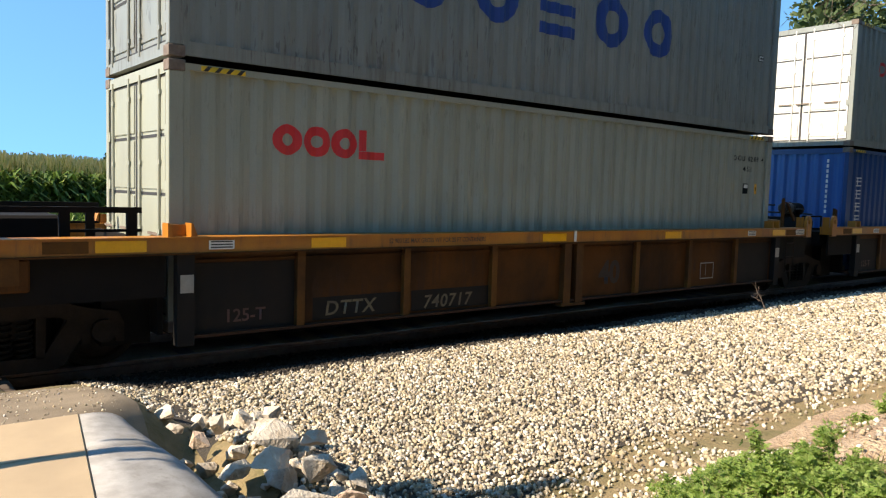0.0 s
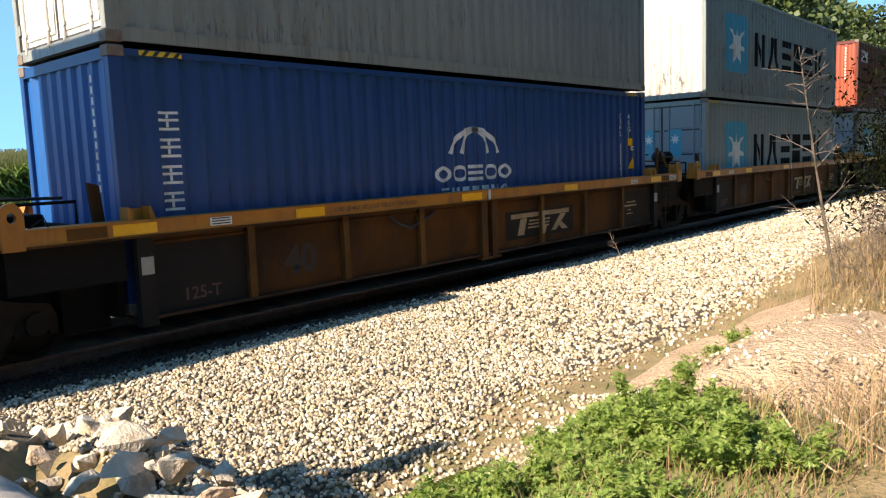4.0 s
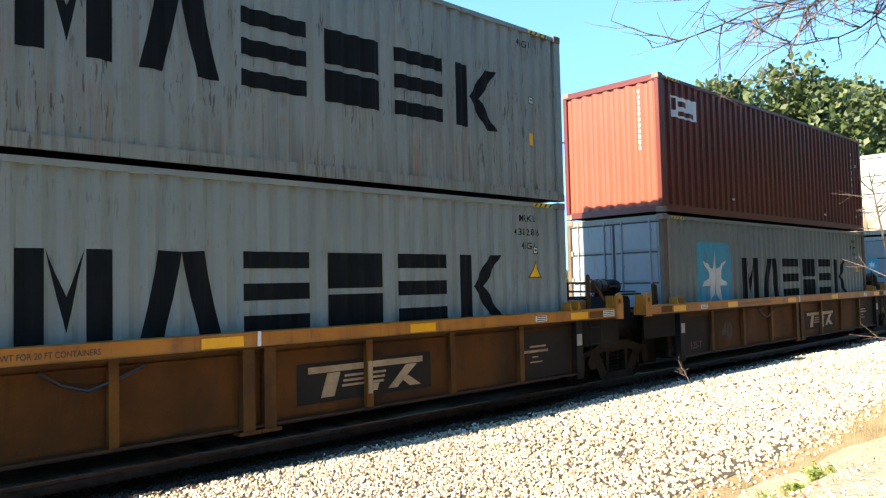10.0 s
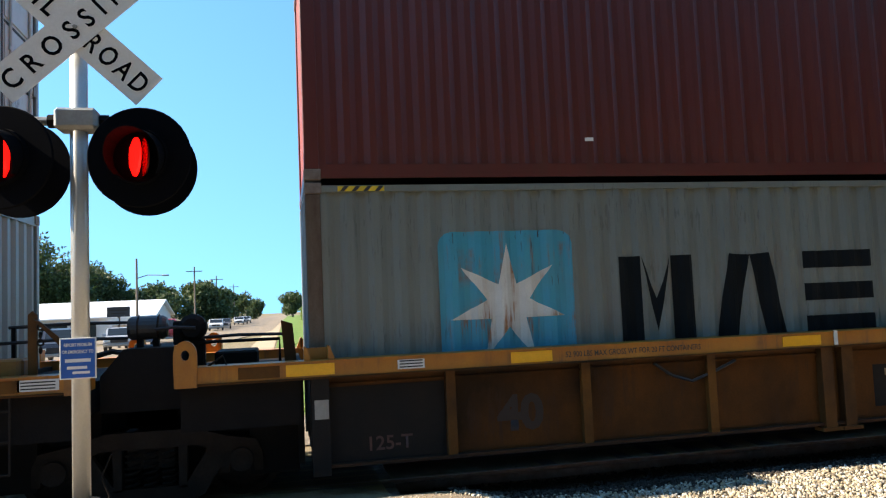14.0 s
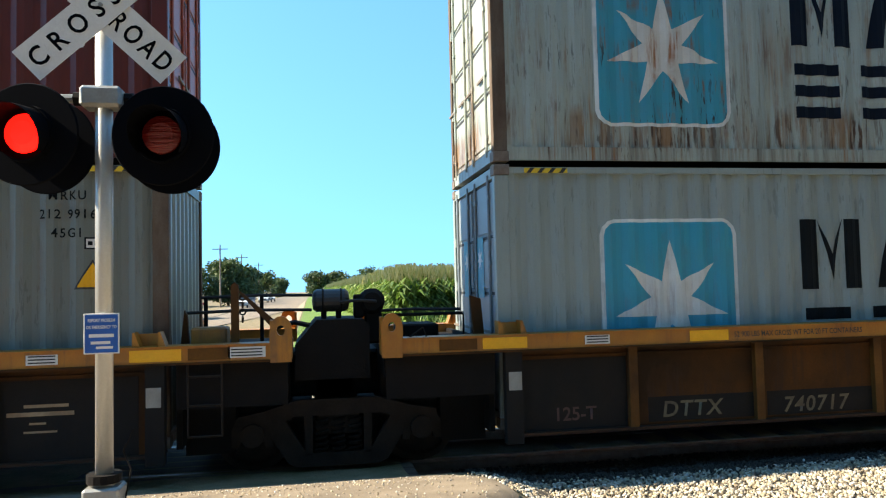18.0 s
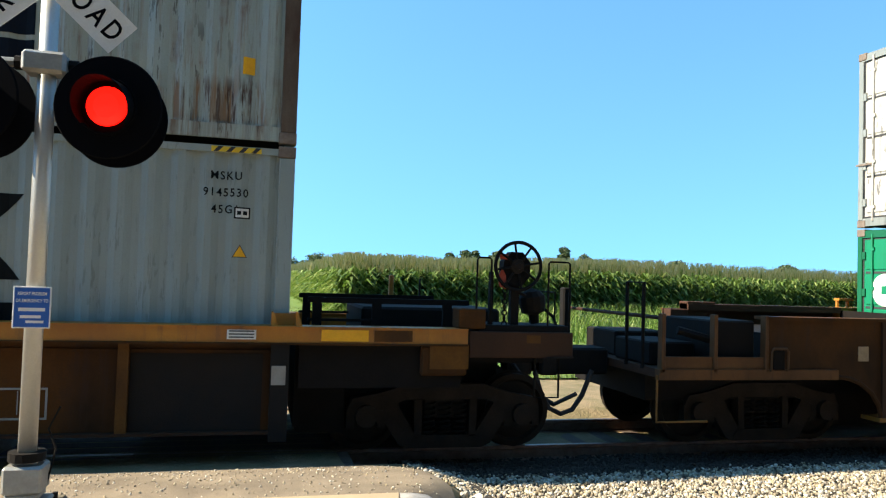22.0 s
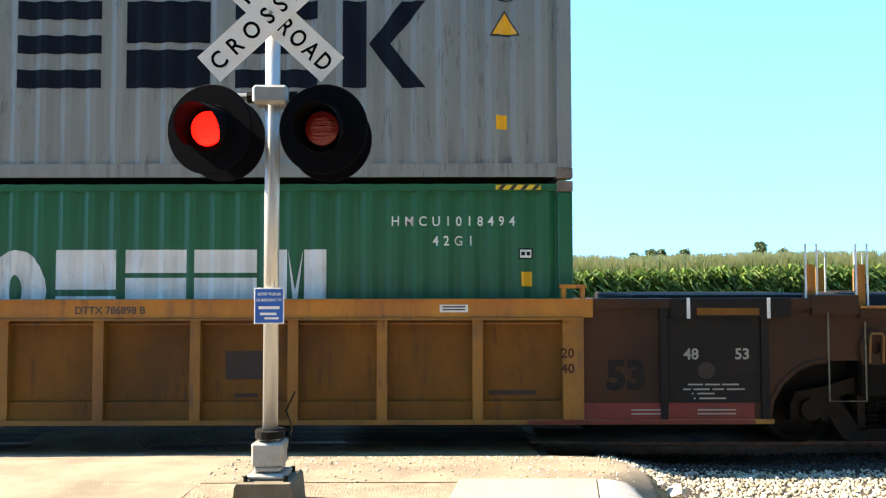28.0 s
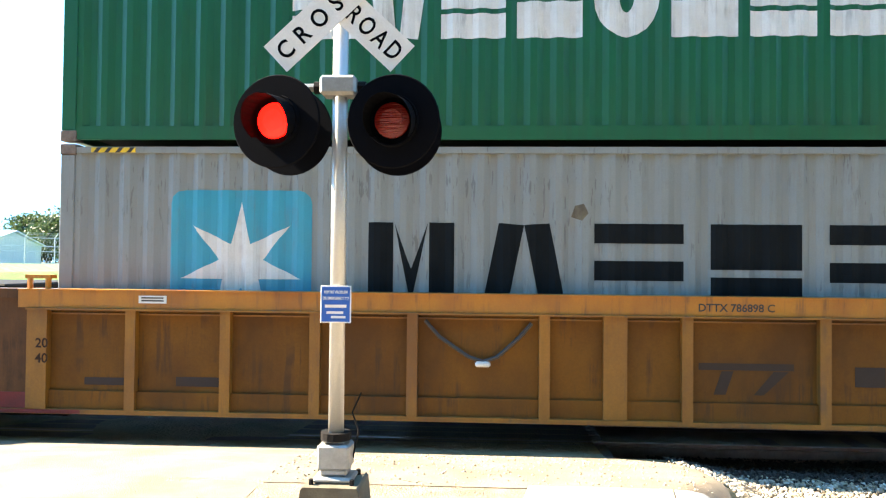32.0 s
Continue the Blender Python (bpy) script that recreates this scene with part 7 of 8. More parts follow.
def broadleaf(x, y, z, h, w, seed, label, n=2600, leaf=0.34):
    r = random.Random(seed)
    g = np.random.default_rng(seed)
    t = thing("tree", label, "tree", "trees along the horizon", at=pose(x, y, z))
    bm = bmesh.new()
    tube(bm, [(0, 0, -0.3), (0.05 * h * 0.1, 0, h * 0.25), (0, 0.02 * h, h * 0.55)], h * 0.035, 8, h * 0.018)
    lobes = []
    for k in range(15):
        a = r.uniform(0, 6.28)
        rad = w * r.uniform(0.10, 0.38)
        zz = h * r.uniform(0.26, 0.84)
        if zz > h * 0.75:
            rad *= 0.55
        c = Vector((rad * math.cos(a), rad * math.sin(a), zz))
        tube(bm, [(0, 0, h * r.uniform(0.2, 0.4)), c * 0.6 + Vector((0, 0, h * 0.15)), c], h * 0.014, 5, h * 0.004)
        lobes.append((c, w * r.uniform(0.15, 0.25)))
    part("trunk", bm, M_BARK, t)
    pts = []
    for c, rad in lobes:
        m = n // len(lobes)
        d = g.normal(size=(m, 3))
        d /= np.linalg.norm(d, axis=1)[:, None]
        q = g.uniform(0.55, 1.05, (m, 1)) * rad * (1 + 0.25 * np.sin(5 * d[:, :1]) * np.cos(4 * d[:, 1:2]))
        pts.append(np.array(c) + d * q * np.array([1, 1, 0.8]))
    quads("crown", leaves(np.concatenate(pts), leaf, g), 4, M_LEAF, parent=t)
    return t


# horizon trees beyond the fields (x, y, height, width)
for i, (x, y, h, w) in enumerate(((-60, 114, 9, 12), (-48, 112, 11.5, 15), (-35, 112, 13, 17), (-28, 118, 9, 12), (-75, 120, 8, 12), (-88, 118, 7, 11), (-18, 120, 7, 10), (-13, 126, 7.5, 9), (-15, 150, 9, 9),
                               (-14, 178, 8, 8), (-13, 205, 8, 9), (2, 225, 8.5, 9), (-10, 262, 7, 10), (8, 230, 8, 9), (20, 248, 8.5, 14), (60, 212, 11.5, 7), (88, 208, 14.0, 5.5), (95, 206, 11.5, 6), (68, 212, 12, 7), (54, 214, 10.5, 7), (64, 216, 11.8, 6),
                               (30, 252, 8.5, 13), (42, 250, 9, 13), (103, 212, 9, 9), (120, 200, 10, 9), (135, 205, 9.5, 10), (150, 190, 10, 10), (-100, 122, 9, 13), (-24, 124, 7, 9), (-42, 116, 12, 15), (-54, 117, 10, 14), (-67, 117, 9, 13), (-31, 122, 10, 13))):
    broadleaf(x, y, height(x, y) - 0.2, h, w, 400 + i, "broad green tree on the horizon", 13000 if y < 130 else 4600, 0.30 if y < 130 else 0.42)
# woodland behind the train further along the line
for i, (x, y, h, w) in enumerate(((56, 22, 19, 13), (63, 20, 18, 12), (70, 22, 20, 13), (78, 20, 18, 12), (88, 22, 19, 13), (100, 22, 19, 13), (49, 24, 15, 10), (115, 24, 20, 15), (60, 27, 21, 13), (74, 28, 22, 14))):
    broadleaf(x, y, height(x, y) - 0.2, h, w, 500 + i, "tall green tree in the wood beyond the track", 9000, 0.36)
# unseen trees added behind the camera to keep sky light off the train
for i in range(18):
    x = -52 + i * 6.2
    broadleaf(x, -12.5 + 2.0 * math.sin(i * 2.1), -0.3, 19 + 2 * math.sin(i * 1.3), 13, 560 + i, "unseen tree behind the camera, added to block sky light", 2600, 1.0)
# woods on the near side, down the line
for i, (x, y, h, w) in enumerate(((24, 0.5, 9, 6), (30, 1.5, 10, 7), (37, 0.5, 11, 8), (45, 1.0, 12, 8), (55, 1.5, 13, 9), (66, 2.0, 14, 9))):
    broadleaf(x, y, height(x, y) - 0.2, h, w, 530 + i, "green tree leaning over the near bank", 3600, 0.3)


def cedar(x, y, h, w, seed):
    g = np.random.default_rng(seed)
    t = thing("cedar", "dark dense evergreen cedar on the bank", "tree", at=pose(x, y, height(x, y) - 0.1))
    bm = tube(bmesh.new(), [(0, 0, 0), (0.05, 0, h * 0.5), (0, 0, h)], 0.12, 8, 0.02)
    for k in range(40):
        a = g.uniform(0, 6.28)
        z = h * g.uniform(0.08, 0.95)
        rad = w * 0.5 * (1 - z / h) ** 0.7
        tube(bm, [(0, 0, z), (rad * math.cos(a), rad * math.sin(a), z + 0.12 * rad)], 0.03, 4, 0.006)
    part("trunk", bm, M_BARK, t)
    n = 52000
    z = g.uniform(0.03, 1.0, n)
    a = g.uniform(0, 6.28, n)
    rad = w * 0.5 * (1 - z) ** 0.6 * g.uniform(0.45, 1.05, n) * (1 + 0.28 * np.sin(3 * a + 9 * z) + 0.16 * np.sin(7 * a - 14 * z) + 0.10 * np.sin(19 * a + 31 * z))
    c = np.stack([rad * np.cos(a), rad * np.sin(a), z * h], -1)
    quads("foliage", leaves(c, 0.034, g, 3.4), 4, M_CEDAR, parent=t)


cedar(15.2, 1.15, 8.0, 4.9, 1)
cedar(18.0, 1.6, 6.5, 4.2, 2)
cedar(13.4, 0.3, 6.5, 3.2, 3)


def bare_tree(name, base, spread, depth, r0, seed, label, up=(0, 0, 1), length=1.0, split=3):
    g = random.Random(seed)
    t = thing(name, label, "tree")
    bm = bmesh.new()

    def grow(p, d, ln, rad, lev):
        pts = [p]
        for _ in range(3):
            d = (d + Vector((g.gauss(0, 1), g.gauss(0, 1), g.gauss(0, 1))) * 0.16).normalized()
            pts.append(pts[-1] + d * ln / 3)
        tube(bm, pts, rad, 5 if rad > 0.006 else 3, rad * 0.55, cap=False)
        if lev > 0:
            for k in range(split):
                q = pts[g.choice((1, 2, 3, 3))]
                nd = (d + Vector((g.gauss(0, 1), g.gauss(0, 1), g.gauss(0, 1))) * spread).normalized()
                grow(q, nd, ln * g.uniform(0.55, 0.8), rad * 0.55, lev - 1)
    grow(Vector(base), Vector(up).normalized(), length, r0, depth)
    part("crown", bm, M_TWIG, t)
    return t


def g_lean(i):
    return 0.35 * math.sin(2.3 * i)


def sapling(x, y, h, seed, label, lean=(0.0, 0.0)):
    g = random.Random(seed)
    t = thing("sapling", label, "tree", "bare saplings on the bank")
    z = height(x, y) - 0.05
    top = Vector((x + lean[0] + g.uniform(-0.08, 0.08), y + lean[1] + g.uniform(-0.06, 0.06), z + h))
    foot = Vector((x, y, z))
    knee = foot.lerp(top, 0.5) + Vector((0.06, 0.03, 0))
    part("stem", tube(bmesh.new(), [foot, knee, top], 0.024, 6, 0.006), M_BARK, t)
    for k in range(22):
        f = g.uniform(0.2, 0.98)
        p = (foot.lerp(knee, 2 * f) if f < 0.5 else knee.lerp(top, 2 * f - 1))
        a = g.uniform(0, 6.28)
        ln = g.uniform(0.3, 1.0) * (1.15 - 0.6 * f)
        d = Vector((math.cos(a), math.sin(a), g.uniform(0.0, 0.9))).normalized()
        q = p + d * ln * 0.5 + Vector((0, 0, g.uniform(-0.04, 0.06)))
        bm = tube(bmesh.new(), [p, q, p + d * ln], 0.008, 4, 0.002)
        for _ in range(3):
            e = (d + Vector((g.gauss(0, 1), g.gauss(0, 1), g.gauss(0, 1))) * 0.6).normalized()
            tube(bm, [q, q + e * ln * 0.4], 0.004, 3, 0.0015, cap=False)
        part("twig", bm, M_TWIG, t)


sapling(10.15, 2.6, 3.0, 11, "bare dead sapling with thin side twigs", (-0.25, 0.40))
sapling(10.9, 1.9, 1.5, 12, "thin leafless sapling beside the cedar")
bare_tree("dry_weed", (12.7, 6.9, height(12.7, 6.9) - 0.02), 0.6, 2, 0.012, 13, "dry branched weed growing in the ballast", (0, 0, 1), 0.32, 4)
for i, (x, y, ln) in enumerate(((11.9, 2.1, 0.5), (12.6, 2.6, 0.45), (13.2, 1.9, 0.6), (12.4, 1.6, 0.55), (14.0, 2.5, 0.5), (11.4, 1.7, 0.4), (10.4, 1.3, 0.4))):
    bare_tree("dead_brush", (x, y, height(x, y) - 0.03), 0.6, 3, 0.010, 40 + i, "leafless brown brush on the bank", (g_lean(i), 0.1, 1), ln, 4)
for i, (x, y, ln) in enumerate(((9.4, 2.3, 0.45), (9.9, 2.1, 0.5), (10.4, 2.2, 0.5), (9.0, 1.9, 0.4), (10.8, 2.5, 0.45))):
    bare_tree("dead_brush", (x, y, height(x, y) - 0.03), 0.6, 3, 0.009, 60 + i, "reddish leafless brush at the sapling's foot", (0.5 * g_lean(i), 0.2, 1), ln, 5)
M_STICK = surface("bleached_stick", (0.46, 0.36, 0.25), 0.85, 0, (0.28, 0.20, 0.13), 0.6, 9)
for i, pts in enumerate((((3.55, 3.10), (3.40, 2.65), (3.26, 2.27)), ((5.36, 1.99), (4.75, 1.62), (4.2, 1.25), (3.92, 1.05)), ((5.6, 1.88), (5.5, 1.55), (5.27, 1.19)), ((4.9, 1.35), (4.5, 1.1), (4.3, 0.8)), ((3.0, 3.0), (3.25, 2.8), (3.6, 2.75)))):
    stick = thing("fallen_stick", "thin bleached stick lying on the bank", "stick", "sticks on the bank")
    part("stick", tube(bmesh.new(), [(x, y, height(x, y) + 0.02 + 0.05 * (k % 2)) for k, (x, y) in enumerate(pts)], 0.011, 5, 0.005), M_STICK, stick)
    x, y = pts[1]
    part("side_twig", tube(bmesh.new(), [(x, y, height(x, y) + 0.07), (x + 0.12, y - 0.08, height(x, y) + 0.16), (x + 0.2, y - 0.2, height(x, y) + 0.2)], 0.006, 4, 0.002), M_STICK, stick)
# tree leaning in from the bank with bare hanging twigs
lean = bare_tree("bare_tree", (9.6, -2.6, height(9.6, -2.6) - 0.1), 0.4, 1, 0.09, 14, "leafless tree leaning over the bank with hanging twigs", (-0.05, 0.3, 1), 5.0, 2)
gg = random.Random(3)
for k in range(30):
    p = Vector((9.7 + gg.uniform(-0.7, 0.7), 2.6 + gg.uniform(-0.6, 0.5), 5.15 + gg.uniform(-0.25, 0.7)))
    bm = bmesh.new()

    def twig(p, d, ln, rad, lev, droop=0.0):
        pts = [p]
        n = 7 if lev == 2 else 4
        for _ in range(n):
            d = (d + Vector((gg.gauss(0, 1), gg.gauss(0, 1), gg.gauss(0, 1) + droop)) * 0.11).normalized()
            pts.append(pts[-1] + d * ln / n)
        tube(bm, pts, rad, 4 if rad > 0.005 else 3, rad * 0.35, cap=False)
        if lev:
            for q in range(1, n + 1):
                for _ in range(2 if lev == 2 else 1):
                    twig(pts[q], (d + Vector((gg.gauss(0, 1), gg.gauss(0, 1), gg.gauss(0.25, 0.7))) * 0.6).normalized(), gg.uniform(0.25, 0.75) if lev == 2 else ln * gg.uniform(0.3, 0.6), rad * (0.5 if lev == 2 else 0.6), lev - 1)
    twig(p, Vector((-0.86, 0.02 + gg.uniform(-0.12, 0.12), -0.35 + gg.uniform(-0.09, 0.12))).normalized(), gg.uniform(1.4, 4.2), 0.015, 2, 0.05)
    part("hanging_twig", bm, M_TWIG, lean)
bm = bmesh.new()
tube(bm, [(9.5, -2.2, 2.5), (9.6, 0.4, 4.2), (9.8, 1.8, 5.0), (9.7, 2.9, 5.5)], 0.045, 6, 0.02)
part("bough", bm, M_BARK, lean)
for p, d, ln in (((9.9, 1.0, 2.5), (-0.5, 0.80, 0.10), 0.9), ((8.9, 0.5, 2.1), (-0.45, 0.85, -0.30), 1.0)):
    bm = bmesh.new()
    twig(Vector(p), Vector(d).normalized(), ln, 0.010, 1, 0.0)
    part("low_twig", bm, M_TWIG, lean)

# feathery green weeds, dry grass and leafy stems
M_WEED = island("feathery_weed", [(0.14, 0.24, 0.035), (0.29, 0.42, 0.09), (0.46, 0.54, 0.18), (0.20, 0.31, 0.055)], 0.6, 0, 0.55)
M_DRY = island("dry_grass", [(0.20, 0.12, 0.065), (0.50, 0.37, 0.21), (0.32, 0.20, 0.11), (0.27, 0.23, 0.09), (0.42, 0.30, 0.17)], 0.85, 0, 0.3)
M_GREENBLADE = island("green_grass", [(0.10, 0.17, 0.03), (0.16, 0.22, 0.05), (0.22, 0.24, 0.08)], 0.7, 0, 0.35)
M_STEM = surface("weed_stem", (0.16, 0.15, 0.06), 0.8)


def weed(x, y, h, w, seed, n=900):
    g = np.random.default_rng(seed)
    t = thing("weed", "feathery bright green ragweed clump", "plant", "weeds on the bank", at=pose(x, y, height(x, y) - 0.02))
    tips = []
    for k in range(22):
        a = g.uniform(0, 6.28)
        q_ = math.sqrt(g.uniform(0.02, 1))
        e = Vector((w * 0.55 * math.cos(a) * q_, w * 0.55 * math.sin(a) * q_, h * (1.0 - 0.5 * q_ * q_) * g.uniform(0.55, 1.2)))
        if k < 7:
            part("stalk", tube(bmesh.new(), [(0, 0, 0), e * 0.5 + Vector((0, 0, 0.08)), e], 0.006, 4, 0.002), M_STEM, t)
        tips.append(e)
    cs = []
    for e in tips:
        m = n // 22
        f = g.uniform(0.3, 1.02, (m, 1)) ** 0.7
        d = g.normal(size=(m, 3)) * np.array([0.060, 0.060, 0.045]) * w * (1.35 - f)
        cs.append(np.array(e)[None] * f + d)
    c0 = np.concatenate(cs)
    # each leaf is a small fan of lobes on one midrib
    lobes = []
    d = g.normal(size=(len(c0), 3)) * np.array([1, 1, 0.5])
    d /= np.linalg.norm(d, axis=1)[:, None]
    e = np.cross(d, np.array([0, 0, 1.0]) + 0.5 * g.normal(size=(len(c0), 3)))
    e /= np.linalg.norm(e, axis=1)[:, None]
    ln = g.uniform(0.022, 0.052, (len(c0), 1))
    for a_ in (-0.95, -0.5, 0.0, 0.5, 0.95):
        v = (d * math.cos(a_) + e * math.sin(a_)) * ln * (1.0 - 0.25 * abs(a_))
        w_ = (e * math.cos(a_) - d * math.sin(a_)) * ln * 0.12
        b_ = c0 + d * ln * (0.35 * abs(a_))
        lobes.append(np.stack([b_, b_ + v * 0.55 + w_, b_ + v, b_ + v * 0.55 - w_], 1))
    quads("foliage", np.stack(lobes, 1).reshape(-1, 3), 4, M_WEED, parent=t)


wr = random.Random(5)
spots = [(3.95, 2.02, 0.40, 0.72, 3600), (4.30, 1.95, 0.34, 0.62, 2400), (3.80, 1.62, 0.36, 0.66, 3000), (3.45, 2.10, 0.20, 0.45, 1000), (4.10, 2.50, 0.22, 0.42, 900), (4.02, 1.30, 0.26, 0.50, 1200),
         (3.02, 2.62, 0.22, 0.30, 700), (2.68, 2.86, 0.14, 0.34, 600), (3.2, 1.7, 0.22, 0.5, 1100)]
while len(spots) < 52:
    x, y = wr.uniform(1.9, 4.6), wr.uniform(0.9, 2.75)
    if y < 1.75 + 0.58 * (x - 3.77) - 0.4 or noise.noise(Vector((x * 2.1, y * 2.1, 7))) < -0.12 or ((x - 3.5) / 0.35) ** 2 + ((y - 2.75) / 0.3) ** 2 < 1:
        continue
    spots.append((x, y, wr.uniform(0.12, 0.27), wr.uniform(0.26, 0.44), 700))
spots += [(7.4, 2.75, 0.2, 0.4, 500), (6.4, 2.6, 0.18, 0.3, 400), (5.6, 2.5, 0.18, 0.3, 400)]
for i, (x, y, h, w, n) in enumerate(spots):
    weed(x, y, h, w, 700 + i, n)


def blades(name, n, region, hmin, hmax, material, label, seed, width=0.006, clump=0.0):
    g = np.random.default_rng(seed)
    out = []
    k = 0
    while k < n:
        x, y = region(g)
        if x < 1.75 and y < 12:
            k += 0.2
            continue
        if ((x - 6.3) / 1.6) ** 2 + ((y - 1.8) / 0.75) ** 2 < g.uniform(0.5, 1.2) or ((x - 7.9) / 1.6) ** 2 + ((y - 2.95) / 0.6) ** 2 < 0.9:
            k += 0.3
            continue
        if clump and noise.noise(Vector((x * 1.6, y * 1.6, 3))) < g.uniform(-0.4, clump):
            k += 0.2
            continue
        k += 1
        h = g.uniform(hmin, hmax)
        a = g.uniform(0, 6.28)
        lean_ = g.uniform(0.1, 1.3) * h
        z = height(x, y) - 0.01
        dx, dy = math.cos(a), math.sin(a)
        wx, wy = -dy * width, dx * width
        mx, my, mz = x + dx * lean_ * 0.35, y + dy * lean_ * 0.35, z + h * 0.6
        tx, ty, tz = x + dx * lean_, y + dy * lean_, z + h
        out += [(x - wx, y - wy, z), (x + wx, y + wy, z), (mx + wx * 0.8, my + wy * 0.8, mz), (mx - wx * 0.8, my - wy * 0.8, mz),
                (mx - wx * 0.8, my - wy * 0.8, mz), (mx + wx * 0.8, my + wy * 0.8, mz), (tx + wx * 0.2, ty + wy * 0.2, tz), (tx - wx * 0.2, ty - wy * 0.2, tz)]
    return quads(name, out, 4, material, label, "grass", "stuff")


blades("dry_grass", 15000, lambda g: (g.uniform(3.6, 13.5), g.uniform(-0.4, 2.7)), 0.04, 0.20, M_DRY, "short dry straw-coloured grass on the bank", 21, 0.0025, 0.5)
blades("dry_grass", 2400, lambda g: (4.2 + abs(g.normal()) * 3.4, 0.7 + g.normal() * 0.45), 0.15, 0.50, M_DRY, "tall dry grass stalks on the bank", 22, 0.0025)
blades("dry_grass", 1500, lambda g: (g.uniform(7.5, 16.0), 3.1 + g.normal() * 0.4), 0.05, 0.2, M_DRY, "short dry grass along the ballast foot", 24, 0.0025)
blades("dry_grass", 900, lambda g: (10.8 + g.normal() * 1.2, 1.9 + g.normal() * 0.5), 0.2, 0.7, M_DRY, "dead brown stalks round the sapling", 27, 0.004)
blades("green_grass", 2600, lambda g: (3.4 + abs(g.normal()) * 3.0, 0.0 + g.normal() * 0.4), 0.06, 0.26, M_GREENBLADE, "rank green grass among the dry stalks", 23, 0.004, 0.35)
blades("green_grass", 3200, lambda g: (g.uniform(1.8, 4.8), g.uniform(1.0, 3.3)), 0.03, 0.13, M_GREENBLADE, "low green growth between the weeds", 28, 0.005, 0.4)
blades("dry_grass", 2200, lambda g: (g.uniform(1.9, 5.2), g.uniform(0.6, 3.0)), 0.03, 0.16, M_DRY, "dead grass between the weeds", 29, 0.003, 0.4)
blades("green_grass", 700, lambda g: (g.uniform(3.2, 9.0), g.uniform(0.2, 2.6)), 0.04, 0.12, M_GREENBLADE, "low green grass on the bank", 25, 0.004, 0.3)


def leafy_stem(x, y, h, seed):
    g = np.random.default_rng(seed)
    t = thing("leafy_weed", "tall weed with long pointed yellow-green leaves", "plant", "weeds on the bank", at=pose(x, y, height(x, y) - 0.02))
    part("stem", tube(bmesh.new(), [(0, 0, 0), (0.03, 0, h * 0.5), (g.uniform(-0.1, 0.1), g.uniform(-0.1, 0.1), h)], 0.010, 5, 0.004), M_STEM, t)
    out = []
    for k in range(170):
        z = h * g.uniform(0.1, 1.0)
        a = g.uniform(0, 6.28)
        ln = g.uniform(0.05, 0.12)
        d = np.array([math.cos(a), math.sin(a), g.uniform(-0.2, 0.5)])
        e = np.array([-math.sin(a), math.cos(a), 0]) * ln * 0.16
        p = np.array([0.16 * g.normal(), 0.16 * g.normal(), z + 0.05 * g.normal()])
        q = p + d * ln * 0.5
        out += [p, q + e, p + d * ln + np.array([0, 0, -0.04]), q - e]
    quads("foliage", out, 4, M_GREENBLADE, parent=t)


stem_rng = random.Random(9)
for i in range(20):
    x = stem_rng.uniform(3.9, 9.0)
    y, h = 0.10 + 0.050 * (x - 3.9) + stem_rng.uniform(-0.30, 0.28), stem_rng.uniform(0.55, 1.05) + 0.03 * (x - 4)
    leafy_stem(x, y, h, 800 + i)

# ---- corn ----
M_CORN = island("corn_leaves", [(0.035, 0.08, 0.012), (0.12, 0.20, 0.028), (0.22, 0.32, 0.06), (0.06, 0.12, 0.016), (0.45, 0.50, 0.16)], 0.55, 0, 0.4)
M_TASSEL = island("corn_tassels", [(0.36, 0.33, 0.13), (0.50, 0.44, 0.22), (0.26, 0.30, 0.09)], 0.9, 0, 0.3)


def corn_front(x):
    """Front edge of the field."""
    return 27.5 + 0.40 * max(0.0, min(x, 14.0) - 3.0) + 0.26 * max(0.0, x - 14.0)


g = np.random.default_rng(31)
stalks = []
for k in range(7600):
    x = g.uniform(3.0, 62) if k % 4 else g.uniform(3.0, 20)
    d = abs(g.normal()) * 3.2
    stalks.append((x + g.normal() * 0.1, corn_front(x) + d))
for k in range(4200):
    x = 3.0 + abs(g.normal()) * 1.2
    stalks.append((x, g.uniform(28, 140)))
lv, tv = [], []
for x, y in stalks:
    z = height(x, y)
    h = g.uniform(2.3, 2.9) * (0.88 + 0.12 * smooth(5, 18, x))
    for q in range(8):
        zz = z + h * (0.12 + 0.095 * q)
        a = g.uniform(0, 6.28)
        ln = g.uniform(0.5, 0.85)
        dx, dy = math.cos(a) * ln, math.sin(a) * ln
        wx, wy = -math.sin(a) * 0.055, math.cos(a) * 0.055
        mx, my, mz = x + dx * 0.5, y + dy * 0.5, zz + 0.24
        lv += [(x - wx, y - wy, zz), (x + wx, y + wy, zz), (mx + wx, my + wy, mz), (mx - wx, my - wy, mz),
               (mx - wx, my - wy, mz), (mx + wx, my + wy, mz), (x + dx, y + dy, zz + 0.02), (x + dx * 0.98, y + dy * 0.98, zz)]
    lv += [(x - 0.02, y, z), (x + 0.02, y, z), (x + 0.012, y, z + h), (x - 0.012, y, z + h)]
    for q in range(4):
        a = g.uniform(0, 6.28)
        dx, dy = math.cos(a) * 0.12, math.sin(a) * 0.12
        tv += [(x - 0.012, y, z + h - 0.08), (x + 0.012, y, z + h - 0.08), (x + dx + 0.012, y + dy, z + h + 0.24), (x + dx - 0.012, y + dy, z + h + 0.24)]
quads("corn", lv, 4, M_CORN, "dense tall green corn at the field's edge", "corn", "stuff")
quads("corn_tassels", tv, 4, M_TASSEL, "pale tassels on top of the corn", "corn", "stuff")
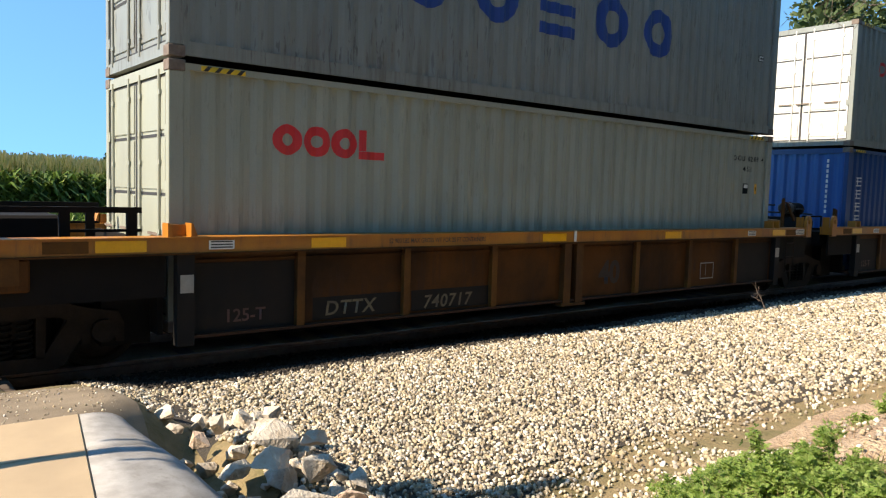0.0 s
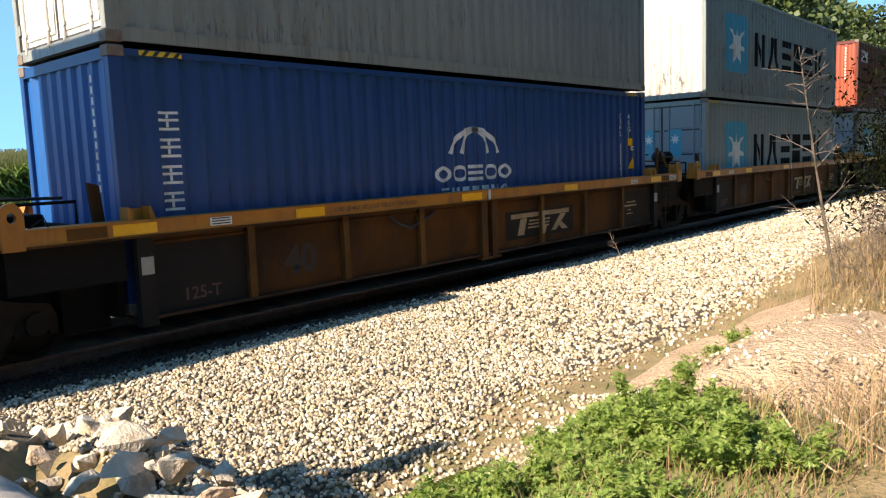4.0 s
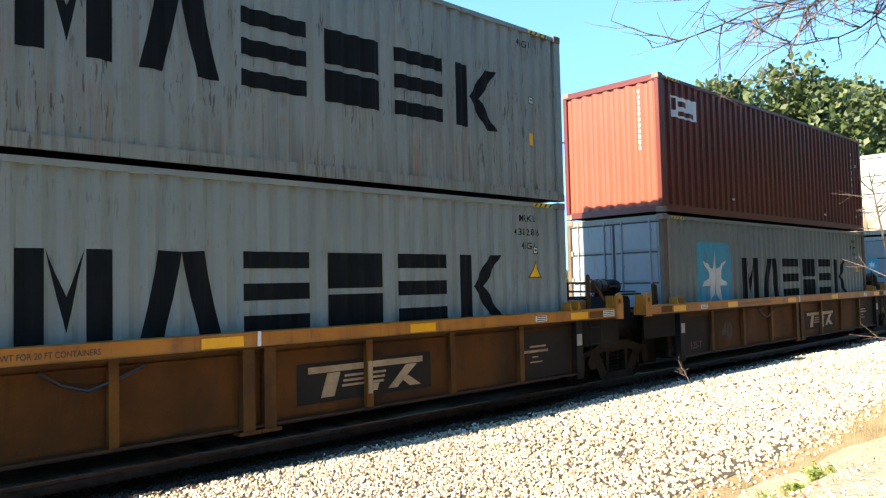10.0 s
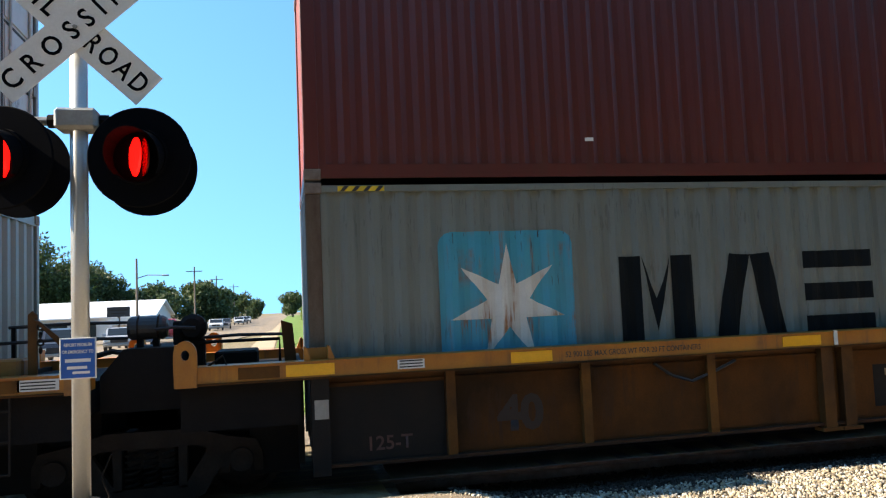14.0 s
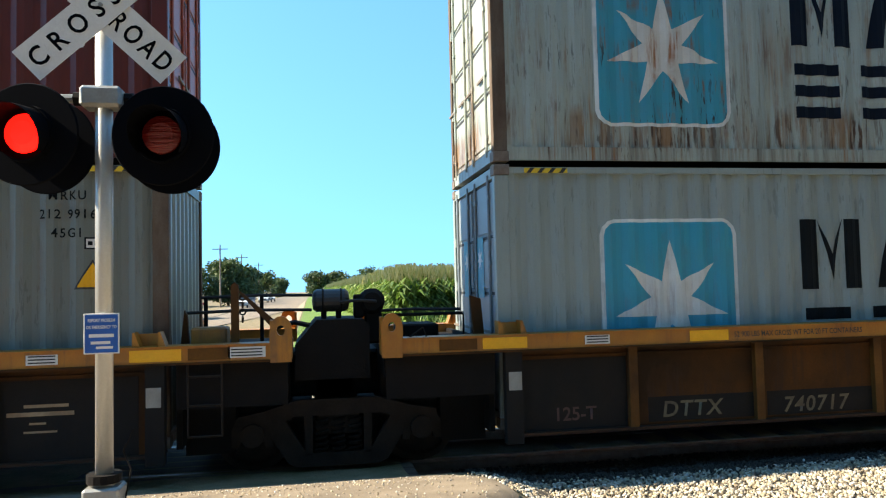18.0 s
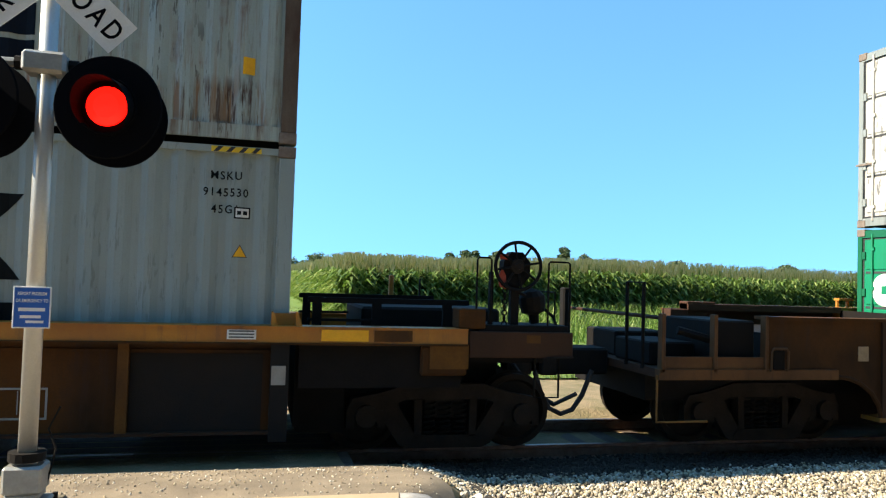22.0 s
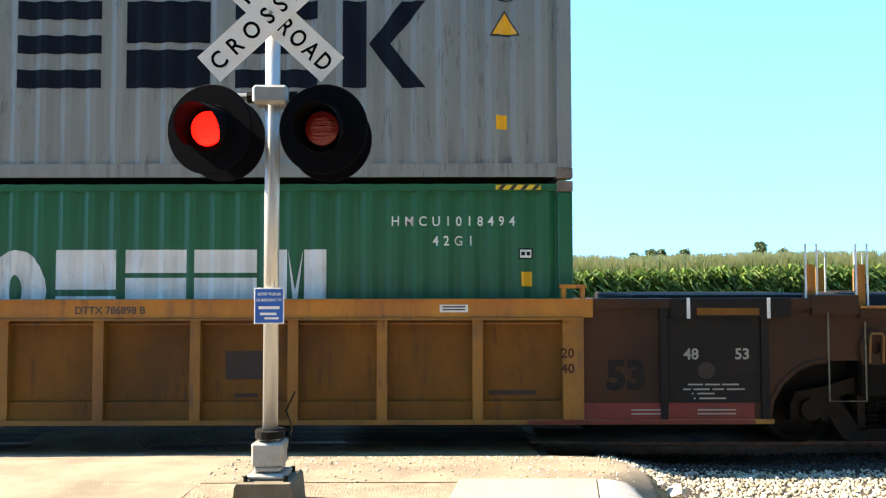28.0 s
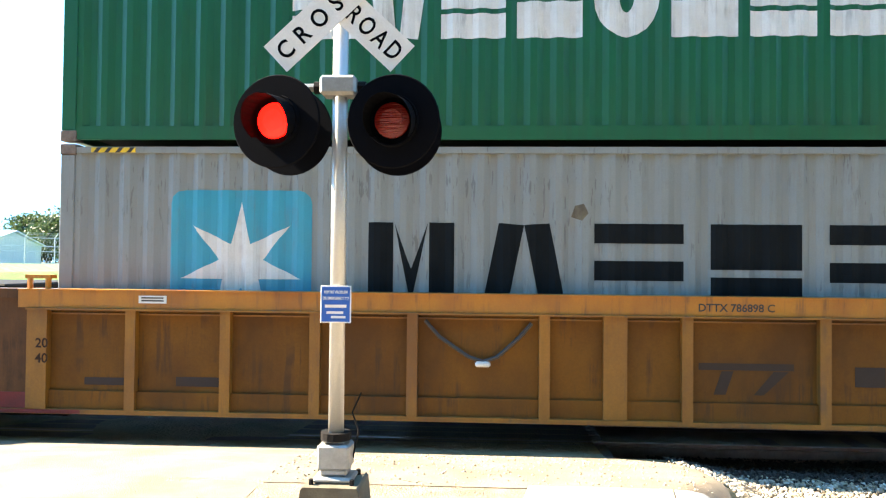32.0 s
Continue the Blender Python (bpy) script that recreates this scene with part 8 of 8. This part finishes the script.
# the field behind, as a closed canopy of blades
lv, tv = [], []
for k in range(26000):
    y = 30 + 150 * g.random() ** 1.7
    x = 3.2 + (20 + y * 1.05) * g.random()
    if y < corn_front(x) + 3:
        continue
    z = height(x, y) + 2.3
    s = 0.25 + y * 0.004
    a = g.uniform(0, 6.28)
    dx, dy = math.cos(a) * s, math.sin(a) * s
    (lv if k % 7 else tv).extend([(x - dx, y - dy, z - 0.5), (x + dx, y + dy, z - 0.5), (x + dx * 0.3, y + dy * 0.3, z + g.uniform(0.1, 0.4)), (x - dx * 0.3, y - dy * 0.3, z + g.uniform(0.1, 0.4))])
quads("far_corn", lv, 4, M_CORN, "far rows of green corn", "corn", "stuff")
quads("far_corn_tassels", tv, 4, M_TASSEL, "far tassels tinting the corn", "corn", "stuff")
# low weeds before the corn
blades("verge_weeds", 9000, lambda g: ((lambda x: (x, corn_front(x) - 0.3 - abs(g.normal()) * 1.6))(g.uniform(3.5, 50))), 0.3, 1.1, M_CORN, "rank weeds along the corn's foot", 26, 0.03)

blades("verge_weeds", 9000, lambda g: (g.uniform(9.3, 46), g.uniform(13, 29)), 0.25, 0.9, M_CORN, "rank green weeds between track and corn", 30, 0.028, 0.3)

blades("lawn_grass", 8000, lambda g: (g.uniform(-0.5, 8.5), 14 + 30 * g.random() ** 1.5), 0.05, 0.16, M_GREENBLADE, "short tufts in the mown grass strip", 33, 0.02)

# ---- beyond the crossing: shed, cars, poles, fence ----
M_SHEDWALL = surface("shed_wall", (0.62, 0.61, 0.57), 0.6, 0, (0.52, 0.51, 0.48), 0.5, 1.2, (3, 3, 0.2))
M_SHEDROOF = surface("white_metal_roof", (0.80, 0.80, 0.80), 0.4, 0.1, (0.7, 0.7, 0.7), 0.5, 1.0)
m_glass, _, _, gb = node_mat("dark_glass")
gb.inputs["Base Color"].default_value = (0.02, 0.025, 0.03, 1)
gb.inputs["Roughness"].default_value = 0.15
gb.inputs["Specular IOR Level"].default_value = 0.3


def shed(x0, x1, y0, y1, zb, hw, hr, label):
    t = thing("shed", label, "building", at=pose(0, 0, zb))
    ym = (y0 + y1) / 2
    part("wall", boxes((x0, x1, y0, y0 + 0.2, 0, hw)), M_SHEDWALL, t)
    part("wall", boxes((x0, x1, y1 - 0.2, y1, 0, hw)), M_SHEDWALL, t)
    for x in (x0, x1 - 0.2):
        bm = bmesh.new()
        a = [bm.verts.new((x, *p)) for p in ((y0, 0), (y1, 0), (y1, hw), (ym, hr), (y0, hw))]
        b = [bm.verts.new((x + 0.2, *p)) for p in ((y0, 0), (y1, 0), (y1, hw), (ym, hr), (y0, hw))]
        bm.faces.new(a)
        bm.faces.new(b[::-1])
        for i in range(5):
            bm.faces.new((a[i], b[i], b[(i + 1) % 5], a[(i + 1) % 5]))
        bmesh.ops.recalc_face_normals(bm, faces=bm.faces[:])
        part("gable", bm, M_SHEDWALL, t)
    for ya, yb in ((y0 - 0.4, ym), (y1 + 0.4, ym)):
        bm = bmesh.new()
        za = hw - 0.1
        vs = [bm.verts.new(p) for p in ((x0 - 0.4, ya, za), (x1 + 0.4, ya, za), (x1 + 0.4, yb, hr + 0.08), (x0 - 0.4, yb, hr + 0.08), (x0 - 0.4, ya, za + 0.12), (x1 + 0.4, ya, za + 0.12), (x1 + 0.4, yb, hr + 0.2), (x0 - 0.4, yb, hr + 0.2))]
        for q in ((0, 1, 2, 3), (4, 5, 6, 7), (0, 1, 5, 4), (1, 2, 6, 5), (3, 0, 4, 7), (2, 3, 7, 6)):
            bm.faces.new([vs[i] for i in q])
        bmesh.ops.recalc_face_normals(bm, faces=bm.faces[:])
        part("roof", bm, M_SHEDROOF, t)
    return t


sz = height(-20, 80)
s1 = shed(-27, -12.9, 79, 91, sz, 2.3, 3.75, "long low white metal shed with open bays")
# dark plates on the closed wall imitate the shade inside open bays
for k in range(3):
    x = -25.6 + k * 2.6
    part("bay_opening", boxes((x, x + 2.3, 78.93, 79.0, 0.1, 1.9)), m_glass, s1, "dark plate standing for the shade in an open bay")
part("lean_to", boxes((-16.5, -13.0, 76.5, 79.0, 1.5, 1.62), (-16.4, -16.2, 76.6, 76.8, 0, 1.5), (-13.3, -13.1, 76.6, 76.8, 0, 1.5)), M_SHEDROOF, s1)
s2 = shed(-74, -60, 86, 98, height(-70, 90), 2.4, 4.0, "pale gabled building behind the fence")
part("window", boxes((-70, -68.5, 85.93, 86.0, 1.4, 2.4)), m_glass, s2)
part("window", boxes((-66, -64.5, 85.93, 86.0, 1.4, 2.4)), m_glass, s2)


def vehicle(x, y, yaw, col, name, label, pickup=False, k=1.0):
    cm = surface(label[:20].replace(" ", "_"), col, 0.4, 0.0, None, 0.2, 2)
    t = thing(name, label, "car", "parked vehicles", at=pose(x, y, height(x, y) + 0.06, 0, 0, yaw))
    if pickup == "suv":
        outl = [(-2.3, 0.4), (2.3, 0.4), (2.38, 0.7), (2.25, 0.98), (1.15, 1.06), (0.5, 1.60), (-1.7, 1.66), (-2.25, 1.1), (-2.35, 0.9)]
        glass = [(1.0, 1.08), (0.45, 1.53), (-1.6, 1.58), (-2.0, 1.1)]
    elif pickup:
        outl = [(-2.7, 0.45), (2.6, 0.45), (2.7, 0.75), (2.6, 1.05), (1.3, 1.12), (0.75, 1.8), (-0.75, 1.85), (-0.85, 1.15), (-2.7, 1.15)]
        glass = [(1.15, 1.15), (0.68, 1.72), (-0.68, 1.76), (-0.75, 1.15)]
    else:
        outl = [(-2.2, 0.35), (2.2, 0.35), (2.25, 0.65), (2.0, 0.85), (1.1, 0.95), (0.4, 1.42), (-1.1, 1.45), (-1.9, 1.0), (-2.25, 0.9)]
        glass = [(0.95, 0.97), (0.36, 1.36), (-1.05, 1.38), (-1.7, 1.0)]
    bm = prism(bmesh.new(), outl, -0.88, 0.88)
    bmesh.ops.bevel(bm, geom=bm.edges[:], offset=0.06, segments=2, affect='EDGES')
    part("body", bm, cm, t)
    for q in (-1, 1):
        part("side_window", prism(bmesh.new(), glass, *sorted((q * 0.84, q * 0.893))), m_glass, t)
    (ax, az), (bx, bz) = outl[4], outl[5]
    part("windscreen", prism(bmesh.new(), [(lerp(ax, bx, 0.06) + 0.03, lerp(az, bz, 0.06) + 0.03), (lerp(ax, bx, 0.92) + 0.03, lerp(az, bz, 0.92) + 0.03), (lerp(ax, bx, 0.92) - 0.05, lerp(az, bz, 0.92)), (lerp(ax, bx, 0.06) - 0.05, lerp(az, bz, 0.06))], -0.74, 0.74), m_glass, t)
    for wx in (-1.4, 1.45):
        for s in (-1, 1):
            part("wheel", lathe(bmesh.new(), [(0.0, 0.0), (0.2, 0.0), (0.22, 0.03), (0.33, 0.03), (0.34, 0.2), (0.0, 0.2)], (wx, s * 0.92, 0.34), (0, -s, 0), 18), M_RUBBER, t)
    fx = outl[1][0]
    part("grille", boxes((fx - 0.02, fx + 0.075, -0.48, 0.48, 0.58, 0.80)), M_BLACK, t)
    part("bumper", boxes((fx - 0.05, fx + 0.12, -0.82, 0.82, 0.36, 0.52), bev=0.03), M_GALV, t)
    for s in (-1, 1):
        part("headlight", boxes((outl[1][0] - 0.03, outl[1][0] + 0.06, s * 0.65 - 0.15, s * 0.65 + 0.15, 0.62, 0.78)), M_WHITE, t)
        part("mirror", boxes((outl[4][0] - 0.35, outl[4][0] - 0.15, *sorted((s * 0.90, s * 1.08)), outl[4][1], outl[4][1] + 0.18), bev=0.02), cm, t)
    part("roof_rack" if pickup == "suv" else "roof_seam", tubes([[(outl[5][0] - 0.1, q, outl[5][1] + 0.02), (outl[6][0] + 0.1, q, outl[6][1] + 0.02)] for q in (-0.7, 0.7)], 0.015, 4), M_BLACK, t)
    return t


vehicle(-11.9, 33.5, -82, (0.028, 0.031, 0.036), "pickup_truck", "charcoal grey pickup truck waiting at the crossing", True)
vehicle(-10.9, 41, -82, (0.03, 0.035, 0.05), "suv", "dark blue sport utility vehicle waiting in the queue", "suv")
vehicle(-10.2, 51, -83, (0.35, 0.37, 0.4), "car", "silver car waiting in the queue")
vehicle(-10.0, 56, -83, (0.06, 0.13, 0.3), "car", "blue car waiting in the queue")
vehicle(-9.3, 62, -83, (0.32, 0.02, 0.02), "pickup_truck", "red pickup truck waiting in the queue", True)
vehicle(-8.9, 102, -86, (0.6, 0.6, 0.6), "car", "white car far up the road")
vehicle(-8.5, 110, -86, (0.05, 0.05, 0.06), "car", "dark car far up the road")
vehicle(-8.6, 146, -87, (0.6, 0.6, 0.6), "car", "white car further up the road")
vehicle(-8.4, 155, -87, (0.08, 0.08, 0.09), "car", "dark car further up the road")
vehicle(-8.2, 165, -87, (0.5, 0.5, 0.52), "car", "pale car beside the distant road verge")
M_POLEWOOD = surface("weathered_pole", (0.20, 0.16, 0.12), 0.9, 0, (0.13, 0.10, 0.08), 0.6, 4, (1, 1, 0.1))
for i, (x, y, h) in enumerate(((-13.8, 76, 7.7), (-12.6, 112, 9), (-12.0, 140, 9), (-11.6, 180, 9), (-11.5, 230, 9))):
    t = thing("utility_pole", "tall wooden utility pole beside the road", "pole", "utility poles", at=pose(x, y, height(x, y)))
    part("shaft", tube(bmesh.new(), [(0, 0, 0), (0, 0, h)], 0.14, 8, 0.09), M_POLEWOOD, t)
    if i:
        part("cross_arm", boxes((-1.1, 1.1, -0.06, 0.06, h - 0.7, h - 0.58)), M_POLEWOOD, t)
    else:
        part("lamp_arm", tubes([[(0, 0, h - 1.9), (1.0, 0, h - 1.6), (2.4, 0, h - 1.65)]], 0.05, 6), M_GALV, t)
        part("lamp_head", boxes((2.3, 2.9, -0.15, 0.15, h - 1.75, h - 1.6), bev=0.04), M_GALV, t)
# chain-link fence along the raised yard, running back from the track
M_WIRE = surface("galvanised_wire", (0.50, 0.51, 0.50), 0.5, 0.3)
fence = thing("chain_link_fence", "tall galvanised chain-link fence with slanted barbed arms", "fence")
FA, FB = Vector((-46.0, 38.0, 0)), Vector((-32.4, 85.0, 0))
along = (FB - FA).normalized()
run = (FB - FA).length
zf = height(-36, 70)
post_n = int(run / 3.05)
for k in range(post_n + 1):
    p = FA + along * (run * k / post_n)
    part("post", tubes([[(p.x, p.y, height(p.x, p.y) - 0.1), (p.x, p.y, zf + 2.3)], [(p.x, p.y, zf + 2.28), (p.x + 0.36, p.y - 0.1, zf + 2.72)]], 0.05, 6), M_WIRE, fence)


def fence_line(z, r, off=0.0):
    return tube(bmesh.new(), [(FA.x + off, FA.y, zf + z), (FB.x + off, FB.y, zf + z)], r, 4)


for zz in (0.08, 1.10, 1.55, 2.28):
    part("rail", fence_line(zz, 0.04), M_WIRE, fence)
for k in range(3):
    part("barbed_wire", fence_line(2.40 + 0.13 * k, 0.012, 0.10 + 0.11 * k), M_WIRE, fence)
bm = bmesh.new()
for k in range(int(run / 0.34)):
    p, q = FA + along * (k * 0.34), FA + along * (k * 0.34 + 1.0)
    tube(bm, [(p.x, p.y, zf + 0.1), (q.x, q.y, zf + 2.25)], 0.006, 3, cap=False)
    tube(bm, [(q.x, q.y, zf + 0.1), (p.x, p.y, zf + 2.25)], 0.006, 3, cap=False)
part("mesh_wire", bm, M_WIRE, fence)
# dark sign board by the road
board = thing("sign_board", "dark sign board over a small pale panel on a post", "sign", at=pose(-11.4, 56, height(-11.4, 56)))
part("panel", boxes((-0.75, 0.75, -0.05, 0.05, 2.2, 2.9), bev=0.01), M_BLACK, board)
part("lower_panel", boxes((-0.7, 0.0, -0.06, 0.04, 1.65, 2.1)), M_WHITE, board)
part("post", boxes((-0.08, 0.08, 0.05, 0.2, -0.1, 2.8)), M_POLEWOOD, board)
part("panel_line", boxes((-0.6, 0.6, -0.056, -0.051, 2.62, 2.70)), M_FADED, board)
part("panel_line", boxes((-0.5, 0.45, -0.056, -0.051, 2.42, 2.48)), M_FADED, board)


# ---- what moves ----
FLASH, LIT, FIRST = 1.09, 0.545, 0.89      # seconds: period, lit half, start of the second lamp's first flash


def motions():
    for ob, x, y, z in ROLLING:
        walk(ob, [(t, pose(x - travelled(t), y, z)) for t in range(33)])
    turns = [i * 0.16 for i in range(201)]
    for w, q in WHEELS:
        walk(w, [(t, Matrix.Translation((q, 0, 0)) @ pose(0, 0, 0, 0, -math.degrees(travelled(t) / WHEEL_R), 0)) for t in turns])
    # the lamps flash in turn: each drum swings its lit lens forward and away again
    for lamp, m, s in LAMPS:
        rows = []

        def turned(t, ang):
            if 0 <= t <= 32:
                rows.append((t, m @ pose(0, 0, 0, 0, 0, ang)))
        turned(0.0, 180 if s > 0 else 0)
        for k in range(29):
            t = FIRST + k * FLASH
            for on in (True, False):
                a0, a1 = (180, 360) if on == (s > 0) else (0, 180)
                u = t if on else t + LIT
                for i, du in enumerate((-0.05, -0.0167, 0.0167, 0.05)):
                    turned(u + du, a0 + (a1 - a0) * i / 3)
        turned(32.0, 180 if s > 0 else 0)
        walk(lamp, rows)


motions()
